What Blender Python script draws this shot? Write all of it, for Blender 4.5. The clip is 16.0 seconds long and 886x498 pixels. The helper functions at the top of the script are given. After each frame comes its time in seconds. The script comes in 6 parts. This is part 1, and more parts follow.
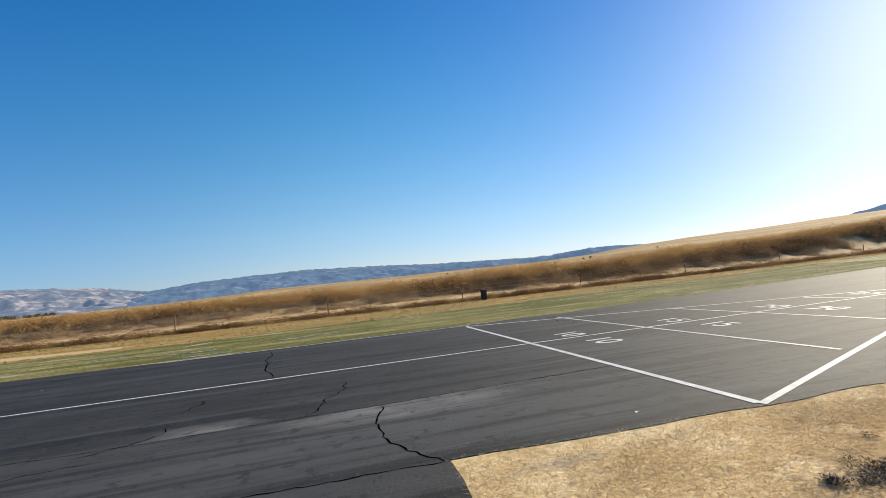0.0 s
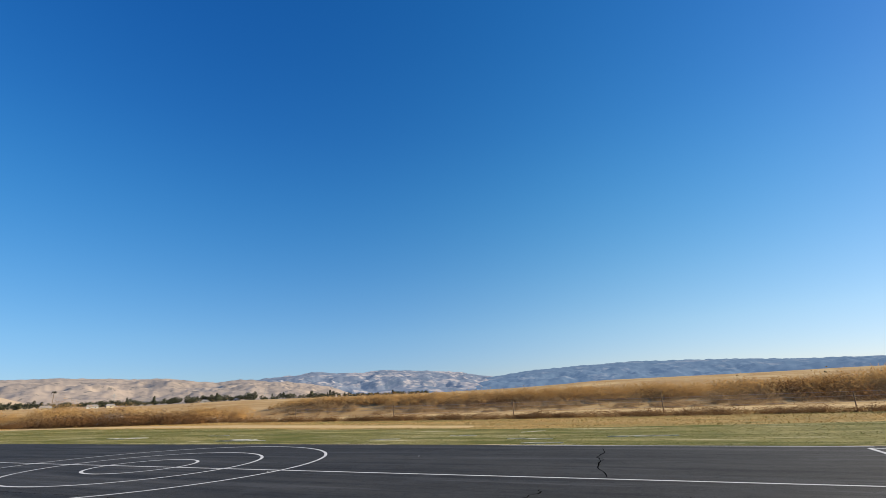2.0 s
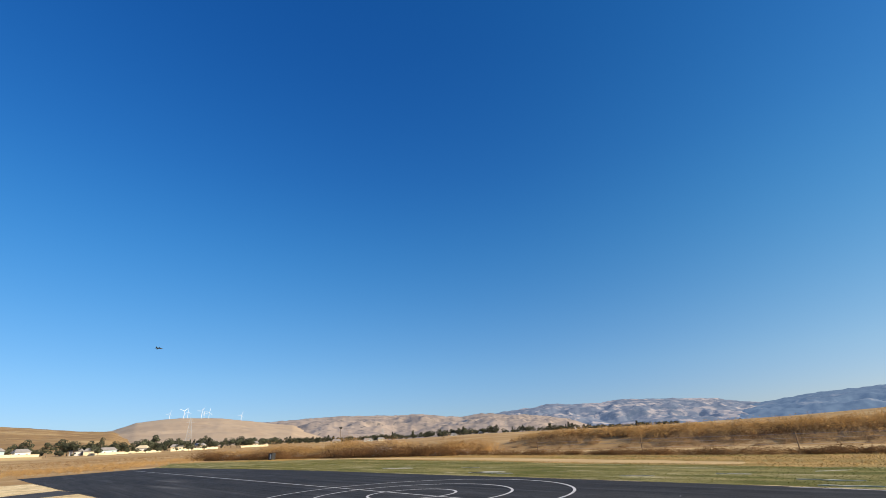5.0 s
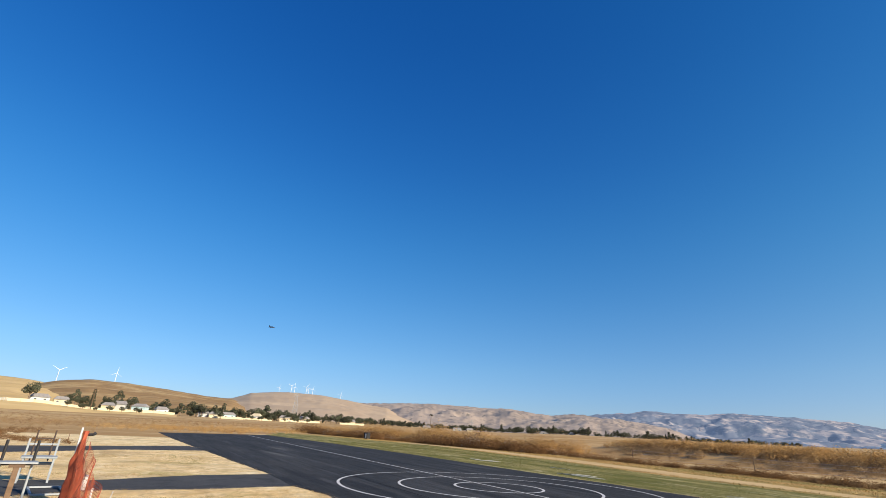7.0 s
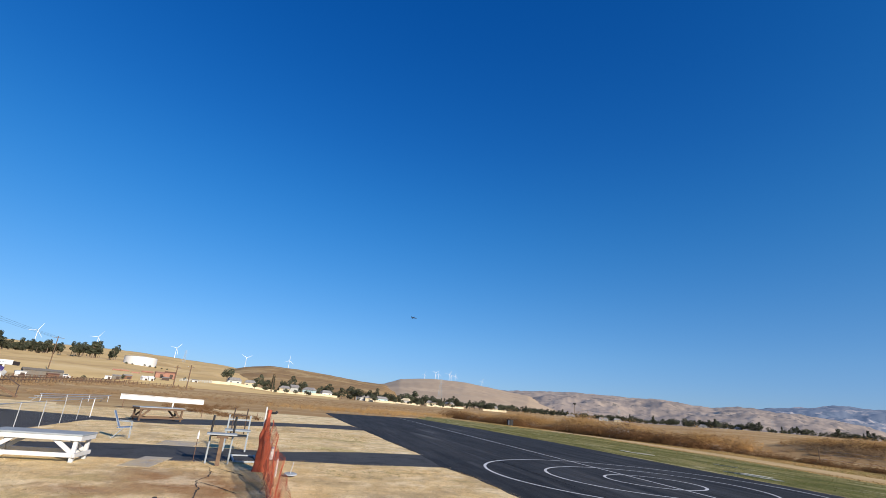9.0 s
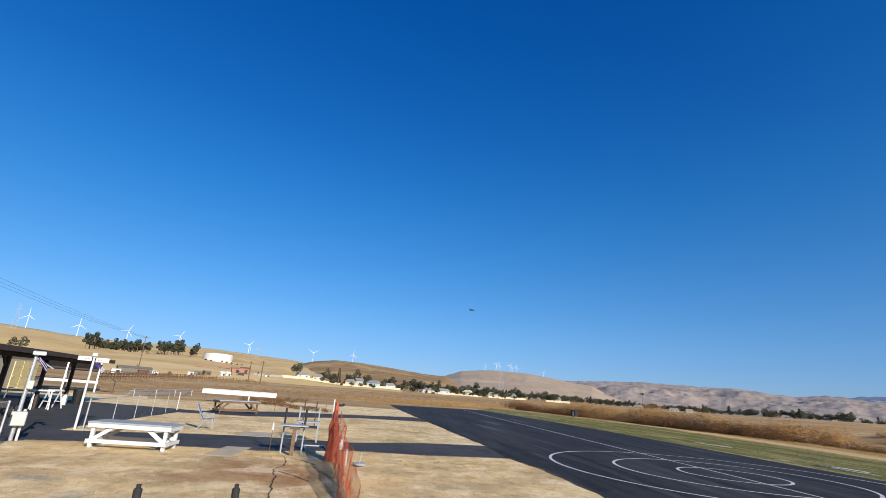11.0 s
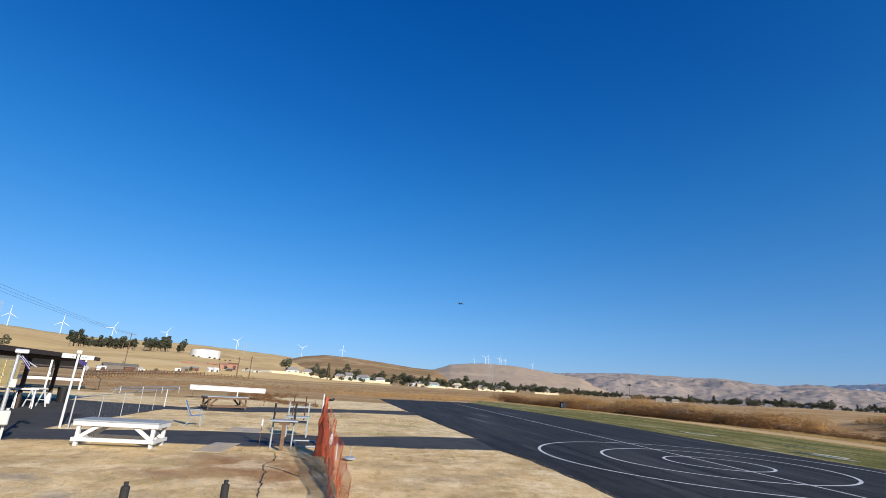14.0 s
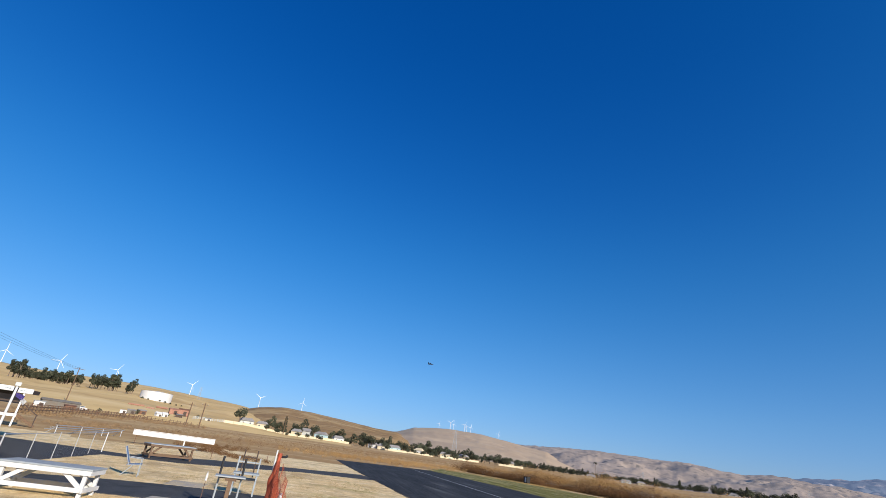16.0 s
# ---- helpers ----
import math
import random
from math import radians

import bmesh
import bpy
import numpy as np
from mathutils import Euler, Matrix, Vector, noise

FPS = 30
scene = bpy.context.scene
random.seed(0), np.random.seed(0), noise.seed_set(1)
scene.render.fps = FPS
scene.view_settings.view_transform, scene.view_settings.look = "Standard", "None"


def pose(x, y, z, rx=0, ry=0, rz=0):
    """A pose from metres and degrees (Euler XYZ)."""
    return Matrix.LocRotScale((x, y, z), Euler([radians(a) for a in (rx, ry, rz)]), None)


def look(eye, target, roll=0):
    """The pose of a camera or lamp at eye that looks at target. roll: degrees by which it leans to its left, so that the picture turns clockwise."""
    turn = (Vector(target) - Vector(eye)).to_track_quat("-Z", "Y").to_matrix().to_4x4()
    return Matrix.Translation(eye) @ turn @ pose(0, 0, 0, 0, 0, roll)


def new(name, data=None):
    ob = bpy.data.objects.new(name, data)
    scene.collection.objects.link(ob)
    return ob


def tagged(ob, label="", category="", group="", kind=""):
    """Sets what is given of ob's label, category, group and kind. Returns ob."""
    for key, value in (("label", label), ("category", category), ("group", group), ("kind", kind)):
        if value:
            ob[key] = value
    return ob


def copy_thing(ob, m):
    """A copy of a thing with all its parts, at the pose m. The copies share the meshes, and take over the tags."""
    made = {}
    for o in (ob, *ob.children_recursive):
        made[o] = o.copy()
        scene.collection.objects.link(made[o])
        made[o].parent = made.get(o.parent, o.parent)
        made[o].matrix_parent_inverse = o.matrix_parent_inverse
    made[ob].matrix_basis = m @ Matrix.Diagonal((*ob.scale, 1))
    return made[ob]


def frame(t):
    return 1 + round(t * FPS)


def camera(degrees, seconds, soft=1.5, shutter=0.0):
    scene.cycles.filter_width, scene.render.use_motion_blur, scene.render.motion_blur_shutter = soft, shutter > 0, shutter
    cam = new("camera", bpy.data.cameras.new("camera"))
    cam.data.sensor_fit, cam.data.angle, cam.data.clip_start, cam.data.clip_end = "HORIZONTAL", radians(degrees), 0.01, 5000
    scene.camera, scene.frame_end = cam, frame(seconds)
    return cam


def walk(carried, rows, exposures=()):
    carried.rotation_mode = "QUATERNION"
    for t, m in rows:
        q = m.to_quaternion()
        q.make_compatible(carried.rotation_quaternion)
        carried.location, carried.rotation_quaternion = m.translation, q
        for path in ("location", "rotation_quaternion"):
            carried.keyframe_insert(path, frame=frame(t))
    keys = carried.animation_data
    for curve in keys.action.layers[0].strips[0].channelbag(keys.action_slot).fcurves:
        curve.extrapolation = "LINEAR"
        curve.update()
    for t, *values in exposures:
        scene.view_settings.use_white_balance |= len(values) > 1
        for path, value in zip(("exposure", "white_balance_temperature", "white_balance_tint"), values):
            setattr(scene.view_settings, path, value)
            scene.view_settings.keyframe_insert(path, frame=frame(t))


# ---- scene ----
cam = camera(85.5, 16.0, soft=0.8)

EYE = Vector((0.0, 0.0, 2.0))


def aim(yaw, pitch, roll):
    """The eye's pose: yaw to the left from +y, pitch up, roll, in degrees."""
    y, p = radians(yaw), radians(pitch)
    return look(EYE, EYE + Vector((-math.sin(y) * math.cos(p), math.cos(y) * math.cos(p), math.sin(p))), roll)


TURNS = [
    (0.0, -13.38, 3.76, -5.80), (0.5, -5.28, 5.50, -6.49), (1.0, 4.58, 10.70, -5.02), (1.5, 15.49, 15.00, -2.71),
    (2.0, 23.48, 17.07, -2.35), (2.5, 31.00, 21.08, -5.44), (3.0, 35.10, 22.59, -3.85), (3.5, 39.11, 21.32, -1.09),
    (4.0, 44.19, 21.17, -3.83), (6.5, 57.76, 21.32, 2.52), (7.0, 61.68, 20.87, 3.13), (7.5, 67.96, 20.44, 4.97),
    (8.0, 71.15, 19.55, 4.93), (8.5, 73.72, 19.12, 4.97), (9.0, 78.08, 18.41, 4.89), (9.5, 80.37, 18.28, 4.87),
    (10.0, 83.08, 17.50, 5.38), (12.5, 85.48, 16.89, 4.08), (13.0, 84.70, 16.84, 4.08), (13.5, 83.94, 16.59, 3.85),
    (14.0, 83.46, 16.33, 3.70), (14.5, 83.31, 15.75, 3.43), (15.0, 82.73, 14.98, 3.55), (15.5, 82.79, 15.84, 5.04),
    (16.0, 81.29, 23.53, 8.00),
]
walk(cam, [(t, aim(y, p, r)) for t, y, p, r in TURNS], exposures=[(0.0, 0.72, 7250, 5), (1.5, 0.77, 7300, 6), (2.5, 0.735, 7550, 7), (4.0, 0.69, 7600, 9), (6.5, 0.70, 7250, 9), (7.2, 0.68, 7180, 9), (8.5, 0.61, 6620, 9), (9.0, 0.44, 6520, 10), (9.4, 0.41, 6470, 10), (10.0, 0.41, 6400, 10), (16.0, 0.41, 6350, 10)])

# ---------------------------------------------------------------- light
SUN_AZ, SUN_EL = 62.7, 22.0          # clockwise from +y, and height
world = bpy.data.worlds.new("sky")
scene.world = world
world.use_nodes = True
wn = world.node_tree
sky = wn.nodes.new("ShaderNodeTexSky")
sky.sky_type = "NISHITA"
sky.sun_disc = False
sky.sun_elevation, sky.sun_rotation = radians(SUN_EL), radians(SUN_AZ)
sky.altitude, sky.air_density, sky.dust_density, sky.ozone_density = 100.0, 1.0, 0.35, 3.0
tint = wn.nodes.new("ShaderNodeMix")
tint.data_type, tint.blend_type = "RGBA", "MULTIPLY"
tint.inputs[0].default_value, tint.inputs[7].default_value = 1.0, (0.99, 1.0, 1.16, 1)
deep = wn.nodes.new("ShaderNodeHueSaturation")
deep.inputs["Saturation"].default_value = 1.44
flat = wn.nodes.new("ShaderNodeGamma")
flat.inputs["Gamma"].default_value = 0.77
wn.links.new(sky.outputs[0], flat.inputs[0])
wn.links.new(flat.outputs[0], tint.inputs[6])
wn.links.new(tint.outputs[2], deep.inputs["Color"])


def sky_ramp(fac, stops):
    """A smooth tint over the whole sky; 0.625 is neutral."""
    ramp = wn.nodes.new("ShaderNodeValToRGB")
    ramp.color_ramp.interpolation = "B_SPLINE"
    els = ramp.color_ramp.elements
    while len(els) < len(stops):
        els.new(0.5)
    for e, (at, colour) in zip(els, stops):
        e.position, e.color = at, (*[c * 0.625 for c in colour], 1)
    wn.links.new(fac, ramp.inputs[0])
    return ramp.outputs[0]


def times(a, b):
    x = wn.nodes.new("ShaderNodeMix")
    x.data_type, x.blend_type, x.inputs[0].default_value = "RGBA", "MULTIPLY", 1.0
    wn.links.new(a, x.inputs[6])
    wn.links.new(b, x.inputs[7])
    return x.outputs[2]


# dry haze low down, deep blue aloft, a broad pale aureole on the sun's side
where = wn.nodes.new("ShaderNodeTexCoord").outputs["Generated"]
parts_ = wn.nodes.new("ShaderNodeSeparateXYZ")
wn.links.new(where, parts_.inputs[0])
aloft = sky_ramp(parts_.outputs["Z"], [(0.0, (0.72, 0.76, 1.06)), (0.06, (0.80, 0.82, 1.01)), (0.12, (1.02, 0.95, 0.97)), (0.22, (1.20, 1.05, 0.98)), (0.36, (1.06, 1.06, 1.01)),
                                        (0.50, (0.82, 0.92, 1.0)), (0.70, (0.60, 0.78, 0.96)), (1.0, (0.55, 0.76, 0.95))])
toward = wn.nodes.new("ShaderNodeVectorMath")
toward.operation = "DOT_PRODUCT"
wn.links.new(where, toward.inputs[0])
half = wn.nodes.new("ShaderNodeMath")
half.operation, half.inputs[1].default_value, half.inputs[2].default_value = "MULTIPLY_ADD", 0.5, 0.5
wn.links.new(toward.outputs["Value"], half.inputs[0])
aureole = sky_ramp(half.outputs[0], [(0.07, (0.70, 0.94, 1.02)), (0.29, (0.74, 0.97, 1.05)), (0.50, (0.74, 0.955, 1.06)), (0.71, (1.14, 1.16, 1.05)), (0.86, (1.04, 1.10, 1.04)), (0.97, (0.82, 0.93, 1.0))])
wn.links.new(times(times(deep.outputs[0], aloft), aureole), wn.nodes["Background"].inputs[0])
wn.nodes["Background"].inputs[1].default_value = 0.120 / 0.625 ** 2
sun = new("sun", bpy.data.lights.new("sun", "SUN"))
sun.data.energy, sun.data.angle, sun.data.color = 5.0, radians(0.53), (1.0, 0.91, 0.78)
sa, se = radians(SUN_AZ), radians(SUN_EL)
TO_SUN = Vector((math.sin(sa) * math.cos(se), math.cos(sa) * math.cos(se), math.sin(se)))
sun.matrix_world = look(TO_SUN * 60, (0, 0, 0))
toward.inputs[1].default_value = TO_SUN

# ---------------------------------------------------------------- materials
rng = random.Random(7)


def material(name, c1, c2, scale=6.0, rough=0.8, metal=0.0, bump=0.0, bump_scale=60.0, c3=None, scale3=0.6,
             amount3=0.5, stretch=(1, 1, 1), by_island=0.0, by_object=0.0, world_space=False, detail=6.0, spec=0.4, edge=0.1,
             cutoff=0.5, through_light=0.0, layers=(), spots=()):
    m = bpy.data.materials.new(name)
    m.use_nodes = True
    nt = m.node_tree
    N, L = nt.nodes, nt.links
    bsdf = N["Principled BSDF"]
    bsdf.inputs["Roughness"].default_value = rough
    bsdf.inputs["Metallic"].default_value = metal
    bsdf.inputs["Specular IOR Level"].default_value = spec
    if world_space:
        src = N.new("ShaderNodeNewGeometry").outputs["Position"]
    else:
        src = N.new("ShaderNodeTexCoord").outputs["Object"]
    mp = N.new("ShaderNodeMapping")
    mp.inputs["Scale"].default_value = stretch
    L.new(src, mp.inputs[0])

    def noise_at(s, d=detail, r=0.6):
        n = N.new("ShaderNodeTexNoise")
        n.inputs["Scale"].default_value, n.inputs["Detail"].default_value, n.inputs["Roughness"].default_value = s, d, r
        L.new(mp.outputs[0], n.inputs["Vector"])
        return n.outputs["Fac"]

    def mix(fac, a, b):
        x = N.new("ShaderNodeMix")
        x.data_type = "RGBA"
        if isinstance(fac, float):
            x.inputs[0].default_value = fac
        else:
            L.new(fac, x.inputs[0])
        for i, v in ((6, a), (7, b)):
            if isinstance(v, tuple):
                x.inputs[i].default_value = (*v, 1)
            else:
                L.new(v, x.inputs[i])
        return x.outputs[2]

    def spread(fac, lo, hi):
        r = N.new("ShaderNodeMapRange")
        r.inputs[1].default_value, r.inputs[2].default_value = lo, hi
        L.new(fac, r.inputs[0])
        return r.outputs[0]

    col = mix(spread(noise_at(scale), 0.3, 0.7), c1, c2)
    if c3:
        f = spread(noise_at(scale3, 5.0), cutoff - edge, cutoff + edge)
        mu = N.new("ShaderNodeMath")
        mu.operation = "MULTIPLY"
        L.new(f, mu.inputs[0])
        mu.inputs[1].default_value = amount3
        col = mix(mu.outputs[0], col, c3)
    for cx, cy, rx, ry, turn, colour, amount, straight in spots:  # soft patches: worn or stained places, broad paler or browner stretches
        mq = N.new("ShaderNodeMapping")
        mq.vector_type = "TEXTURE"
        mq.inputs["Location"].default_value, mq.inputs["Rotation"].default_value = (cx, cy, 0), (0, 0, radians(turn))
        mq.inputs["Scale"].default_value = (rx, ry, 1000)
        L.new(src, mq.inputs[0])
        n = N.new("ShaderNodeTexNoise")
        n.inputs["Scale"].default_value, n.inputs["Detail"].default_value = 2.2, 7.0
        L.new(mq.outputs[0], n.inputs["Vector"])
        ln = N.new("ShaderNodeVectorMath")
        ln.operation = "LENGTH"
        L.new(mq.outputs[0], ln.inputs[0])
        ad = N.new("ShaderNodeMath")
        ad.operation = "MULTIPLY_ADD"
        ad.inputs[1].default_value = 1.1
        L.new(n.outputs["Fac"], ad.inputs[0])
        L.new(ln.outputs["Value"], ad.inputs[2])
        fac = spread(ad.outputs[0], 1.5, 0.75)
        mu = N.new("ShaderNodeMath")
        mu.operation = "MULTIPLY"
        L.new(fac, mu.inputs[0])
        mu.inputs[1].default_value = amount
        fac = mu.outputs[0]
        if straight:                                              # ends at a paving seam
            sp = N.new("ShaderNodeSeparateXYZ")
            L.new(mq.outputs[0], sp.inputs[0])
            mu = N.new("ShaderNodeMath")
            mu.operation = "MULTIPLY"
            L.new(fac, mu.inputs[0])
            L.new(spread(sp.outputs[1], 0.04 * straight, -0.02 * straight), mu.inputs[1])
            fac = mu.outputs[0]
        col = mix(fac, col, colour)
    for colour, size, cut, soft, amount, squash in layers:        # further stains, streaks, grain, and the hills' painted gully shade
        mq = N.new("ShaderNodeMapping")
        mq.inputs["Scale"].default_value = squash
        L.new(src, mq.inputs[0])
        n = N.new("ShaderNodeTexNoise")
        n.inputs["Scale"].default_value, n.inputs["Detail"].default_value, n.inputs["Roughness"].default_value = size, 8.0, 0.65
        L.new(mq.outputs[0], n.inputs["Vector"])
        mu = N.new("ShaderNodeMath")
        mu.operation = "MULTIPLY"
        L.new(spread(n.outputs["Fac"], cut - soft, cut + soft), mu.inputs[0])
        mu.inputs[1].default_value = amount
        col = mix(mu.outputs[0], col, colour)
    for use, which in ((by_island, "island"), (by_object, "object")):
        if use:
            if which == "island":
                rand = N.new("ShaderNodeNewGeometry").outputs["Random Per Island"]
            else:
                rand = N.new("ShaderNodeObjectInfo").outputs["Random"]
            hs = N.new("ShaderNodeHueSaturation")
            hs.inputs["Fac"].default_value = 1.0
            val = N.new("ShaderNodeMapRange")
            val.inputs[3].default_value, val.inputs[4].default_value = 1 - use, 1 + use
            L.new(rand, val.inputs[0])
            L.new(val.outputs[0], hs.inputs["Value"])
            L.new(col, hs.inputs["Color"])
            col = hs.outputs[0]
    L.new(col, bsdf.inputs["Base Color"])
    if bump:
        b = N.new("ShaderNodeBump")
        b.inputs["Strength"].default_value, b.inputs["Distance"].default_value = min(bump, 1.0), 0.02 * max(1.0, bump)
        L.new(noise_at(bump_scale, 8.0, 0.7), b.inputs["Height"])
        L.new(b.outputs[0], bsdf.inputs["Normal"])
    if through_light:
        tr = N.new("ShaderNodeBsdfTranslucent")
        L.new(col, tr.inputs["Color"])
        ms = N.new("ShaderNodeMixShader")
        ms.inputs[0].default_value = through_light
        L.new(bsdf.outputs[0], ms.inputs[1])
        L.new(tr.outputs[0], ms.inputs[2])
        L.new(ms.outputs[0], N["Material Output"].inputs["Surface"])
    return m


PLAIN, ALONG = (1, 1, 1), (0.16, 1, 1)
STAIN_BROWN, STAIN_GREY = (0.42, 0.235, 0.11), (0.47, 0.39, 0.28)
EARTH_LAYERS = [((0.50, 0.40, 0.26), 0.55, 0.58, 0.05, 0.4, PLAIN), ((0.94, 0.79, 0.52), 0.9, 0.56, 0.06, 0.6, PLAIN), ((0.42, 0.30, 0.17), 2.0, 0.60, 0.06, 0.5, PLAIN),
                ((0.47, 0.37, 0.17), 0.7, 0.62, 0.04, 0.55, (1.3, 0.8, 1)), ((0.36, 0.25, 0.13), 5.5, 0.62, 0.05, 0.5, PLAIN)]
EARTH_SPOTS = [(6.5, 1.8, 9.5, 5.0, 0, (0.60, 0.41, 0.205), 0.72, 0), (-12.7, -3.1, 2.6, 1.5, 20, STAIN_BROWN, 0.95, 0), (-11.4, -4.3, 1.4, 0.7, 60, STAIN_BROWN, 0.8, 0), (-12.0, -1.9, 2.6, 1.1, 5, STAIN_BROWN, 0.9, 0),
                           (-10.46, -6.29, 0.9, 0.4, 60, STAIN_GREY, 0.9, 0), (-9.16, -4.87, 0.6, 0.4, 30, STAIN_GREY, 0.9, 0), (-7.95, -4.81, 0.5, 0.4, 0, STAIN_GREY, 0.6, 0),
                           (-12.0, 1.6, 1.3, 0.6, 80, STAIN_GREY, 0.5, 0), (-8.6, -3.6, 1.6, 0.8, 35, STAIN_GREY, 0.7, 0), (-22.5, 0.6, 2.4, 1.0, 70, (0.50, 0.42, 0.17), 0.7, 0), (-27.5, 1.2, 2.6, 0.9, 75, (0.48, 0.40, 0.16), 0.7, 0), (2.2, 4.75, 0.8, 0.2, 0, STAIN_GREY, 0.6, 0)]
M_GROUND = material("dry_ground", (0.69, 0.51, 0.25), (0.87, 0.70, 0.405), 1.6, 0.95, bump=0.9, bump_scale=14, c3=(0.38, 0.26, 0.135),
                    scale3=0.34, amount3=0.6, edge=0.08, world_space=True, spec=0.05, detail=12, cutoff=0.57, layers=EARTH_LAYERS, spots=EARTH_SPOTS)
M_FIELD = material("dry_field", (0.38, 0.245, 0.11), (0.57, 0.41, 0.20), 0.07, 0.95, bump=1.0, bump_scale=3, c3=(0.33, 0.195, 0.085), scale3=0.035, amount3=0.65, edge=0.06,
                   stretch=(1, 0.25, 1), world_space=True, spec=0.05, detail=10, layers=[((0.64, 0.48, 0.26), 0.05, 0.56, 0.05, 0.6, (1, 0.3, 1)), ((0.32, 0.19, 0.085), 0.35, 0.56, 0.06, 0.6, PLAIN),
                                                                                           ((0.33, 0.19, 0.085), 0.09, 0.57, 0.05, 0.55, (1.0, 0.35, 1))])
M_LAWN = material("patchy_lawn", (0.096, 0.103, 0.023), (0.17, 0.166, 0.046), 1.3, 0.95, bump=1.0, bump_scale=25, c3=(0.46, 0.37, 0.17),
                  scale3=0.55, amount3=0.65, stretch=(0.22, 1, 1), world_space=True, spec=0.1, detail=12, cutoff=0.55, edge=0.14,
                  layers=[((0.36, 0.30, 0.12), 0.35, 0.57, 0.05, 0.5, ALONG), ((0.62, 0.54, 0.34), 1.1, 0.61, 0.04, 0.55, ALONG), ((0.06, 0.085, 0.02), 2.5, 0.58, 0.08, 0.6, (0.4, 1, 1))])
M_DRYBAND = material("dry_band", (0.40, 0.24, 0.085), (0.55, 0.365, 0.15), 0.6, 0.95, bump=1.0, bump_scale=14, c3=(0.17, 0.16, 0.05),
                     scale3=0.4, amount3=0.6, stretch=(0.25, 1, 1), world_space=True, spec=0.1, detail=9)
M_DIRTROAD = material("pale_dirt", (0.49, 0.335, 0.155), (0.61, 0.44, 0.225), 0.5, 0.95, bump=0.6, bump_scale=10, stretch=(0.3, 1, 1),
                      world_space=True, spec=0.1)
M_ASPHALT = material("asphalt", (0.0195, 0.0185, 0.0168), (0.0345, 0.0328, 0.0297), 2.2, 0.82, bump=0.5, bump_scale=60, c3=(0.052, 0.050, 0.0455),
                     scale3=0.25, amount3=0.7, stretch=(0.3, 1, 1), world_space=True, spec=0.22, detail=11, cutoff=0.55, edge=0.10,
                     layers=[((0.075, 0.075, 0.075), 1.3, 0.58, 0.05, 0.6, (0.06, 1, 1)), ((0.006, 0.006, 0.006), 1.7, 0.555, 0.05, 0.65, (0.045, 1, 1)),
                             ((0.010, 0.010, 0.010), 4.5, 0.58, 0.04, 0.5, (0.03, 1, 1)), ((0.042, 0.042, 0.042), 0.7, 0.58, 0.08, 0.5, PLAIN),
                             ((0.010, 0.010, 0.010), 3.2, 0.60, 0.05, 0.6, PLAIN), ((0.085, 0.085, 0.085), 14.0, 0.64, 0.04, 0.6, PLAIN)],
                     spots=[(8.0, 8.5, 9.0, 4.5, 5, (0.075, 0.075, 0.075), 0.6, 0), (-1.0, 6.6, 9.0, 2.4, 2, (0.095, 0.094, 0.092), 0.6, 0), (1.2, 8.36, 2.9, 1.25, 3, (0.21, 0.20, 0.185), 0.9, 1), (-2.2, 8.32, 1.1, 0.8, 1, (0.19, 0.18, 0.165), 0.85, -1), (-8.5, 7.9, 6.5, 0.6, 3, (0.085, 0.082, 0.076), 0.6, 0),
                            (-44, 9.5, 6.0, 0.6, 2, (0.15, 0.145, 0.135), 0.7, 0), (-37, 7.7, 5.0, 0.5, 4, (0.15, 0.145, 0.135), 0.7, 0), (-53, 14.4, 5.0, 0.5, 3, (0.15, 0.145, 0.135), 0.7, 0),
                            (-17, 12.0, 3.5, 0.7, 0, (0.09, 0.086, 0.08), 0.6, 0), (-21, 14.6, 4, 0.5, 0, (0.09, 0.086, 0.08), 0.6, 0), (-26, 9.0, 6, 0.4, 2, (0.08, 0.077, 0.072), 0.6, 0)])
M_PATH = material("path_asphalt", (0.046, 0.047, 0.048), (0.070, 0.070, 0.070), 1.8, 0.86, bump=0.5, bump_scale=60, c3=(0.075, 0.074, 0.072), scale3=0.3, amount3=0.6, world_space=True,
                  spec=0.2, detail=11, cutoff=0.55, layers=[((0.026, 0.026, 0.026), 0.8, 0.57, 0.06, 0.6, PLAIN), ((0.11, 0.105, 0.095), 9.0, 0.63, 0.04, 0.5, PLAIN)])
M_SCRAPE = material("bare_scrape", (0.62, 0.57, 0.45), (0.74, 0.69, 0.56), 2.0, 0.95, c3=(0.2, 0.2, 0.08), scale3=3.0, amount3=0.7, cutoff=0.55, world_space=True, spec=0.1)
# near-black paints the dark depth of open cracks, drawn as flat strips
M_CRACK = material("crack_depth", (0.0025, 0.0025, 0.0025), (0.005, 0.0045, 0.004), 8, 1.0, spec=0.0)
M_PAINT = material("road_paint", (0.50, 0.49, 0.47), (0.66, 0.65, 0.62), 5, 0.7, bump=0.2, bump_scale=70, c3=(0.18, 0.175, 0.17), scale3=2.2,
                   amount3=0.6, cutoff=0.64, edge=0.1, world_space=True, spec=0.3)
M_STRAW = material("straw", (0.70, 0.52, 0.26), (0.87, 0.70, 0.41), 1.6, 0.9, c3=(0.46, 0.32, 0.165), scale3=0.34, amount3=0.55, edge=0.08, cutoff=0.57, by_island=0.26, spec=0.05,
                   through_light=0.35, world_space=True, layers=EARTH_LAYERS, spots=EARTH_SPOTS)
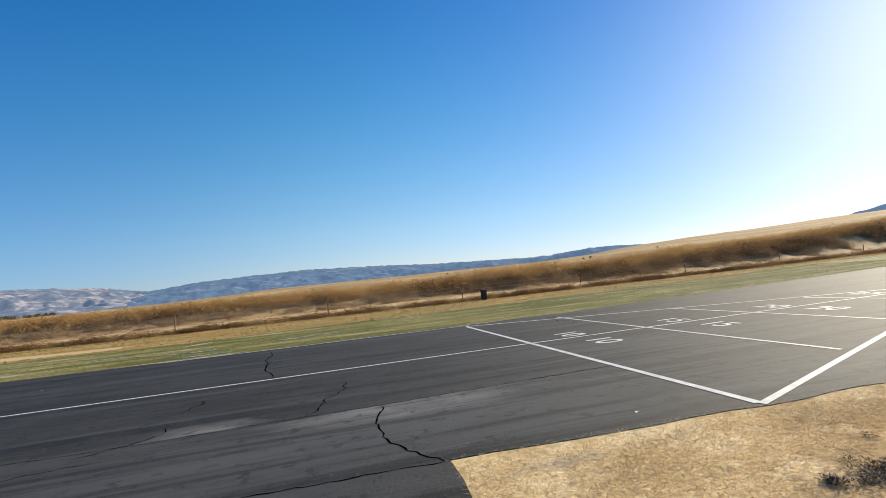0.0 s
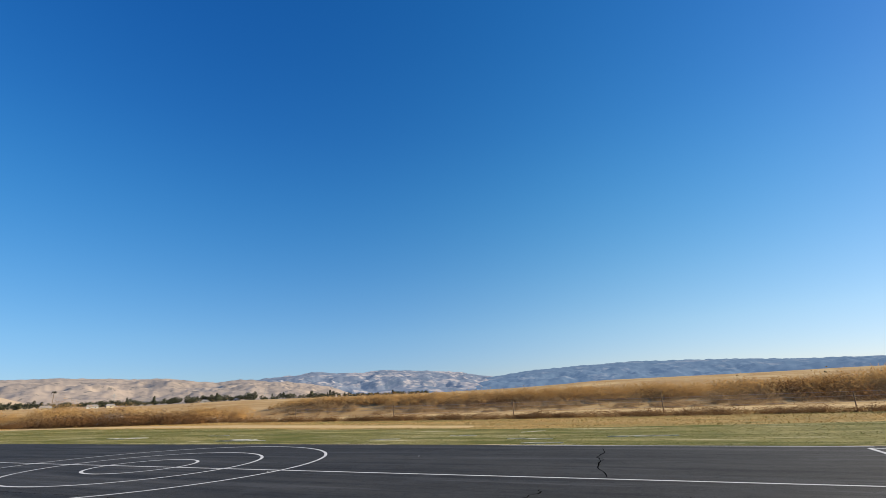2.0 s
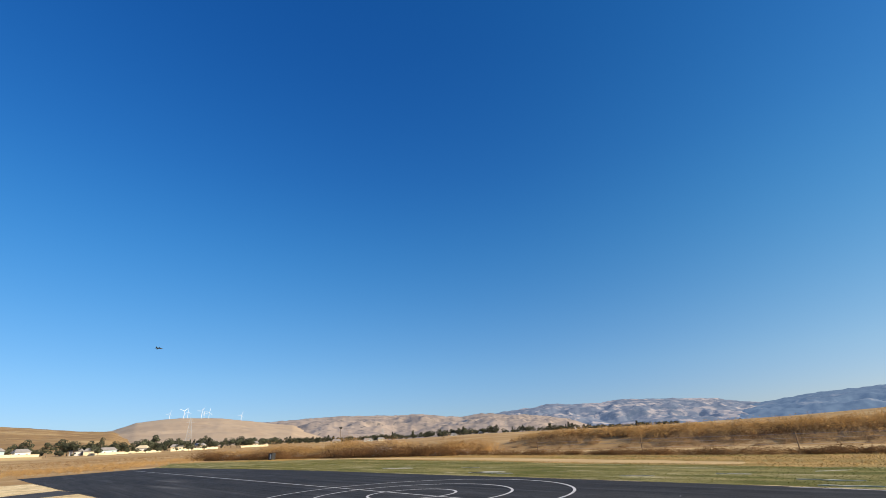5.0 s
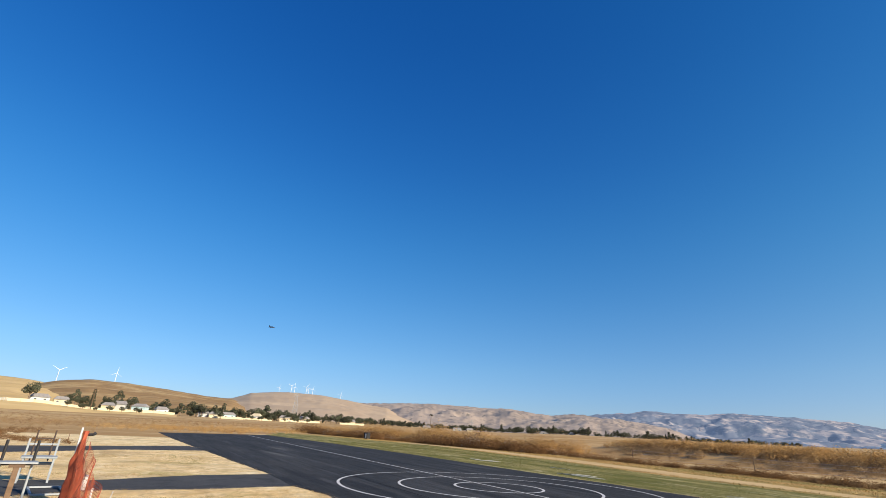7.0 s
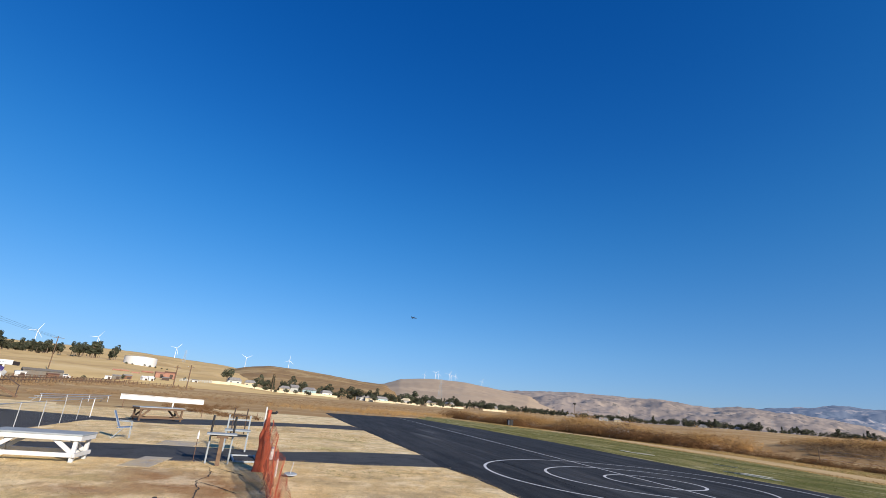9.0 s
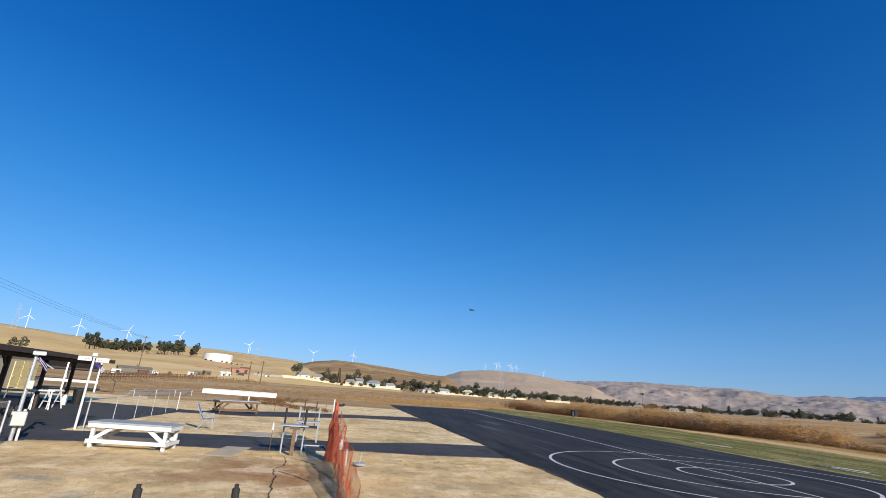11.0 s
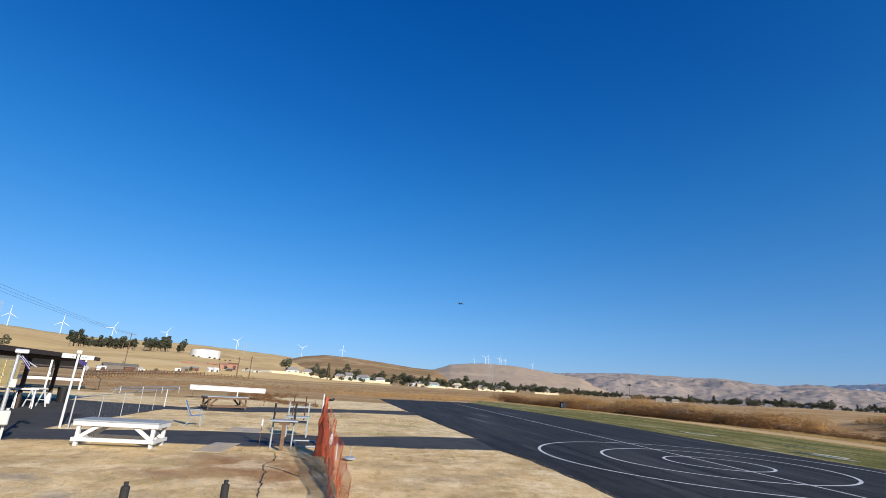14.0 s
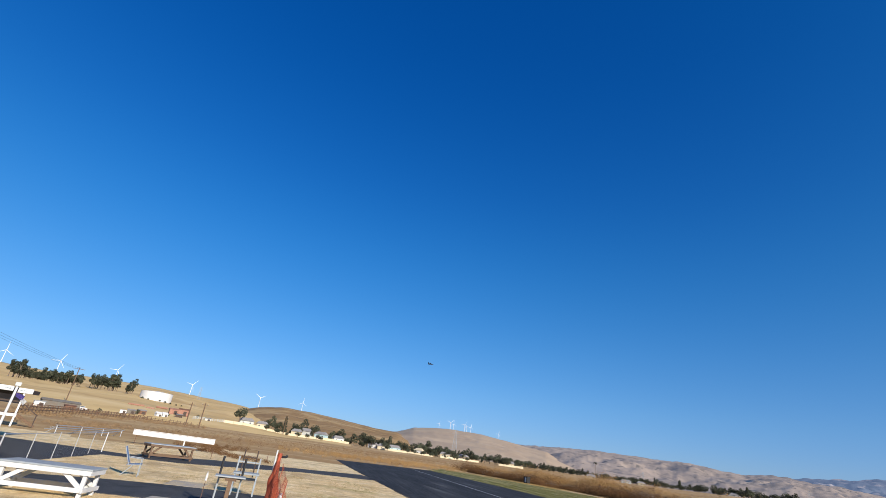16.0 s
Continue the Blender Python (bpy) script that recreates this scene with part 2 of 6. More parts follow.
M_GRASSBLADE = material("grass_blade", (0.094, 0.102, 0.021), (0.163, 0.16, 0.043), 0.35, 0.9, by_island=0.07, spec=0.1, world_space=True, stretch=(0.25, 1, 1), through_light=0.2,
                        layers=[((0.36, 0.30, 0.12), 0.35, 0.57, 0.05, 0.5, ALONG), ((0.52, 0.43, 0.22), 0.5, 0.57, 0.05, 0.5, ALONG), ((0.66, 0.57, 0.36), 1.1, 0.61, 0.03, 0.6, ALONG)])
M_GOLD = material("golden_brush", (0.405, 0.235, 0.09), (0.575, 0.37, 0.156), 0.12, 0.9, by_island=0.12, spec=0.05, world_space=True, through_light=0.36)
M_VERGE = material("verge_blade", (0.39, 0.24, 0.086), (0.54, 0.36, 0.148), 0.4, 0.9, by_island=0.14, spec=0.1, world_space=True, stretch=(0.25, 1, 1), through_light=0.2, layers=[((0.17, 0.185, 0.05), 0.35, 0.54, 0.06, 0.75, ALONG)])
M_TWIG = material("grey_brush", (0.30, 0.195, 0.10), (0.46, 0.315, 0.17), 0.3, 0.95, by_island=0.18, spec=0.05, world_space=True, through_light=0.36)
M_DARKBRUSH = material("dark_brush", (0.15, 0.079, 0.035), (0.27, 0.147, 0.064), 0.3, 0.95, by_island=0.15, spec=0.05, world_space=True, through_light=0.36)
M_GREYBRUSH = material("pale_brush", (0.25, 0.20, 0.15), (0.35, 0.285, 0.22), 0.3, 0.95, by_island=0.3, spec=0.1, world_space=True, through_light=0.4)
M_LEAF = material("tree_leaf", (0.050, 0.058, 0.036), (0.108, 0.114, 0.072), 0.5, 0.85, by_island=0.4, by_object=0.3, spec=0.2, through_light=0.3)
M_BARK = material("bark", (0.14, 0.10, 0.07), (0.22, 0.17, 0.12), 3, 0.9, bump=0.5, bump_scale=10)
M_HILL = material("golden_hill", (0.60, 0.425, 0.185), (0.70, 0.52, 0.255), 0.010, 0.95, c3=(0.48, 0.315, 0.135), scale3=0.005, amount3=0.6, edge=0.14, world_space=True, spec=0.05, detail=6,
                  layers=[((0.44, 0.29, 0.13), 0.022, 0.57, 0.09, 0.5, PLAIN), ((0.74, 0.58, 0.32), 0.015, 0.60, 0.06, 0.5, (1, 0.6, 1)), ((0.36, 0.235, 0.11), 0.006, 0.58, 0.05, 0.45, (1, 0.55, 1)),
                          ((0.33, 0.23, 0.11), 0.12, 0.66, 0.03, 0.5, PLAIN)])
M_HILL2 = material("brown_hill", (0.30, 0.19, 0.088), (0.41, 0.275, 0.13), 0.010, 0.95, c3=(0.22, 0.135, 0.065), scale3=0.010, amount3=0.6, world_space=True, spec=0.05, detail=8,
                   layers=[((0.55, 0.40, 0.20), 0.008, 0.57, 0.06, 0.6, PLAIN), ((0.19, 0.12, 0.065), 0.025, 0.57, 0.05, 0.6, PLAIN), ((0.11, 0.085, 0.055), 0.11, 0.64, 0.02, 0.7, PLAIN)])
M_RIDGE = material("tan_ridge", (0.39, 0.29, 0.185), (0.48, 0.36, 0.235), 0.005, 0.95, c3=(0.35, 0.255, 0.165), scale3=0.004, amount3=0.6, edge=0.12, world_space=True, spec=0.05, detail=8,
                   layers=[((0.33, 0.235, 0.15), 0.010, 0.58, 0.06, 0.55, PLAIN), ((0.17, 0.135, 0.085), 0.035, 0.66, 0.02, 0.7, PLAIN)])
# first two dark layers paint gully shade into the colour; last is scrub
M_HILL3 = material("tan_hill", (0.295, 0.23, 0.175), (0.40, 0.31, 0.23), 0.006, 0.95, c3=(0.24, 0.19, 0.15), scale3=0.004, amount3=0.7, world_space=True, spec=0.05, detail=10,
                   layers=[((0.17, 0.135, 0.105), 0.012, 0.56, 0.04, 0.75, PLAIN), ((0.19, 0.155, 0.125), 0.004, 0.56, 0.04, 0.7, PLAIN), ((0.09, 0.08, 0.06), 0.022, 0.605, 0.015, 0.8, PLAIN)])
# range colours leaned to blue as painted haze; pale slopes are grass
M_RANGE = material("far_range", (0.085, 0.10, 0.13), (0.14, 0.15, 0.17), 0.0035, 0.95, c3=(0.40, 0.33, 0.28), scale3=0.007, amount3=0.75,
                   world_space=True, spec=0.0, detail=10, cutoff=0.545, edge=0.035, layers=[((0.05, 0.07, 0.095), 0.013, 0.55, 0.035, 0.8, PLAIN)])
# woods tinted blue in the base colour to paint in distance haze
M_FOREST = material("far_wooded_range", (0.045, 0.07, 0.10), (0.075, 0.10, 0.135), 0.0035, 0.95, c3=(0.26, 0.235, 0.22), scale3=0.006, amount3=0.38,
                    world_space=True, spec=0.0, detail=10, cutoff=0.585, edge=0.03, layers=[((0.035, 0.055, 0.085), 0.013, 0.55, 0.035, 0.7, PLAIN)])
# blue emission adds painted haze over the wooded range
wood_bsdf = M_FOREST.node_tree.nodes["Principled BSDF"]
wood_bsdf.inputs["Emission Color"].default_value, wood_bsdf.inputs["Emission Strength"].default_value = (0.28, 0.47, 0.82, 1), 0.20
far_bsdf = M_RANGE.node_tree.nodes["Principled BSDF"]          # airlight over several kilometres, painted as blue emission
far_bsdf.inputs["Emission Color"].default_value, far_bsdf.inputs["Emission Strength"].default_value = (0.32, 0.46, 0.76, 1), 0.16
# pale blue emission paints thin haze on the folded tan hills
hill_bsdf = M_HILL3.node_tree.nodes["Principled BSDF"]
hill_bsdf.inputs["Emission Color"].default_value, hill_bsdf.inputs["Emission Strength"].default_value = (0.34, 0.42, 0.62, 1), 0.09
# weaker bluish emission, haze painted on the turbine ridge
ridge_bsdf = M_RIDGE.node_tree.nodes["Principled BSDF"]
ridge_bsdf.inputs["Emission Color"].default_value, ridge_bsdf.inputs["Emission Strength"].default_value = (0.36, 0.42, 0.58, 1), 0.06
M_WHITE = material("white_paint", (0.54, 0.54, 0.53), (0.62, 0.62, 0.61), 4, 0.55, bump=0.1, bump_scale=30, c3=(0.42, 0.39, 0.34), scale3=3.0,
                   amount3=0.35, cutoff=0.68)
M_GREYTOP = material("grey_carpet_top", (0.24, 0.27, 0.29), (0.32, 0.35, 0.37), 5, 0.9, bump=0.3, bump_scale=120)
M_WOOD = material("weathered_wood", (0.10, 0.060, 0.036), (0.18, 0.115, 0.07), 4, 0.8, bump=0.4, bump_scale=25, stretch=(0.3, 2, 2))
M_DARKWOOD = material("dark_wood", (0.045, 0.03, 0.024), (0.08, 0.055, 0.042), 4, 0.8, bump=0.3, bump_scale=25)
M_STEEL = material("galvanised_steel", (0.42, 0.43, 0.44), (0.55, 0.56, 0.57), 8, 0.45, metal=0.6)
M_BLACK = material("black_plastic", (0.012, 0.012, 0.013), (0.022, 0.022, 0.024), 9, 0.5)
M_BIN = material("dark_bin", (0.008, 0.008, 0.009), (0.016, 0.015, 0.014), 5, 0.6)
M_GREYPLASTIC = material("grey_plastic", (0.40, 0.42, 0.40), (0.50, 0.51, 0.48), 5, 0.6)
M_GREYMETAL = material("grey_painted_metal", (0.25, 0.28, 0.30), (0.33, 0.36, 0.38), 6, 0.6)
M_BLUE = material("blue_sling", (0.10, 0.17, 0.30), (0.15, 0.23, 0.38), 8, 0.8)
M_ORANGE = material("orange_net", (0.40, 0.075, 0.03), (0.52, 0.12, 0.05), 14, 0.65, by_island=0.2, c3=(0.16, 0.03, 0.018), scale3=7.0, amount3=0.6, bump=0.5, bump_scale=70)
M_NETFOLD = material("layered_net", (0.44, 0.085, 0.035), (0.56, 0.13, 0.055), 9, 0.65, c3=(0.17, 0.03, 0.018), scale3=5.0, amount3=0.6, bump=0.5, bump_scale=70)
net_nodes = M_NETFOLD.node_tree                                  # light passes between the strands
see_through, blend = net_nodes.nodes.new("ShaderNodeBsdfTransparent"), net_nodes.nodes.new("ShaderNodeMixShader")
blend.inputs[0].default_value = 0.74
net_nodes.links.new(net_nodes.nodes["Principled BSDF"].outputs[0], blend.inputs[1])
net_nodes.links.new(see_through.outputs[0], blend.inputs[2])
net_nodes.links.new(blend.outputs[0], net_nodes.nodes["Material Output"].inputs["Surface"])
M_CONCRETE = material("concrete", (0.34, 0.30, 0.25), (0.44, 0.39, 0.32), 2, 0.9, bump=0.3, bump_scale=50, c3=(0.5, 0.39, 0.22), scale3=1.6, amount3=0.7)
M_CREAM = material("cream_wall", (0.50, 0.42, 0.28), (0.58, 0.50, 0.35), 0.3, 0.9, spec=0.2, by_object=0.12)
M_YELLOW = material("yellow_panel", (0.62, 0.50, 0.22), (0.70, 0.58, 0.28), 2, 0.8)
M_ROOFRED = material("red_roof", (0.26, 0.125, 0.085), (0.34, 0.18, 0.125), 1, 0.85)
M_ROOFGREY = material("grey_roof", (0.20, 0.19, 0.18), (0.30, 0.28, 0.26), 1, 0.85)
M_TEAL = material("teal_wall", (0.33, 0.47, 0.50), (0.40, 0.53, 0.55), 0.5, 0.85)
M_GLASS = material("dark_window", (0.03, 0.04, 0.05), (0.05, 0.06, 0.07), 2, 0.15, spec=0.6)
M_TURBINE = material("turbine_white", (0.62, 0.64, 0.66), (0.70, 0.71, 0.72), 0.05, 0.5)
M_BARN = material("grey_barn_wall", (0.12, 0.115, 0.10), (0.18, 0.17, 0.15), 1.5, 0.9, c3=(0.16, 0.11, 0.07), scale3=0.5, amount3=0.5)
M_RUST = material("rust_metal", (0.13, 0.065, 0.04), (0.19, 0.10, 0.06), 5, 0.85)
M_RUBBER = material("black_rubber", (0.015, 0.015, 0.016), (0.03, 0.03, 0.03), 7, 0.8)
M_FLAG = material("purple_flag", (0.07, 0.05, 0.22), (0.11, 0.08, 0.3), 4, 0.8)
M_JET = material("model_jet_grey", (0.03, 0.033, 0.04), (0.05, 0.055, 0.06), 5, 0.5)
M_ASH = material("burnt_ground", (0.03, 0.027, 0.025), (0.07, 0.06, 0.05), 8, 0.95, bump=0.6, bump_scale=40)


# ---------------------------------------------------------------- mesh helpers
def link_mesh(name, bm, mat, parent=None, smooth=False):
    me = bpy.data.meshes.new(name)
    bm.to_mesh(me)
    bm.free()
    me.materials.append(mat)
    if smooth:
        for p in me.polygons:
            p.use_smooth = True
    ob = new(name, me)
    if parent:
        ob.parent = parent
    return ob


def part(name, bm, mat, parent, label="", smooth=False):
    """One mesh under a thing or a part."""
    ob = link_mesh(name, bm, mat, parent, smooth)
    return tagged(ob, label) if label else ob


def from_lists(name, V, F, mat, parent=None):
    me = bpy.data.meshes.new(name)
    me.from_pydata(V, [], F)
    me.materials.append(mat)
    ob = new(name, me)
    if parent:
        ob.parent = parent
    return ob


def thing(name, m, label, category, group="", kind=""):
    ob = new(name)
    ob.empty_display_size = 0.2
    ob.matrix_world = m
    return tagged(ob, label, category, group, kind)


def box(bm, size, at, turn=(0, 0, 0), bevel=0.0):
    m = pose(*at, *turn) @ Matrix.Diagonal((*size, 1))
    made = bmesh.ops.create_cube(bm, size=1.0, matrix=m)
    if bevel:
        vs = set(made["verts"])
        es = [e for e in bm.edges if e.verts[0] in vs and e.verts[1] in vs]
        bmesh.ops.bevel(bm, geom=es, offset=bevel, segments=1, affect="EDGES")
    return bm


def boxed(size, at, turn=(0, 0, 0), bevel=0.0):
    return box(bmesh.new(), size, at, turn, bevel)


def rod(bm, a, b, r0, r1=None, n=10, caps=True):
    a, b = Vector(a), Vector(b)
    r1 = r0 if r1 is None else r1
    d = b - a
    m = Matrix.Translation((a + b) / 2) @ d.to_track_quat("Z", "Y").to_matrix().to_4x4()
    bmesh.ops.create_cone(bm, cap_ends=caps, segments=n, radius1=r0, radius2=r1, depth=d.length, matrix=m)
    return bm


def rodded(a, b, r0, r1=None, n=10):
    return rod(bmesh.new(), a, b, r0, r1, n)


def bar(bm, a, b, w, t, bevel=0.0):
    """A plank or bar of section w by t from a to b; t stands up where it can."""
    a, b = Vector(a), Vector(b)
    d = b - a
    side = d.cross(Vector((0, 0, 1)))
    side = side.normalized() if side.length > 1e-5 else Vector((1, 0, 0))
    up = side.cross(d).normalized()
    m = Matrix((side, d.normalized(), up)).transposed().to_4x4()
    m.translation = (a + b) / 2
    made = bmesh.ops.create_cube(bm, size=1.0, matrix=m @ Matrix.Diagonal((w, d.length, t, 1)))
    if bevel:
        vs = set(made["verts"])
        bmesh.ops.bevel(bm, geom=[e for e in bm.edges if e.verts[0] in vs and e.verts[1] in vs], offset=bevel, segments=1, affect="EDGES")
    return bm


def barred(a, b, w, t, bevel=0.0):
    return bar(bmesh.new(), a, b, w, t, bevel)


def smooth01(a, b, v):
    u = min(max((v - a) / (b - a), 0.0), 1.0)
    return u * u * (3 - 2 * u)


def at_azimuth(az, r):
    """The plan point at an azimuth, to the left from +y, and a distance."""
    return -math.sin(radians(az)) * r, math.cos(radians(az)) * r


# ---------------------------------------------------------------- the lie of the land
FIELD_AZ = (-60, -52, -47, -41, -34, -30, -24, -15, -8, 9, 16, 30, 45)
FIELD_SLOPE = (0.049, 0.0468, 0.0431, 0.0417, 0.0351, 0.0275, 0.0224, 0.0232, 0.0222, 0.0220, 0.0166, 0.0125, 0.0135)


def ground_z(x, y):
    r = math.hypot(x, y)
    az = math.degrees(math.atan2(-x, y))
    z = 0.0
    left = smooth01(48, 70, az) * (1 - smooth01(165, 178, az))
    z += left * 0.0122 * max(0.0, min(r, 900) - 125)
    front = (1 - smooth01(45, 66, az)) * smooth01(-95, -75, az)
    z += front * (1.45 * smooth01(56, 65, y) * smooth01(-80, -48, x))
    slope = float(np.interp(az, FIELD_AZ, FIELD_SLOPE))
    z += front * slope * max(0.0, min(r, 500) - 72) * smooth01(57, 66, y)
    return z


def hill_height(table, r0, rc, az, r, power, roughness):
    """Height of a ridge whose crest, at rc, stands at the angles of the table."""
    el = np.interp(az, [a for a, e in table], [e for a, e in table])
    fx, fy = at_azimuth(az, r0)
    base = math.degrees(math.atan2(ground_z(fx, fy) - 1.0 - EYE.z, r0))
    x, y = at_azimuth(az, r)
    if r <= rc:
        u = math.log(r / r0) / math.log(rc / r0)
        e = base + (el - base) * u ** power
        z = EYE.z + r * math.tan(radians(e))
        z += roughness * math.sin(math.pi * u) * noise.fractal(Vector((x, y, 0)) / (rc * 0.09), 1.0, 2.0, 6)
        z += roughness * 0.50 * math.sin(math.pi * min(1, u * 1.02)) * (0.35 - abs(noise.noise(Vector((x, y, 2)) / (rc * 0.035))))
        z += roughness * 0.30 * math.sin(math.pi * min(1, u * 1.02)) * (0.35 - abs(noise.noise(Vector((x, y, 8)) / (rc * 0.015))))
        z += roughness * 0.12 * u * noise.fractal(Vector((x, y, 5)) / (rc * 0.012), 1.0, 2.0, 4)
    else:
        z = EYE.z + rc * math.tan(radians(el)) - (r - rc) * 0.4
    return z


def hill(name, label, table, r0, rc, mat, power=0.7, roughness=8.0, step=0.3, rows=26, kind="structure"):
    V, F = [], []
    a0, a1 = table[0][0], table[-1][0]
    cols = int((a1 - a0) / step) + 1
    radii = [r0 * (rc / r0) ** (i / rows) for i in range(rows + 1)] + [rc * 1.04, rc * 1.12]
    for c in range(cols + 1):
        az = a0 + (a1 - a0) * c / cols
        for r in radii:
            V.append((*at_azimuth(az, r), hill_height(table, r0, rc, az, r, power, roughness)))
    n = len(radii)
    for c in range(cols):
        for i in range(n - 1):
            F.append((c * n + i, c * n + i + 1, (c + 1) * n + i + 1, (c + 1) * n + i))
    ob = from_lists(name, V, F, mat)
    for p in ob.data.polygons:
        p.use_smooth = True
    return tagged(ob, label, "hill", kind=kind)


# the ground: one sheet to the horizon
V, F = [], []
radii = [0.0] + [0.8 * 1.085 ** i for i in range(107)]
radii = [r for r in radii if r < 4700] + [4800]
angles = list(np.arange(-180, 180, 1.5))
for a in angles:
    for r in radii[1:]:
        x, y = at_azimuth(a, r)
        V.append((x, y, ground_z(x, y) + (0.15 * noise.noise(Vector((x, y, 0)) / 9) if (r > 135 or y > 66) else 0.0)))
n = len(radii) - 1
for i in range(len(angles)):
    j = (i + 1) % len(angles)
    for k in range(n - 1):
        F.append((i * n + k, i * n + k + 1, j * n + k + 1, j * n + k))
V.append((0, 0, 0))
for i in range(len(angles)):
    F.append((len(V) - 1, i * n, ((i + 1) % len(angles)) * n))
ground = tagged(from_lists("ground", V, F, M_GROUND), "dry straw-covered earth reaching to the hills", "ground", kind="structure")
ground.data.materials.append(M_FIELD)
for p in ground.data.polygons:
    p.use_smooth = True
    if p.center.length > 62 or p.center.y > 42 or (p.center.x < -45 and p.center.y < -14):
        p.material_index = 1


def sheet(name, outline, z, mat, label, category, thick=0.03, wobble=0.0, step=1.5, kind="structure"):
    """A flat sheet with an outline in plan, its edges broken up a little."""
    pts = []
    for i, (x0, y0) in enumerate(outline):
        x1, y1 = outline[(i + 1) % len(outline)]
        d = math.hypot(x1 - x0, y1 - y0)
        k = max(1, int(d / step)) if wobble else 1
        k = min(k, 160)
        for j in range(k):
            u = j / k
            x, y = x0 + (x1 - x0) * u, y0 + (y1 - y0) * u
            if wobble:
                x += wobble * noise.noise(Vector((x * 0.9, y * 0.9, 3.1)))
                y += wobble * noise.noise(Vector((x * 0.9, y * 0.9, 8.7)))
            pts.append((x, y))
    bm = bmesh.new()
    f = bm.faces.new([bm.verts.new((x, y, z)) for x, y in pts])
    if f.normal.z < 0:
        f.normal_flip()
    f.normal_update()
    if f.normal.z < 0:
        bmesh.ops.reverse_faces(bm, faces=[f])
    ex = bmesh.ops.extrude_face_region(bm, geom=[f])
    low = [v for v in ex["geom"] if isinstance(v, bmesh.types.BMVert)]
    bmesh.ops.translate(bm, verts=low, vec=(0, 0, -thick))
    bmesh.ops.recalc_face_normals(bm, faces=bm.faces)
    bmesh.ops.triangulate(bm, faces=bm.faces)
    return tagged(link_mesh(name, bm, mat), label, category, kind=kind)


RUNWAY = [(130.0, 4.6), (60.0, 4.8), (7.4, 5.15), (1.1, 5.33), (1.08, 3.0), (-5.5, 3.0), (-6.0, 5.3), (-12.4, 5.3), (-16.0, 5.1), (-18.5, 4.6),
          (-22.8, 4.55), (-30.0, 3.95), (-38.4, 3.3), (-40.8, 3.05), (-60.01, 1.69), (-79.01, 0.58), (-90.0, 16.6), (-75.0, 18.4), (-60.0, 19.5), (-42.0, 20.4),
          (-29.0, 20.2), (-18.0, 20.35), (5.5, 20.0), (10.0, 20.0), (16.5, 21.0), (24.0, 22.0), (39.0, 24.5), (70.0, 27.0), (130.0, 29.0)]
runway = sheet("runway", RUNWAY, 0.010, M_ASPHALT, "dark grey asphalt runway with faded streaks and cracks", "runway", 0.05, 0.10, 0.5)
PATHS = [(-4.0, -10.2), (-14.4, -9.95), (-15.3, -9.6), (-15.65, -8.4), (-15.95, -5.94), (-16.11, -3.52), (-17.54, -0.86), (-17.65, 1.3), (-18.5, 5.2),
         (-22.7, 5.2), (-21.95, 1.75), (-20.24, -1.06), (-20.1, -4.01), (-20.01, -5.3), (-19.38, -7.33), (-18.1, -9.95), (-17.95, -10.45),
         (-19.7, -10.8), (-21.29, -10.87), (-29.93, -11.58), (-30.79, -7.94), (-33.6, -4.76), (-36.98, -1.63), (-38.6, 3.8), (-44.2, 2.6),
         (-41.2, -2.0), (-37.9, -7.6), (-32.6, -11.3), (-33.09, -13.58), (-34.48, -24.05), (-4.0, -25.0)]
paths = sheet("asphalt_path", PATHS, 0.005, M_PATH, "dark asphalt walkways and pit area joining the runway", "path", 0.05, 0.12, 0.6)
LAWN = [(130, 29), (70, 27.0), (39, 24.5), (24, 22), (16.5, 21), (10, 20), (5.5, 20), (-18, 20.35), (-29, 20.2), (-42, 20.4), (-60, 19.5), (-75, 18.4),
        (-90, 16.6), (-118, 24), (-95, 31), (-72, 37), (-38, 33.5), (-22, 30.4), (-8, 29.2), (0, 30.0), (15, 32.0), (35, 35), (60, 39.5), (130, 46)]
lawn = sheet("lawn", LAWN, 0.006, M_LAWN, "mown grass strip, green with dry yellow patches", "lawn", 0.03, 0.5, 1.5)
BAND = [(130, 46), (60, 39.5), (35, 35), (15, 32.0), (0, 30.0), (-8, 29.2), (-22, 30.4), (-38, 33.5), (-72, 37), (-95, 31), (-118, 24), (-128, 30), (-100, 39),
        (-60, 43), (-30, 46), (0, 46), (30, 46), (130, 52)]
sheet("dry_verge", BAND, 0.004, M_DRYBAND, "yellow dry verge along the lawn", "verge", 0.02, 0.6, 2.0)
sheet("dirt_road", [(130, 52.6), (60, 48.4), (20, 45.4), (-20, 45.2), (-45, 50), (-75, 57), (-75, 59), (-45, 55.8), (-20, 55.2), (20, 55.2), (60, 56.2), (130, 59.4)],
      0.006, M_DIRTROAD, "pale dirt track behind the low brush", "track", 0.03, 0.3, 2.0)

TRACK = [(-12, 30.6), (-22, 31.4), (-38, 34.6), (-60, 37.0), (-80, 36.0), (-80, 38.4), (-60, 40.2), (-40, 38.4), (-25, 35.2), (-12, 32.4)]
sheet("dirt_road", TRACK, 0.010, M_DIRTROAD, "pale gravelly track between the lawn and the brush", "track", 0.03, 0.3, 1.0)

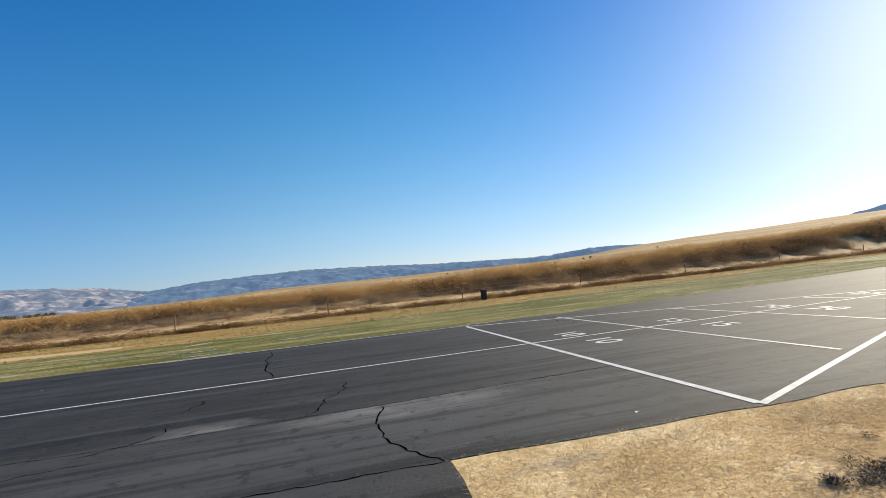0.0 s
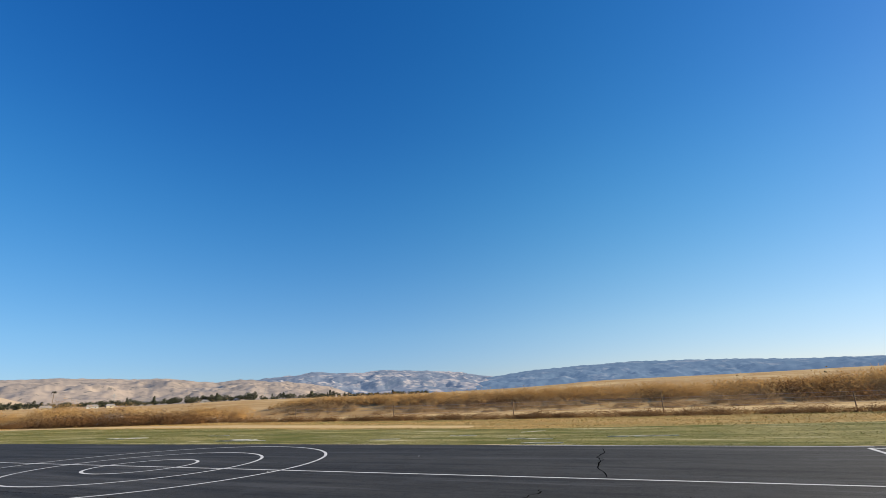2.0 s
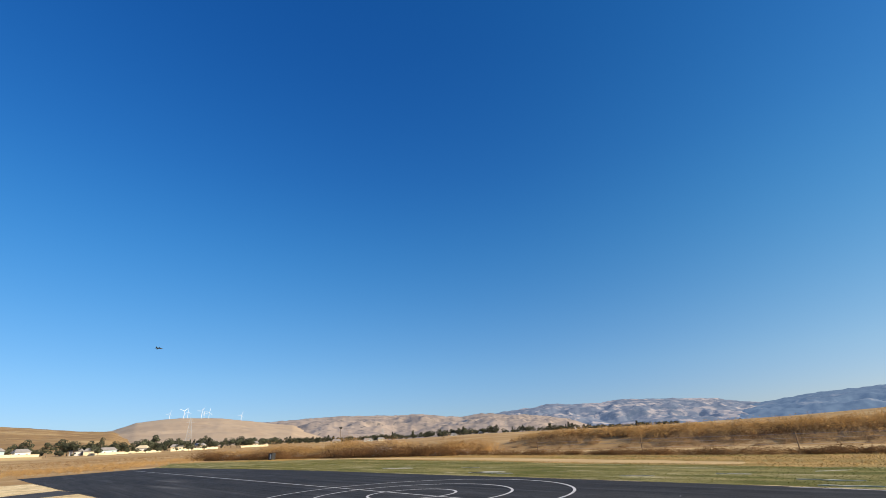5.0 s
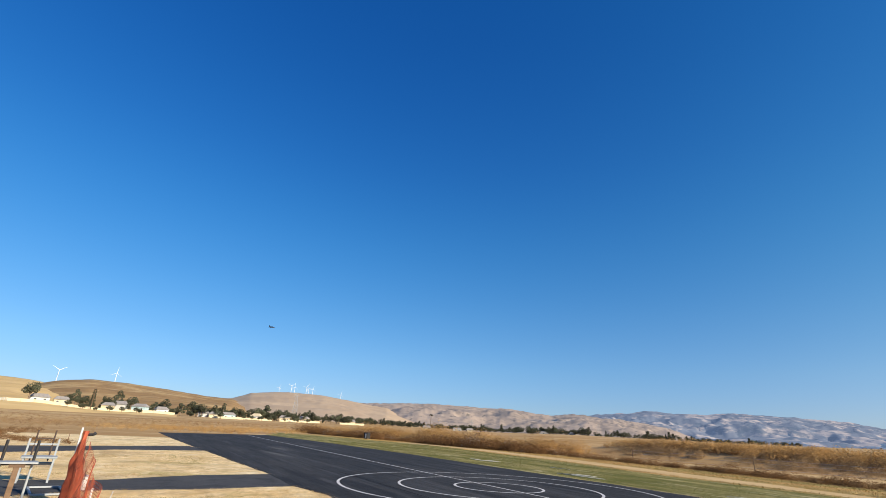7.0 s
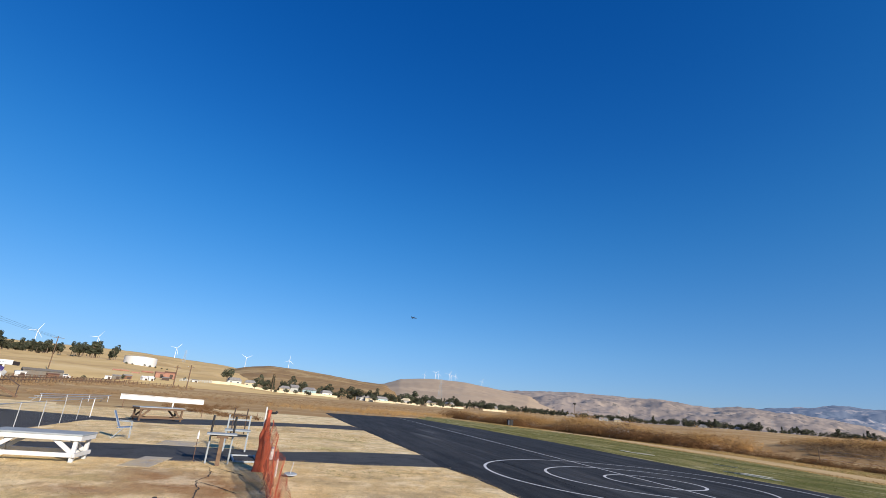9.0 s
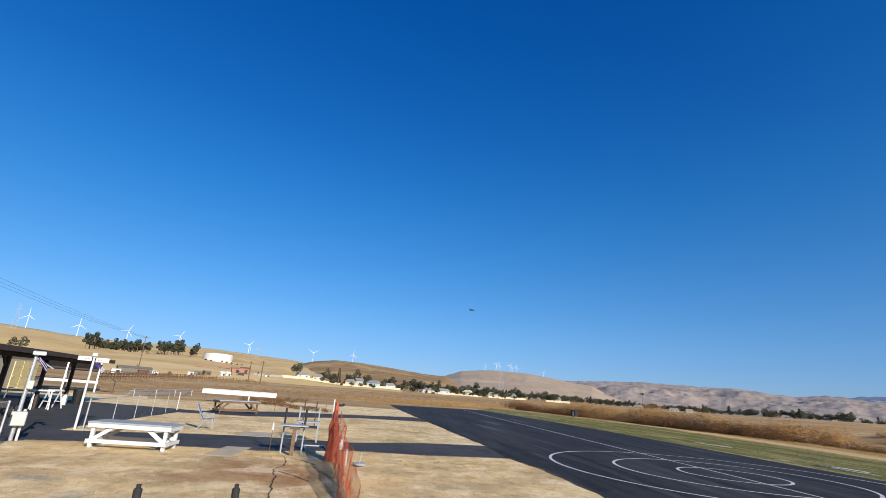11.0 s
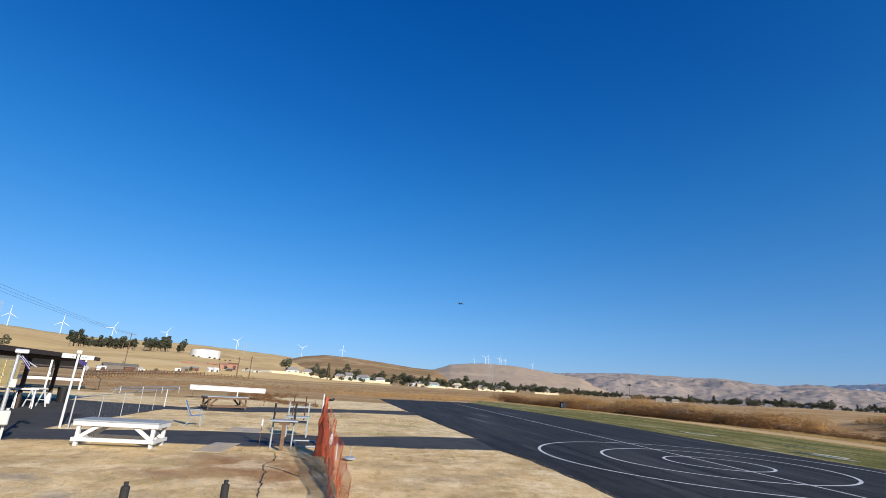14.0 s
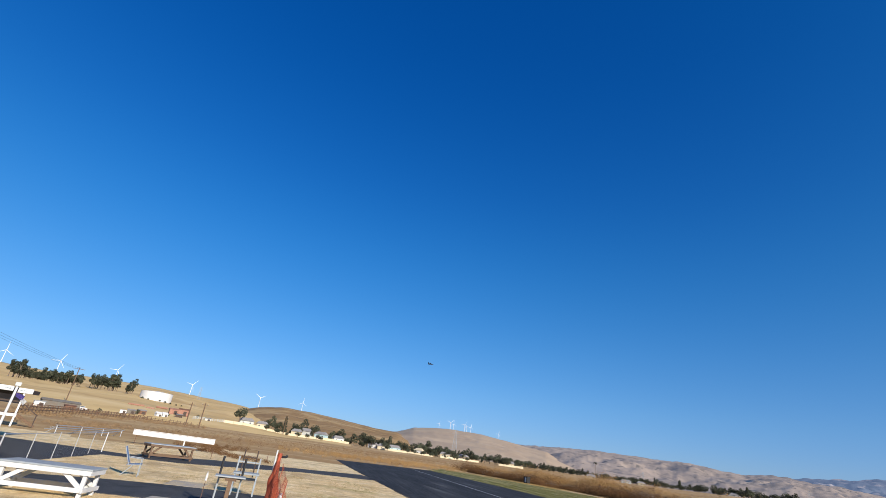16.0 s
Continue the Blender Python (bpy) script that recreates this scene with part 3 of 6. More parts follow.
# hills, from the near golden slope to the far blue range
H1 = [(88.29, 0.34), (95.08, 1.12), (99.81, 2.4), (101.05, 2.52), (106.27, 2.79), (109.45, 2.92), (113.3, 2.9), (117.68, 2.74), (119.9, 2.76), (121.72, 2.86), (124.4, 3.05),
      (133.4, 3.6), (160.0, 3.6), (185.0, 1.4)]
H2 = [(80.0, 0.5), (83.4, 2.1), (86.0, 2.22), (89.89, 2.6), (93.2, 2.87), (96.16, 2.94), (98.64, 2.6), (100.95, 1.87), (102.5, 1.25), (105.6, 0.5)]
H3 = [(63, 0.5), (67, 2.2), (69, 2.4), (71, 2.7), (74.2, 3.1), (76, 3.15), (78, 3.2), (79.5, 3.1), (81.7, 2.85), (83.5, 2.2), (86, 1.9), (90, 0.6)]
H4 = [(34, 0.4), (37, 1.6), (40, 2.0), (41.5, 2.2), (43.5, 2.25), (45, 2.5), (46.4, 2.55), (48.4, 2.3), (50.2, 2.4), (53.2, 2.8), (55.9, 2.75), (57.8, 2.85),
      (62, 2.9), (65.5, 2.8), (67.4, 2.7), (70, 2.55), (76, 2.2), (84, 1.6), (90, 0.5)]
H5 = [(-60, 3.3), (-58, 3.1), (-55.5, 2.6), (-53, 2.1), (-46, 1.9), (-44, 2.05), (-42, 1.8), (-36, 1.75), (-33.6, 1.95), (-31.9, 2.02), (-28.5, 1.9), (-26, 1.7), (-23.9, 1.65),
      (-18.2, 1.9), (-12, 2.1), (-7.4, 2.42), (-2.8, 2.63), (2.9, 2.83), (6.5, 2.73), (8.5, 2.68), (14, 2.43), (17.3, 2.06), (18.5, 1.98), (19.6, 2.08),
      (22, 2.58), (24.9, 2.83), (28.6, 3.03), (31, 3.13), (33, 2.96), (36, 2.93), (38.3, 3.18), (40.9, 2.83), (44, 2.58), (50, 1.78)]
hill("hill", "near golden grass hillside with bare tracks", H1, 260, 2300, M_HILL, 0.55, 9.0)
hill("hill", "rounded brown grass hill behind the houses", H2, 520, 1500, M_HILL2, 0.8, 5.0)
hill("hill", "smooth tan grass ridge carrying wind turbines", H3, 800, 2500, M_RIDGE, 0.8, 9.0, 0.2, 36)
hill("hill", "folded tan hills with gully shade painted in", H4, 1500, 3500, M_HILL3, 0.85, 36.0, 0.12, 60)
H6 = [p for p in H5 if p[0] < 18] + [(18.6, 1.9), (20, 1.6), (23, 1.0), (27, 0.4)]
hill("backdrop", "distant mountain range with pale grassy slopes, haze painted in", [(12, 0.9), (15, 1.5), (17.6, 1.9)] + [p for p in H5 if p[0] > 18], 2900, 4450, M_RANGE, 0.9, 56.0, 0.15, 44)
hill("backdrop", "long wooded mountain range, blue haze painted in", H6, 2700, 4200, M_FOREST, 0.9, 46.0, 0.15, 44)

# ---------------------------------------------------------------- runway markings
ZP = 0.0145


def flat_strip(bm, a, b, w, z=ZP, k=1):
    """A painted line from a to b."""
    a, b = Vector((*a, 0)), Vector((*b, 0))
    d = (b - a).normalized()
    s = Vector((-d.y, d.x, 0)) * w / 2
    rows_ = []
    for i in range(k + 1):
        p = a.lerp(b, i / k)
        rows_.append((bm.verts.new((p.x - s.x, p.y - s.y, z)), bm.verts.new((p.x + s.x, p.y + s.y, z))))
    for (p, q), (u, v) in zip(rows_, rows_[1:]):
        bm.faces.new((p, u, v, q))
    return bm


def painted(name, bm, label, parent=None):
    bmesh.ops.recalc_face_normals(bm, faces=bm.faces)
    for f in bm.faces:
        if f.normal.z < 0:
            f.normal_flip()
    return tagged(link_mesh(name, bm, M_PAINT), label, "road marking", kind="structure")


painted("centre_line", flat_strip(bmesh.new(), (-82, 12.62), (40, 12.72), 0.10, k=40), "long white painted line down the runway")
painted("edge_line", flat_strip(bmesh.new(), (-6.5, 20.02), (5.5, 19.72), 0.09, k=8), "thin white line along the runway edge")
CIRCLE = (-17.75, 12.75)
for radius in (6.46, 4.07, 1.80):
    bm = bmesh.new()
    ring = []
    for i in range(96):
        a = math.tau * i / 96
        ring.append([bm.verts.new((CIRCLE[0] + math.cos(a) * r, CIRCLE[1] + math.sin(a) * r, ZP + 0.001)) for r in (radius - 0.055, radius + 0.055)])
    for i in range(96):
        (p, q), (u, v) = ring[i], ring[(i + 1) % 96]
        bm.faces.new((p, q, v, u))
    painted("target_ring", bm, "white painted ring of a landing target")
CROSS = [(5.25, 5.3, 19.3, 0.13), (8.95, 7.05, 18.5, 0.10), (12.85, 8.95, 16.4, 0.10), (17.1, 10.95, 14.6, 0.10), (21.5, 12.2, 13.2, 0.10)]
for x, y0, y1, w in CROSS:
    painted("cross_line", flat_strip(bmesh.new(), (x, y0), (x, y1), w, ZP + 0.002, 4), "white line across the landing wedge")
painted("wedge_line", flat_strip(bmesh.new(), (5.25, 5.25), (22.6, 12.6), 0.115, ZP + 0.001, 6), "broad white line closing the landing wedge")
painted("wedge_line", flat_strip(bmesh.new(), (5.25, 19.35), (22.6, 12.75), 0.12, ZP + 0.001, 6), "white line on the far side of the wedge")


def numeral(text, x, y, height):
    cu = bpy.data.curves.new("numeral", "FONT")
    cu.body, cu.size, cu.align_x, cu.align_y = text, height / 0.7, "CENTER", "CENTER"
    cu.offset = 0.012
    tmp = bpy.data.objects.new("numeral", cu)
    scene.collection.objects.link(tmp)
    me = bpy.data.meshes.new_from_object(tmp)
    bpy.data.objects.remove(tmp)
    ob = new("numeral", me)
    me.materials.clear()
    me.materials.append(M_PAINT)
    ob.matrix_world = pose(x, y, ZP, 0, 0, -90)
    return tagged(ob, "white stencilled number on the asphalt", "road marking", kind="structure")


for text, x in (("10", 6.8), ("15", 10.45), ("20", 14.4), ("25", 18.6)):
    numeral(text, x, 13.45, 0.72)
    numeral(text, x, 11.55, 0.72)


# ---------------------------------------------------------------- cracks, seams and pale patches in the asphalt
def crack(points, width, mat=M_CRACK, name="crack", label="dark jagged crack in the asphalt", jag=0.06, z=0.0125, step=0.12, rnd=rng):
    bm = bmesh.new()
    line = []
    for (x0, y0), (x1, y1) in zip(points, points[1:]):
        d = math.hypot(x1 - x0, y1 - y0)
        k = max(1, int(d / step))
        for i in range(k):
            u = i / k
            line.append((x0 + (x1 - x0) * u + rnd.uniform(-jag, jag), y0 + (y1 - y0) * u + rnd.uniform(-jag, jag)))
    line.append(points[-1])
    prev = None
    for i, (x, y) in enumerate(line):
        j = min(i + 1, len(line) - 1)
        h0 = max(i - 1, 0)
        d = Vector((line[j][0] - line[h0][0], line[j][1] - line[h0][1]))
        d = d.normalized() if d.length > 1e-6 else Vector((1, 0))
        w = width * rnd.uniform(0.35, 1.2) * (0.3 if i in (0, len(line) - 1) else 1)
        cur = (bm.verts.new((x - d.y * w, y + d.x * w, z)), bm.verts.new((x + d.y * w, y - d.x * w, z)))
        if prev:
            bm.faces.new((prev[0], prev[1], cur[1], cur[0]))
        prev = cur
    for f in bm.faces:
        f.normal_update()
        if f.normal.z < 0:
            f.normal_flip()
    return tagged(link_mesh(name, bm, mat), label, "crack", kind="structure")


crack([(0.66, 8.31), (0.62, 7.9), (0.5, 7.46), (0.46, 6.9), (0.52, 6.63), (0.58, 6.3), (0.7, 6.05), (0.85, 5.7), (1.05, 5.35)], 0.016, jag=0.045)
crack([(-2.4, 5.5), (-1.2, 5.42), (-0.32, 5.39), (0.3, 5.38), (1.05, 5.34)], 0.014, jag=0.02)
crack([(-2.41, 19.2), (-2.2, 17.6), (-2.3, 16.6), (-2.11, 15.66), (-1.95, 14.2), (-1.61, 12.85)], 0.019, jag=0.045, step=0.3)
crack([(-2.3, 16.6), (-2.05, 16.1), (-2.12, 15.2), (-1.8, 14.6)], 0.010, jag=0.03, step=0.3)
crack([(0.06, 10.94), (0.1, 10.3), (-0.25, 9.5), (-0.48, 8.62), (-0.6, 8.4)], 0.014, jag=0.07)
crack([(-2.81, 11.2), (-2.75, 10.9), (-2.85, 10.5), (-3.0, 10.2)], 0.018, jag=0.06)
crack([(-2.9, 9.3), (-2.8, 8.8), (-3.2, 8.35), (-3.8, 8.0)], 0.014, jag=0.05)
crack([(9.0, 19.0), (8.3, 17.2), (8.9, 16.8), (8.2, 15.9)], 0.016, jag=0.05, step=0.25)
crack([(-9.0, 8.32), (-5.2, 8.34), (-3.2, 8.28), (-1.5, 8.36), (0.6, 8.36), (1.75, 8.4), (3.45, 8.5), (5.2, 8.6)], 0.012, jag=0.025, name="seam",
      label="dark straight paving seam along the runway")
crack([(-24, 8.0), (-16, 8.15), (-9, 8.32)], 0.012, jag=0.03, name="seam", label="dark straight paving seam along the runway")
crack([(-9.5, 6.9), (-5.6, 7.3), (-3.3, 7.7)], 0.010, jag=0.04, name="seam", label="thin wandering paving seam")


SCRAPES = [(-1.2, 23.9, 2.6, 0.5, 4), (-6.6, 27.0, 2.2, 0.3, 38), (-22.8, 22.4, 3.6, 1.1, 6), (-35.6, 24.0, 4.4, 1.1, 3), (-5.6, 20.9, 2.6, 0.22, 1), (-6.5, 22.7, 2.6, 0.2, 2),
           (-13.4, 22.7, 2.3, 0.2, 25), (-28.5, 25.6, 2.4, 0.3, 10), (-10.2, 24.6, 1.8, 0.22, -4)]
for cx, cy, long_, wide_, turn in SCRAPES:                # each a loose scatter of small bare scraps
    ca, sn = math.cos(radians(turn)), math.sin(radians(turn))
    for _ in range(5 if wide_ > 0.4 else 3):
        u, v = rng.uniform(-0.42, 0.42) * long_, rng.uniform(-0.42, 0.42) * wide_
        px_, py_ = cx + u * ca - v * sn, cy + u * sn + v * ca
        l, w = long_ * rng.uniform(0.14, 0.3), max(0.05, wide_ * rng.uniform(0.10, 0.24))
        ring = [(px_ + (l * a * ca - w * b * sn), py_ + (l * a * sn + w * b * ca)) for a, b in ((-1, -0.2), (-0.3, -1), (0.7, -0.7), (1, 0.3), (0.2, 1), (-0.7, 0.6))]
        sheet("bare_patch", ring, 0.032, M_SCRAPE, "bare whitish scrape in the lawn", "patch", 0.03, 0.1, 0.2)

# ---------------------------------------------------------------- grass, straw and brush
nr = np.random.default_rng(11)


def flakes(mid, facing, size, lay, g):
    """Corner points of small ragged leaves round the middles, lying mostly along the clump's surface."""
    n = len(mid)
    o = g.normal(0, 1, (n, 3, 3))
    f = facing / np.linalg.norm(facing, axis=1, keepdims=True)
    o -= lay * np.einsum("nij,nj->ni", o, f)[:, :, None] * f[:, None, :]
    return (mid[:, None] + o * np.broadcast_to(size, (n,))[:, None, None]).reshape(-1, 3)


def blades(name, base, height, lean, width, mat, label, category, kind="stuff", parent=None, flat=False):
    """Thin upright blades, one triangle each, from arrays of base points, heights, lean vectors and widths."""
    n = len(base)
    turn = nr.uniform(0, math.tau, n)
    if flat:
        turn = np.arctan2(lean[:, 1], lean[:, 0]) + math.pi / 2 + nr.normal(0, 0.3, n)
    side = np.stack([np.cos(turn), np.sin(turn), np.zeros(n)], 1) * (width[:, None] / 2)
    tip = base + np.concatenate([lean, height[:, None]], 1)
    V = np.stack([base - side, base + side, tip], 1).reshape(-1, 3)
    me = bpy.data.meshes.new(name)
    me.vertices.add(3 * n)
    me.vertices.foreach_set("co", V.ravel())
    me.loops.add(3 * n)
    me.loops.foreach_set("vertex_index", np.arange(3 * n))
    me.polygons.add(n)
    me.polygons.foreach_set("loop_start", np.arange(0, 3 * n, 3))
    me.polygons.foreach_set("loop_total", np.full(n, 3))
    me.update(calc_edges=True)
    me.materials.append(mat)
    ob = new(name, me)
    if parent:
        ob.parent = parent
        return ob
    return tagged(ob, label, category, kind=kind)


def inside(poly, x, y):
    hit = np.zeros(len(x), bool)
    n = len(poly)
    for i in range(n):
        (x0, y0), (x1, y1) = poly[i], poly[(i + 1) % n]
        cross = ((y0 > y) != (y1 > y)) & (x < (x1 - x0) * (y - y0) / (y1 - y0 + 1e-12) + x0)
        hit ^= cross
    return hit


def straw_field(count, x0, x1, y0, y1, length, width, lift, keep_off, soft=2.0):
    """Lying straw over a stretch of the plan, thinning out towards its edges and in bare places."""
    x, y = nr.uniform(x0, x1, count), nr.uniform(y0, y1, count)
    edge = np.minimum(np.minimum(x - x0, x1 - x), np.minimum(y - y0, y1 - y)) / soft
    bare = 0.5 + 0.5 * np.sin(x * 1.7 + 2.1 * np.sin(y * 0.9)) * np.sin(y * 2.3 + 1.7 * np.sin(x * 0.7 + 1))
    ok = (nr.uniform(0, 1, count) < edge) & (nr.uniform(0, 1, count) < 0.55 + 0.6 * bare)
    for poly in keep_off:
        ok &= ~inside(poly, x, y)
    x, y = x[ok], y[ok]
    n = len(x)
    h = nr.uniform(0.1, 1.0, n) ** 1.5 * lift
    a = nr.uniform(0, math.tau, n)
    l = nr.uniform(0.4, 1.2, n) * length
    return np.stack([x, y, np.full(n, 0.002)], 1), h, np.stack([np.cos(a) * l, np.sin(a) * l], 1), np.full(n, width) * nr.uniform(0.6, 1.3, n)


STRAW_FIELDS = [(330000, 0.0, 13, -2.0, 5.6, 0.075, 0.009, 0.020, 1.0), (420000, -18, 1.5, -10, 5.6, 0.075, 0.010, 0.026, 1.5),
                (200000, -46, -14, -18, 5.5, 0.11, 0.018, 0.026, 4.0)]
for count, x0, x1, y0, y1, length, width, lift, soft in STRAW_FIELDS:
    blades("straw", *straw_field(count, x0, x1, y0, y1, length, width, lift, [RUNWAY, PATHS], soft), M_STRAW,
           "short dry mown straw lying over the earth", "straw", flat=True)
# ragged straw fringe along the asphalt
fx, fy = [], []
for poly, lo, hi in ((RUNWAY, 0, 15), (PATHS, 0, 28)):
    for (x0, y0), (x1, y1) in list(zip(poly, poly[1:]))[lo:hi]:
        if x0 > 15 or abs(x0) > 60:
            continue
        k = int(math.hypot(x1 - x0, y1 - y0) * 110)
        u = nr.uniform(0, 1, k)
        fx.append(x0 + (x1 - x0) * u + nr.normal(0, 0.05, k))
        fy.append(y0 + (y1 - y0) * u + nr.normal(0, 0.05, k))
fx, fy = np.concatenate(fx), np.concatenate(fy)
clear = ~(inside(RUNWAY, fx, fy - 0.25) | inside(PATHS, fx + 0.2, fy) & inside(PATHS, fx - 0.2, fy) & inside(PATHS, fx, fy - 0.2))
fx, fy = fx[clear], fy[clear]
k = len(fx)
blades("straw_fringe", np.stack([fx, fy, np.full(k, 0.008)], 1), nr.uniform(0.003, 0.010, k), nr.normal(0, 0.045, (k, 2)), nr.uniform(0.005, 0.012, k),
       M_STRAW, "ragged straw fringe along the asphalt edges", "straw")
# lawn blades
x, y = nr.uniform(-70, 45, 150000), nr.uniform(19.5, 40, 150000)
ok = inside(LAWN, x, y)
x, y = x[ok], y[ok]
k = len(x)
blades("lawn_grass", np.stack([x, y, np.full(k, 0.01)], 1), nr.uniform(0.008, 0.026, k), nr.normal(0, 0.05, (k, 2)), nr.uniform(0.03, 0.06, k),
       M_GRASSBLADE, "short mown green grass blades", "grass")
# tall dry tufts on the verge
x, y = nr.uniform(-100, 90, 110000), nr.uniform(27, 48, 110000)
ok = inside(BAND, x, y) | (inside(LAWN, x, y) & (nr.uniform(0, 1, len(x)) < 0.03))
ok &= ~inside(TRACK, x, y)
x, y = x[ok], y[ok]
k = len(x)
blades("verge_grass", np.stack([x, y, np.full(k, 0.0)], 1), nr.uniform(0.03, 0.12, k), nr.normal(0, 0.12, (k, 2)), nr.uniform(0.03, 0.07, k),
       M_VERGE, "tufted dry yellow grass of the verge", "grass")


def brush(name, centres, heights, spread, per, mat, label, width=0.05, drop=0.0, category="brush"):
    """Bushy growth: fans of thin stems round many centres."""
    c = np.array(centres)
    n = len(c) * per
    idx = np.repeat(np.arange(len(c)), per)
    hh = np.array(heights)[idx]
    a, q = nr.uniform(0, math.tau, n), np.sqrt(nr.uniform(0, 1, n))
    off = np.stack([np.cos(a) * q, np.sin(a) * q], 1) * (hh * spread)[:, None]
    start = nr.uniform(0, 1.05, n)
    dome = np.sqrt(np.maximum(0.05, 1 - 0.75 * q * q))
    base = np.concatenate([c[idx, :2] + off * (0.35 + 0.5 * start)[:, None], (c[idx, 2] - drop + hh * start * 0.75 * dome)[:, None]], 1)
    height = hh * dome * nr.uniform(0.06, 0.26, n)
    lean = off * nr.uniform(0.0, 0.35, n)[:, None] + nr.normal(0, 0.11, (n, 2)) * hh[:, None]
    return blades(name, base, height, lean, width * nr.uniform(0.5, 1.3, n) * np.clip(hh, 0.6, 1.5), mat, label, category)


def scrub(name, centres, heights, wide, per, leaf, mat, label, category="shrubs"):
    """Rounded leafy shrubs: small ragged flakes filling low domes, thinner at the top."""
    c = np.array(centres)
    n = len(c) * per
    idx = np.repeat(np.arange(len(c)), per)
    hh = np.array(heights)[idx]
    d = nr.normal(0, 1, (n, 3))
    d /= np.linalg.norm(d, axis=1, keepdims=True)
    d[:, 2] = np.abs(d[:, 2])
    lump = 1 + 0.28 * np.sin(d[:, 0] * 5 + idx) * np.sin(d[:, 1] * 6 + idx * 1.7)
    p = c[idx] + d * np.stack([hh * wide, hh * wide, hh * 0.92], 1) * (nr.uniform(0.25, 1.05, n) ** 0.5 * lump)[:, None]
    V = flakes(p, d + (0, 0, 0.3), leaf * np.clip(hh, 0.8, 1.4), 0.72, nr)
    me = bpy.data.meshes.new(name)
    me.vertices.add(3 * n)
    me.vertices.foreach_set("co", V.ravel())
    me.loops.add(3 * n)
    me.loops.foreach_set("vertex_index", np.arange(3 * n))
    me.polygons.add(n)
    me.polygons.foreach_set("loop_start", np.arange(0, 3 * n, 3))
    me.polygons.foreach_set("loop_total", np.full(n, 3))
    me.update(calc_edges=True)
    me.materials.append(mat)
    return tagged(new(name, me), label, category, kind="stuff")


def along(points, count, across, gap=0.0):
    out = []
    lengths = [math.hypot(b[0] - a[0], b[1] - a[1]) for a, b in zip(points, points[1:])]
    total = sum(lengths)
    for _ in range(count):
        d = rng.uniform(0, total)
        for (a, b), l in zip(zip(points, points[1:]), lengths):
            if d <= l:
                break
            d -= l
        u = d / l
        x, y = a[0] + (b[0] - a[0]) * u + rng.gauss(0, across * 0.5), a[1] + (b[1] - a[1]) * u + rng.uniform(-across, across)
        if inside(RUNWAY, np.array([x - 1.5, x, x]), np.array([y, y, y + 1.0])).any():
            continue
        if gap and noise.noise(Vector((x * 0.09, y * 0.03, 4.0))) < -gap:
            continue
        out.append((x, y, ground_z(x, y)))
    return out


# low dark brush in front of the dirt track
row = along([(130, 50), (75, 46.2), (40, 42.6), (10, 40.9), (-15, 40.9), (-30, 43.0), (-48, 45)], 680, 0.6, 0.6)
scrub("low_brush", row, [rng.uniform(0.36, 0.74) * (1 + 0.5 * noise.noise(Vector((p[0] * 0.12, 0, 3)))) for p in row], 1.9, 260, 0.062, M_DARKBRUSH,
      "low reddish-brown dry brush before the dirt track")
row = along([(130, 49.7), (75, 45.9), (40, 42.2), (10, 40.5), (-15, 40.5), (-30, 42.6), (-48, 45)], 900, 0.9, 0.5)
brush("low_brush", row, [rng.uniform(0.25, 0.55) for p in row], 1.1, 60, M_TWIG, "thin straw-brown stems through the low brush", 0.035)
def lush(p):
    """The bank's growth stands taller along the nearer end of the field."""
    return 1.0 + 0.45 * smooth01(-5, 35, p[0])


# growth on the bank behind the track: pale tangle at the foot, dark shrubs, golden grass over the top
foot = along([(140, 62), (75, 58.4), (40, 57.4), (0, 57.2), (-30, 58.2), (-55, 60.5)], 900, 1.8, 0.35)
scrub("bank_brush", foot, [rng.uniform(0.25, 0.6) for p in foot], 1.5, 170, 0.06, M_TWIG, "low grey-brown growth at the foot of the bank")
bank = along([(140, 66), (75, 61.8), (40, 60.0), (0, 60.0), (-30, 61), (-55, 64)], 800, 3.0, 0.35)
scrub("bank_brush", bank, [rng.uniform(0.5, 1.05) * lush(p) for p in bank], 1.25, 230, 0.06, M_TWIG, "grey-brown tangled shrubs on the bank")
bank = along([(140, 67), (75, 62.6), (40, 60.8), (0, 60.8), (-30, 62), (-58, 66)], 760, 3.0, 0.05)
bank = [p for p in bank if p[0] > -6 or rng.random() < 0.35]
scrub("bank_brush", bank, [rng.uniform(0.55, 1.25) * lush(p) for p in bank], 1.15, 240, 0.06, M_DARKBRUSH, "dark reddish shrubs on the bank")
bank = along([(140, 72), (75, 67.5), (40, 65.5), (0, 65.5), (-30, 66.5), (-60, 70)], 2300, 4.4)
brush("bank_grass", bank, [lush(p) * (0.6 + 0.75 * rng.random()) * (1.1 + 0.6 * noise.noise(Vector((p[0] * 0.06, p[1] * 0.06, 1)))) for p in bank], 0.8, 100, M_GOLD,
      "tall feathery golden grass over the bank", 0.04)
bank = along([(140, 70.5), (75, 66.1), (40, 64.1), (0, 64.1), (-30, 65.1), (-60, 68.5)], 1300, 3.8)
scrub("bank_grass", bank, [rng.uniform(0.7, 1.5) * lush(p) for p in bank], 1.1, 210, 0.062, M_GOLD, "soft golden clumps of dry growth over the bank", "grass")
# taller stand towards the end of the runway
def stand_height(p, lo, hi):
    return 1.22 * rng.uniform(lo, hi) * max(0.35, 1.0 + 1.1 * noise.noise(Vector((p[0] * 0.11, p[1] * 0.11, 9))))


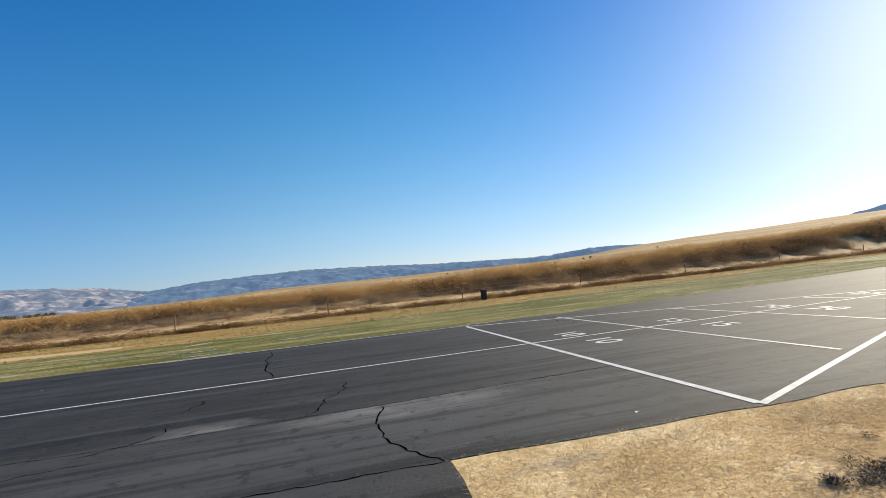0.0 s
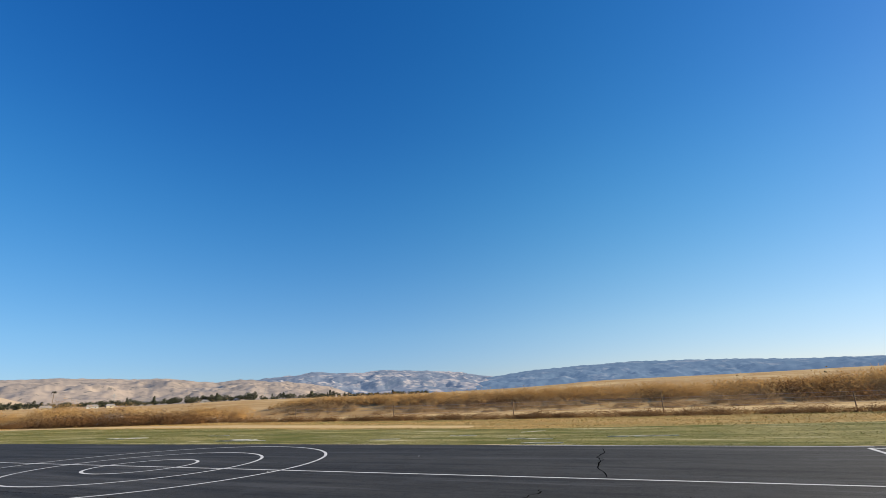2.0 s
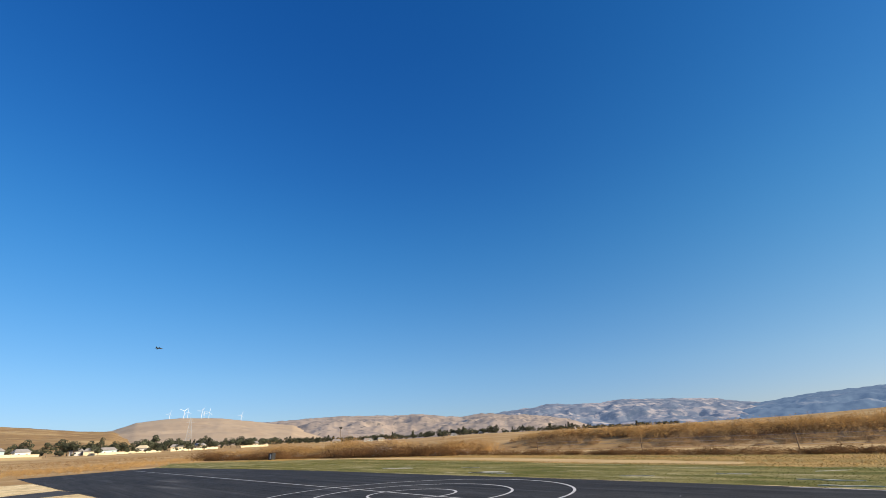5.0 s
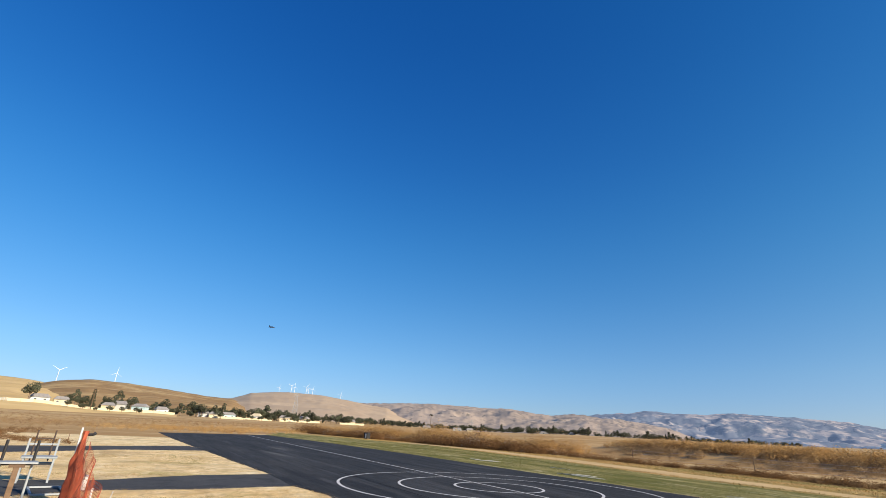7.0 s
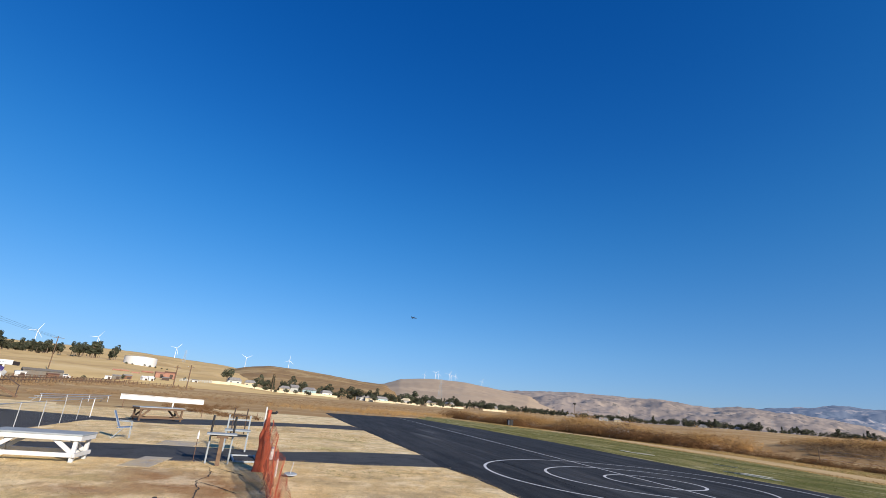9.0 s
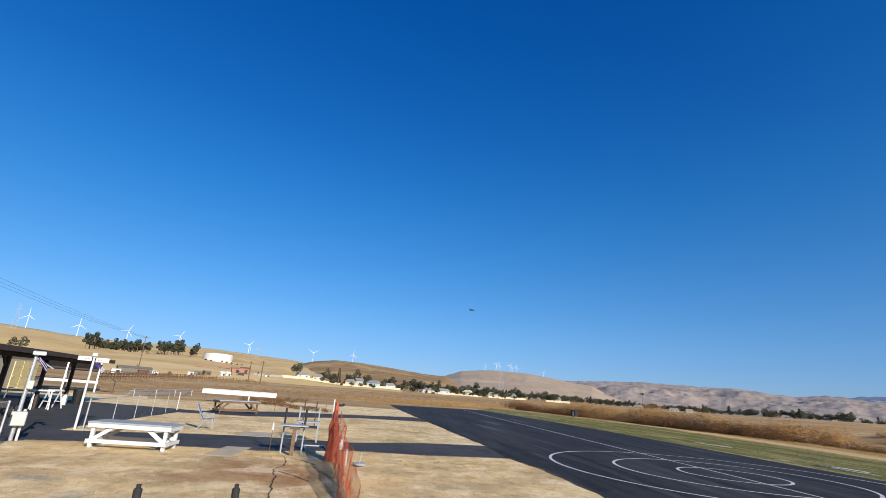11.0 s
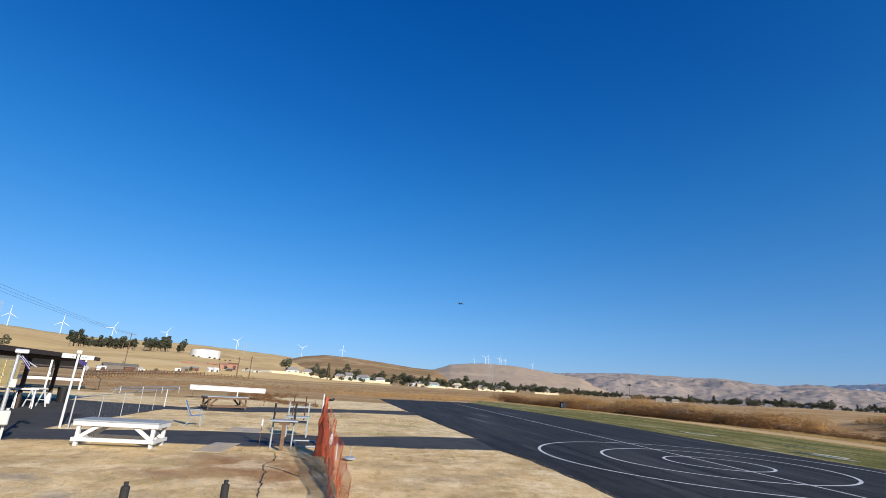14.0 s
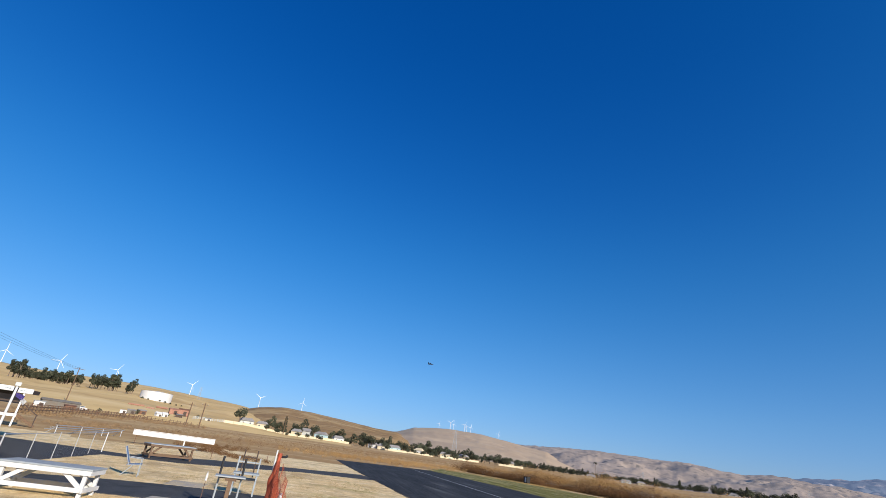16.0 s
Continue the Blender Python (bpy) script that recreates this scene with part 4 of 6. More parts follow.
stand = along([(-52, 45.2), (-60, 44), (-80, 42), (-105, 38), (-128, 34)], 560, 2.2)
brush("low_brush", stand, [stand_height(p, 0.6, 1.2) for p in stand], 0.75, 110, M_DARKBRUSH, "dark matted brush at the foot of the stand", 0.03)
stand = along([(-55, 50.5), (-62, 50), (-85, 48), (-110, 44), (-135, 40)], 420, 4.0)
scrub("tall_brush", stand, [stand_height(p, 1.1, 2.3) for p in stand], 0.85, 440, 0.06, M_GOLD, "billowing golden-brown dry growth beyond the runway")
stand = along([(-55, 50.5), (-62, 50), (-85, 48), (-110, 44), (-135, 40)], 260, 4.0)
brush("tall_brush", stand, [stand_height(p, 1.2, 2.4) for p in stand], 0.5, 150, M_GOLD, "tall golden-brown dry stems beyond the runway", 0.022)
stand = along([(-55, 49.5), (-62, 48), (-85, 45), (-110, 41), (-140, 36)], 240, 4.0)
scrub("tall_brush", stand, [stand_height(p, 0.8, 1.7) for p in stand], 0.9, 300, 0.06, M_TWIG, "grey-brown twiggy shrubs in the dry stand")
stand = along([(-55, 49), (-62, 48), (-85, 45), (-110, 41), (-140, 36)], 150, 4.0)
scrub("tall_brush", stand, [stand_height(p, 0.9, 1.9) for p in stand], 0.9, 300, 0.065, M_DARKBRUSH, "dark red-brown shrubs in the dry stand")
stand = along([(-50, 45.4), (-60, 43.6), (-80, 41.6), (-105, 37.6), (-128, 33.6)], 340, 1.6)
scrub("low_brush", stand, [stand_height(p, 0.5, 1.2) for p in stand], 1.3, 320, 0.065, M_DARKBRUSH, "rounded dark rusty shrubs along the foot of the stand")
stand = along([(-44, 47), (-60, 45), (-80, 43), (-105, 39), (-128, 35)], 70, 2.4)
scrub("low_brush", stand, [stand_height(p, 0.6, 1.5) for p in stand], 1.15, 300, 0.06, M_GREYBRUSH, "pale grey rounded shrubs in the dry stand")
# low growth beyond the end of the runway and over the field
low = along([(-92, 0), (-110, 10), (-125, 22), (-140, 34)], 700, 12.0)
brush("field_grass", low, [rng.uniform(0.35, 0.95) for p in low], 0.8, 60, M_GOLD, "rough golden grass past the runway end", 0.07)
low = along([(-85, -8), (-120, -12), (-170, 10), (-190, 60)], 1300, 24.0)
brush("field_grass", low, [rng.uniform(0.3, 0.8) for p in low], 0.9, 45, M_TWIG, "rough brown weeds over the open field", 0.09)
low = along([(-95, -10), (-130, -20), (-180, -10), (-200, 40)], 380, 26.0)
brush("field_grass", low, [rng.uniform(0.3, 0.7) for p in low], 1.2, 45, M_DARKBRUSH, "dark rusty weeds in drifts over the field", 0.09)
low = along([(-62, -14.5), (-52, -12.5), (-70, -12)], 90, 2.2)
brush("weed_patch", low, [rng.uniform(0.25, 0.5) for p in low], 1.3, 90, M_DARKBRUSH, "rust-brown weeds behind the white barrier", 0.07)
low = along([(-51, -12), (-47, -8.5), (-42.5, -5.5)], 170, 1.5)
brush("weed_patch", low, [rng.uniform(0.14, 0.36) for p in low], 1.5, 80, M_DARKBRUSH, "low rust-brown weeds spreading beside the white barrier", 0.05)
low = along([(-55, -27), (-75, -32), (-100, -38)], 160, 3.0)
brush("weed_patch", low, [rng.uniform(0.3, 0.7) for p in low], 1.1, 70, M_TWIG, "brown weeds along the back fence", 0.08)
# low tufts scattered through the straw
def scatter(count, x0, x1, y0, y1, lump):
    out = []
    while len(out) < count:
        x, y = rng.uniform(x0, x1), rng.uniform(y0, y1)
        if noise.noise(Vector((x * lump, y * lump, 6.0))) < 0.05:
            continue
        if inside(RUNWAY, np.array([x]), np.array([y]))[0] or inside(PATHS, np.array([x]), np.array([y]))[0]:
            continue
        out.append((x, y, 0.0))
    return out


spots_ = scatter(600, -19, 8, -9, 5.2, 0.5)
brush("dry_tufts", spots_, [rng.uniform(0.02, 0.06) for _ in spots_], 2.0, 34, M_TWIG, "small brown tufts scattered through the straw", 0.012)
spots_ = scatter(900, -34, -14, -6, 5.2, 0.4)
brush("dry_tufts", spots_, [rng.uniform(0.03, 0.08) for _ in spots_], 2.2, 34, M_VERGE, "small olive-yellow tufts between the walkways", 0.02)
spots_ = scatter(220, -14, 7, -8, 5.2, 0.9)
brush("dry_tufts", spots_, [rng.uniform(0.02, 0.045) for _ in spots_], 2.4, 40, M_DARKBRUSH, "small dark rusty tufts in the straw", 0.012)
# burnt tufts beside the runway
tufts = [(4.0 + rng.uniform(-0.15, 0.15), 3.25 + rng.uniform(-0.1, 0.1), 0.0) for _ in range(8)] + [(4.75 + rng.gauss(0, 0.3), 3.2 + rng.gauss(0, 0.18), 0.0) for _ in range(40)]
tufts += [(4.3 + rng.gauss(0, 0.25), 2.65 + rng.gauss(0, 0.1), 0.0) for _ in range(22)] + [(5.8 + rng.gauss(0, 0.4), 3.3 + rng.gauss(0, 0.3), 0.0) for _ in range(40)]
brush("burnt_tufts", tufts, [rng.uniform(0.04, 0.11) for _ in tufts], 1.8, 130, M_ASH, "black charred tufts of grass by the runway", 0.018)

# ---------------------------------------------------------------- trees
def crown_mesh(name, lobes, count, leaf, seed):
    g = np.random.default_rng(seed)
    k = g.integers(0, len(lobes), count)
    lo = np.array(lobes)[k]
    d = g.normal(0, 1, (count, 3))
    d /= np.linalg.norm(d, axis=1, keepdims=True)
    p = lo[:, :3] + d * lo[:, 3:6] * (g.uniform(0.55, 1.05, count) ** 0.6)[:, None]
    n = 3 * count
    V = flakes(p, d + (0, 0, 0.2), leaf, 0.6, g)
    me = bpy.data.meshes.new(name)
    me.from_pydata(V.tolist(), [], np.arange(n).reshape(-1, 3).tolist())
    me.materials.append(M_LEAF)
    return me


LOBES = {"round": [(0, 0, 5.2, 2.6, 2.6, 1.9), (1.6, 0.4, 4.2, 1.7, 1.7, 1.4), (-1.5, -0.6, 4.5, 1.8, 1.6, 1.5), (0.3, 1.5, 4.0, 1.6, 1.6, 1.3), (0, -1.4, 5.6, 1.5, 1.5, 1.4)],
         "spreading": [(1.9, 0.5, 4.6, 1.7, 1.6, 1.2), (-2.0, 0.3, 3.9, 1.6, 1.5, 1.1), (0.2, -0.4, 6.0, 1.7, 1.7, 1.5), (-1.0, -1.3, 5.2, 1.2, 1.2, 1.0), (0.9, 1.4, 3.2, 1.3, 1.2, 0.9), (-0.6, 0.6, 2.6, 1.5, 1.3, 0.9)],
         "tall": [(0, 0, 8.6, 1.5, 1.5, 1.7), (1.3, 0.5, 6.6, 1.3, 1.2, 1.2), (-1.4, -0.3, 7.2, 1.2, 1.3, 1.1), (0.9, -1.0, 4.6, 1.3, 1.2, 0.9), (-1.2, 0.7, 4.9, 1.2, 1.1, 0.9)],
         "feathery": [(0.5, 0.2, 7.6, 1.1, 1.1, 1.3), (-0.9, 0.6, 6.7, 1.0, 0.9, 1.0), (1.6, -0.2, 5.6, 1.2, 1.0, 0.9), (-1.7, -0.4, 5.0, 1.1, 1.0, 0.8), (0.2, 0.9, 4.2, 1.3, 1.1, 0.9), (-0.3, -0.9, 3.1, 1.4, 1.1, 0.8)],
         "cone": [(0, 0, 2.0, 1.2, 1.2, 1.6), (0, 0, 4.0, 1.05, 1.05, 1.7), (0, 0, 6.2, 0.75, 0.75, 1.6), (0, 0, 8.0, 0.4, 0.4, 1.2)]}
TRUNK = {"round": (4.0, 0.28), "spreading": (4.2, 0.26), "tall": (7.4, 0.3), "feathery": (6.6, 0.24), "cone": (5.0, 0.2)}


def make_tree(kind, m, label, category="tree", group=""):
    t = thing("tree", m, label, category, group)
    tall, r = TRUNK[kind]
    bm = rodded((0, 0, -0.3), (0.1, 0.05, tall), r, r * 0.45, 8)
    if kind != "cone":
        for lx, ly, lz, *_ in LOBES[kind][1:5]:              # a limb into each side clump
            rod(bm, (0.05, 0, min(lz, tall) * 0.6), (lx, ly, lz), r * 0.45, r * 0.15, 6)
    part("trunk", bm, M_BARK, t, "brown trunk with a few limbs")
    me = crown_mesh("crown", LOBES[kind], 950, 0.30, 3 + list(LOBES).index(kind))
    ob = new("crown", me)
    ob.parent = t
    return t


TREES = {k: make_tree(k, pose(0, 0, 0), lab) for k, lab in
         (("round", "broad dark green garden tree"), ("spreading", "loose spreading grey-green garden tree"), ("tall", "tall ragged dark eucalyptus tree"),
          ("feathery", "open feathery eucalyptus with a bare trunk"), ("cone", "narrow dark evergreen tree"))}
used = set()


def plant(kind, x, y, z, size, turn=0.0, group="", wide=1.0):
    m = pose(x, y, z, 0, 0, turn) @ Matrix.Diagonal((size * wide, size * wide, size, 1))
    if kind not in used:
        used.add(kind)
        t = TREES[kind]
        t.matrix_basis = m
    else:
        src = TREES[kind]
        keep = src.matrix_basis.copy()
        src.matrix_basis = Matrix()
        t = copy_thing(src, m)
        src.matrix_basis = keep
    return tagged(t, group=group)


def hill1(az, r):
    return hill_height(H1, 260, 2300, az, r, 0.55, 9.0)


# eucalyptus row on the golden hillside
for i in range(92):
    az = 110.61 + (120.04 - 110.61) * i / 91 + rng.uniform(-0.12, 0.12)
    if 114.1 < az < 114.75 or 111.15 < az < 111.75:
        continue
    r = 740 + rng.uniform(-15, 15)
    lift = noise.noise(Vector((az * 1.9, 0.5, 2.0)))         # the row rises and thins out in places
    size = (1.6 + 0.6 * lift) * rng.uniform(0.65, 1.2) * (1.35 if az > 119.3 else 1.0)
    plant(rng.choice(("tall", "feathery", "feathery", "spreading")), *at_azimuth(az, r), hill1(az, r) - 0.3, max(0.7, size), rng.uniform(0, 360), "eucalyptus row on the hill",
          rng.uniform(0.8, 1.15))
for az, s in ((124.6, 1.15), (125.3, 1.0)):
    plant("tall", *at_azimuth(az, 520), hill1(az, 520) - 0.3, s, 40 * az, "eucalyptus row on the hill", 1.3)


def field_z(x, y):
    r = math.hypot(x, y)
    az = math.degrees(math.atan2(-x, y))
    z = ground_z(x, y)
    for tab, r0, rc, pw, ro in ((H1, 260, 2300, 0.55, 9.0), (H2, 520, 1500, 0.8, 5.0), (H3, 800, 2500, 0.8, 9.0)):
        if r > r0 and tab[0][0] < az < tab[-1][0]:
            z = max(z, hill_height(tab, r0, rc, az, r, pw, ro))
    return z


# garden trees of the houses along the cream wall
GARDEN = [("round", 100.23, 345, 1.35), ("round", 97.46, 352, 0.8), ("cone", 95.57, 362, 1.25), ("round", 96.38, 366, 0.7), ("tall", 93.54, 372, 1.15), ("round", 94.43, 358, 0.9), ("round", 92.4, 368, 1.2),
          ("round", 90.8, 375, 0.7), ("round", 89.31, 362, 0.7), ("round", 87.03, 390, 1.4), ("round", 86.11, 380, 1.2), ("round", 85.4, 395, 0.9), ("round", 83.2, 405, 0.9), ("round", 82.4, 400, 1.0),
          ("round", 80.9, 398, 1.2), ("round", 80.2, 405, 1.0), ("cone", 79.3, 430, 0.7), ("round", 78.7, 410, 1.2), ("round", 77.5, 425, 0.9), ("cone", 76.8, 430, 0.8), ("cone", 76.2, 428, 0.7),
          ("round", 75.5, 430, 0.9), ("round", 74.4, 445, 0.8), ("round", 73.0, 440, 1.0), ("round", 72.2, 445, 1.2), ("round", 71.2, 450, 1.0), ("round", 70.1, 460, 0.9), ("round", 68.8, 470, 1.0)]
for kind, az, r, s in GARDEN:
    x, y = at_azimuth(az, r)
    plant(kind, x, y, field_z(x, y) - 0.2, s * 1.0, rng.uniform(0, 360), "garden trees behind the wall")
for i in range(112):                                  # trees filling the gardens
    az = rng.uniform(70, 98)
    r = np.interp(az, [70, 79, 88, 98], [425, 392, 366, 345]) + rng.uniform(0, 45)
    x, y = at_azimuth(az, r)
    plant(rng.choice(("round", "spreading", "spreading", "feathery", "tall")), x, y, field_z(x, y) - 0.3, rng.uniform(0.4, 1.1), rng.uniform(0, 360), "garden trees behind the wall", rng.uniform(0.9, 1.5))
for i in range(44):                                   # clipped shrubs before the wall
    az, r = rng.uniform(72, 98), rng.uniform(-8, -3)
    r += np.interp(az, [72, 79, 85, 88, 100], [398, 366, 350, 338, 323])
    x, y = at_azimuth(az, r)
    if rng.random() < 0.7:
        plant("round", x, y, field_z(x, y) - 0.4, rng.uniform(0.3, 0.62), rng.uniform(0, 360), "shrubs before the wall")
# the valley's tree line: the foremost trees singly, the wood behind them as one
wood_v, wood_n = [], 0
for i in range(420):
    az = rng.uniform(26, 70) if i % 7 else rng.uniform(66, 82)
    r = rng.uniform(500, 680) if az > 40 else rng.uniform(560, 720)
    x, y = at_azimuth(az, r)
    kind = rng.choice(("round", "spreading", "spreading", "feathery", "round", "cone" if i % 3 == 0 else "spreading"))
    size, wide, turn = rng.uniform(0.5, 1.05) * (1.0 if az > 36 else 0.75), rng.uniform(1.0, 1.7), rng.uniform(0, 360)
    if i < 120:
        plant(kind, x, y, ground_z(x, y) - 0.5, size, turn, "valley tree line", wide if kind != "cone" else 1.0)
    else:
        crown = [c for c in TREES[kind].children if c.name.startswith("crown")][0].data
        co = np.empty(len(crown.vertices) * 3)
        crown.vertices.foreach_get("co", co)
        co = co.reshape(-1, 3)[:1500] * (size * wide, size * wide, size)
        wood_v.append(co + (x, y, ground_z(x, y) - 0.5))
wood_v = np.concatenate(wood_v)
wood = from_lists("far_wood", wood_v.tolist(), np.arange(len(wood_v)).reshape(-1, 3).tolist(), M_LEAF)
tagged(wood, "dark green wood filling the valley behind the field", "wood", kind="stuff")
# a lone palm and dots on the right field's crest
palm = thing("palm_tree", pose(*at_azimuth(62.0, 520), ground_z(*at_azimuth(62.0, 520))), "tall palm standing above the tree line", "palm")
part("trunk", rodded((0, 0, -0.5), (0.3, 0, 13.5), 0.3, 0.2, 8), M_BARK, palm)
bm = bmesh.new()
for i in range(34):
    a, dz = rng.uniform(0, math.tau), rng.uniform(-1.5, 1.3)
    p0, p1, p2 = Vector((0.3, 0, 13.6)), Vector((0.3 + math.cos(a) * 1.3, math.sin(a) * 1.3, 14.1 + dz * 0.4)), Vector((0.3 + math.cos(a) * 2.2, math.sin(a) * 2.2, 13.4 + dz))
    s = Vector((-math.sin(a), math.cos(a), 0)) * 0.28
    vs = [bm.verts.new(v) for v in (p0, p1 - s, p2, p1 + s)]
    bm.faces.new(vs)
part("fronds", bm, M_LEAF, palm, "drooping dark green fronds")
for az, s in ((-26.3, 0.28), (-29.5, 0.3), (-30.3, 0.36), (-37.4, 0.25), (-13.6, 0.28), (-19.2, 0.3)):
    x, y = at_azimuth(az, 190)
    plant("round", x, y, ground_z(x, y) - 0.2, s * 0.45, az * 7, "bushes on the far field")

# ---------------------------------------------------------------- starting benches
def work_bench(m, length, width, height, frame_mat, top_mat, label, group=""):
    t = thing("work_bench", m, label, "bench", group)
    lx, ly = length / 2 - 0.14, width / 2 - 0.10
    part("tabletop", boxed((length, width, 0.045), (0, 0, height - 0.0225), bevel=0.006), top_mat, t, "flat plank top covered in grey")
    for s in (-1, 1):
        part("apron", boxed((length - 0.02, 0.04, 0.11), (0, s * (width / 2 - 0.03), height - 0.10), bevel=0.004), frame_mat, t)
        part("end_apron", boxed((0.04, width - 0.10, 0.11), (s * (length / 2 - 0.03), 0, height - 0.10), bevel=0.004), frame_mat, t)
        part("foot_rail", boxed((length - 0.1, 0.045, 0.10), (0, s * (ly + 0.065), 0.17), bevel=0.004), frame_mat, t)
        part("foot_end", boxed((0.045, width + 0.06, 0.10), (s * (lx + 0.065), 0, 0.17), bevel=0.004), frame_mat, t)
        for q in (-1, 1):
            part("leg", boxed((0.09, 0.09, height - 0.045), (s * lx, q * ly, (height - 0.045) / 2), bevel=0.006), frame_mat, t)
            part("brace", barred((s * (lx - 0.05), q * ly, 0.22), (s * (lx - 0.50), q * ly, height - 0.12), 0.045, 0.10, 0.004), frame_mat, t)
    return t


work_bench(pose(-15.05, -6.78, 0, 0, 0, 92), 2.12, 0.95, 0.66, M_WHITE, M_GREYTOP, "white painted wooden work bench with a grey top")
work_bench(pose(-32.8, -9.25, 0, 0, 0, 130), 2.6, 1.0, 0.76, M_WOOD, M_GREYMETAL, "weathered brown wooden work bench with a grey top")


# ---------------------------------------------------------------- patio chair
def patio_chair(m, label):
    t = thing("patio_chair", m, label, "chair")
    for s in (-1, 1):
        y = s * 0.26
        part("front_leg", rod(rodded((0.26, y, 0), (0.24, y, 0.60), 0.013), (0.24, y, 0.60), (-0.20, y, 0.62), 0.013), M_GREYMETAL, t)
        part("rear_leg", rodded((-0.30, y, 0), (0.05, y, 0.42), 0.013), M_GREYMETAL, t)
        part("back_post", rodded((-0.12, y, 0.36), (-0.42, y, 0.98), 0.013), M_GREYMETAL, t)
    part("seat", boxed((0.48, 0.5, 0.02), (0.04, 0, 0.40), (0, -6, 0), 0.006), M_BLUE, t, "blue woven sling seat")
    part("backrest", barred((-0.16, 0, 0.42), (-0.41, 0, 0.96), 0.5, 0.02, 0.005), M_BLUE, t, "blue woven sling back, tilted")
    return t


patio_chair(pose(-21.4, -7.1, 0, 0, 0, 104), "blue sling patio chair on the dry grass")

# ---------------------------------------------------------------- white barrier board on posts
bx = thing("barrier_board", pose(-46.26, -13.04, 0, 0, 0, 101), "long white board on short posts across the field", "barrier")
part("board", boxed((6.2, 0.06, 0.36), (0.1, 0, 0.85), bevel=0.01), M_WHITE, bx)
part("top_edge", boxed((6.2, 0.14, 0.04), (0.1, 0, 1.07), bevel=0.006), M_WHITE, bx)
part("post", boxed((0.10, 0.10, 1.05), (0.9, 0.085, 0.525)), M_WHITE, bx)
for x in (-2.7, 2.9):
    part("stay", rodded((x, 0.06, 0), (x, 0.06, 0.95), 0.018), M_RUST, bx, "thin rusty stay")


# ---------------------------------------------------------------- chain link fence
def chain_link_fence(a, b, height, gaps, label, posts_mat=M_STEEL):
    a, b = Vector((*a, 0)), Vector((*b, 0))
    t = thing("chain_link_fence", Matrix.Translation(a), label, "fence")
    d = b - a
    n = gaps
    for i in range(n + 1):
        p = d * (i / n)
        last = i in (0, n)
        part("post", rodded((p.x, p.y, 0), (p.x, p.y, height + 0.03), 0.026 if last else 0.015), M_WHITE if i == n else posts_mat, t)
    part("top_rail", rodded((0, 0, height), (d.x, d.y, height), 0.012), posts_mat, t)
    bm = bmesh.new()
    l, u = d.length, d.normalized()
    step, w = 0.16, 0.0016
    k = int((l + height) / step)
    side = Vector((0, 0, 1)) * w
    for i in range(k):
        for s in (1, -1):
            x0 = i * step if s > 0 else i * step - height
            x1 = x0 - height if s > 0 else x0 + height
            z0, z1 = 0.02, height
            (p, zp), (q, zq) = (x0, z0), (x1, z1)
            lo, hi = 0.0, l
            pts = []
            for xx, zz in ((p, zp), (q, zq)):
                c = min(max(xx, lo), hi)
                f = (c - p) / (q - p)
                pts.append(u * c + Vector((0, 0, zp + (zq - zp) * f)))
            if (pts[1] - pts[0]).length < 0.05:
                continue
            e = u * w
            vs = [bm.verts.new(v) for v in (pts[0] - e, pts[0] + e, pts[1] + e, pts[1] - e)]
            bm.faces.new(vs)
    part("wire_mesh", bm, M_STEEL, t, "thin galvanised diamond mesh")
    return t


chain_link_fence((-18.3, -9.95), (-31.71, -12.32), 1.0, 5, "low chain link fence with steel posts beside the pit area")
chain_link_fence((-13.72, -9.34), (-7.5, -9.0), 1.05, 2, "low chain link fence by the meter post")

# ---------------------------------------------------------------- white pipe rails further back
pr = thing("pipe_rail", pose(-50.23, -20.77, 0, 0, 0, 175), "white pipe rails and low bench planks behind the pit area", "rail")
for z, off in ((0.62, 0.0), (0.42, 0.35), (0.28, 0.7)):
    part("rail", rodded((-5.4, off, z), (5.4, off, z), 0.03), M_STEEL, pr)
for i in range(4):
    x = -5.2 + 3.4 * i
    part("post", rod(rodded((x, 0, 0), (x, 0, 0.62), 0.035), (x, 0.7, 0), (x, 0, 0.55), 0.025), M_STEEL, pr)
part("plank", boxed((10.6, 0.25, 0.04), (0, 0.18, 0.46)), M_STEEL, pr, "pale aluminium bench plank")

# ---------------------------------------------------------------- sign pole
sp = thing("sign_pole", pose(-18.5, -10.32, 0, 0, 0, 119), "white pole with two small white direction signs and pennants", "sign pole")
part("pole", rodded((0, 0, 0), (0, 0, 2.42), 0.04, 0.035, 12), M_WHITE, sp)
part("cap_box", boxed((0.16, 0.16, 0.12), (0, 0, 2.47), bevel=0.01), M_GREYPLASTIC, sp)
for s, z, a in ((-1, 2.32, 8), (1, 2.30, -8)):
    board = part("sign_board", boxed((0.40, 0.025, 0.15), (0.06 * s + 0.2 * s, 0, z), (0, 0, a), 0.004), M_WHITE, sp)
    bm = bmesh.new()
    for y in (-0.0145, 0.0145):
        for i in range(4):
            box(bm, (0.055, 0.003, 0.035), (0.26 * s - 0.115 + i * 0.075, y, z))
    part("lettering", bm, M_GREYMETAL, board, "unreadable small dark letters")
bm = bmesh.new()
vs = [bm.verts.new(v) for v in ((0.05, 0.0, 2.22), (0.30, 0.03, 2.14), (0.26, 0.04, 1.98), (0.06, 0.0, 2.10))]
bm.faces.new(vs)
bmesh.ops.solidify(bm, geom=bm.faces[:], thickness=0.006)
part("pennant", bm, M_FLAG, sp, "limp purple pennant")
bm = bmesh.new()
vs = [bm.verts.new(v) for v in ((0.22, 0.03, 2.12), (0.40, 0.05, 2.00), (0.34, 0.06, 1.86), (0.24, 0.03, 1.96))]
bm.faces.new(vs)
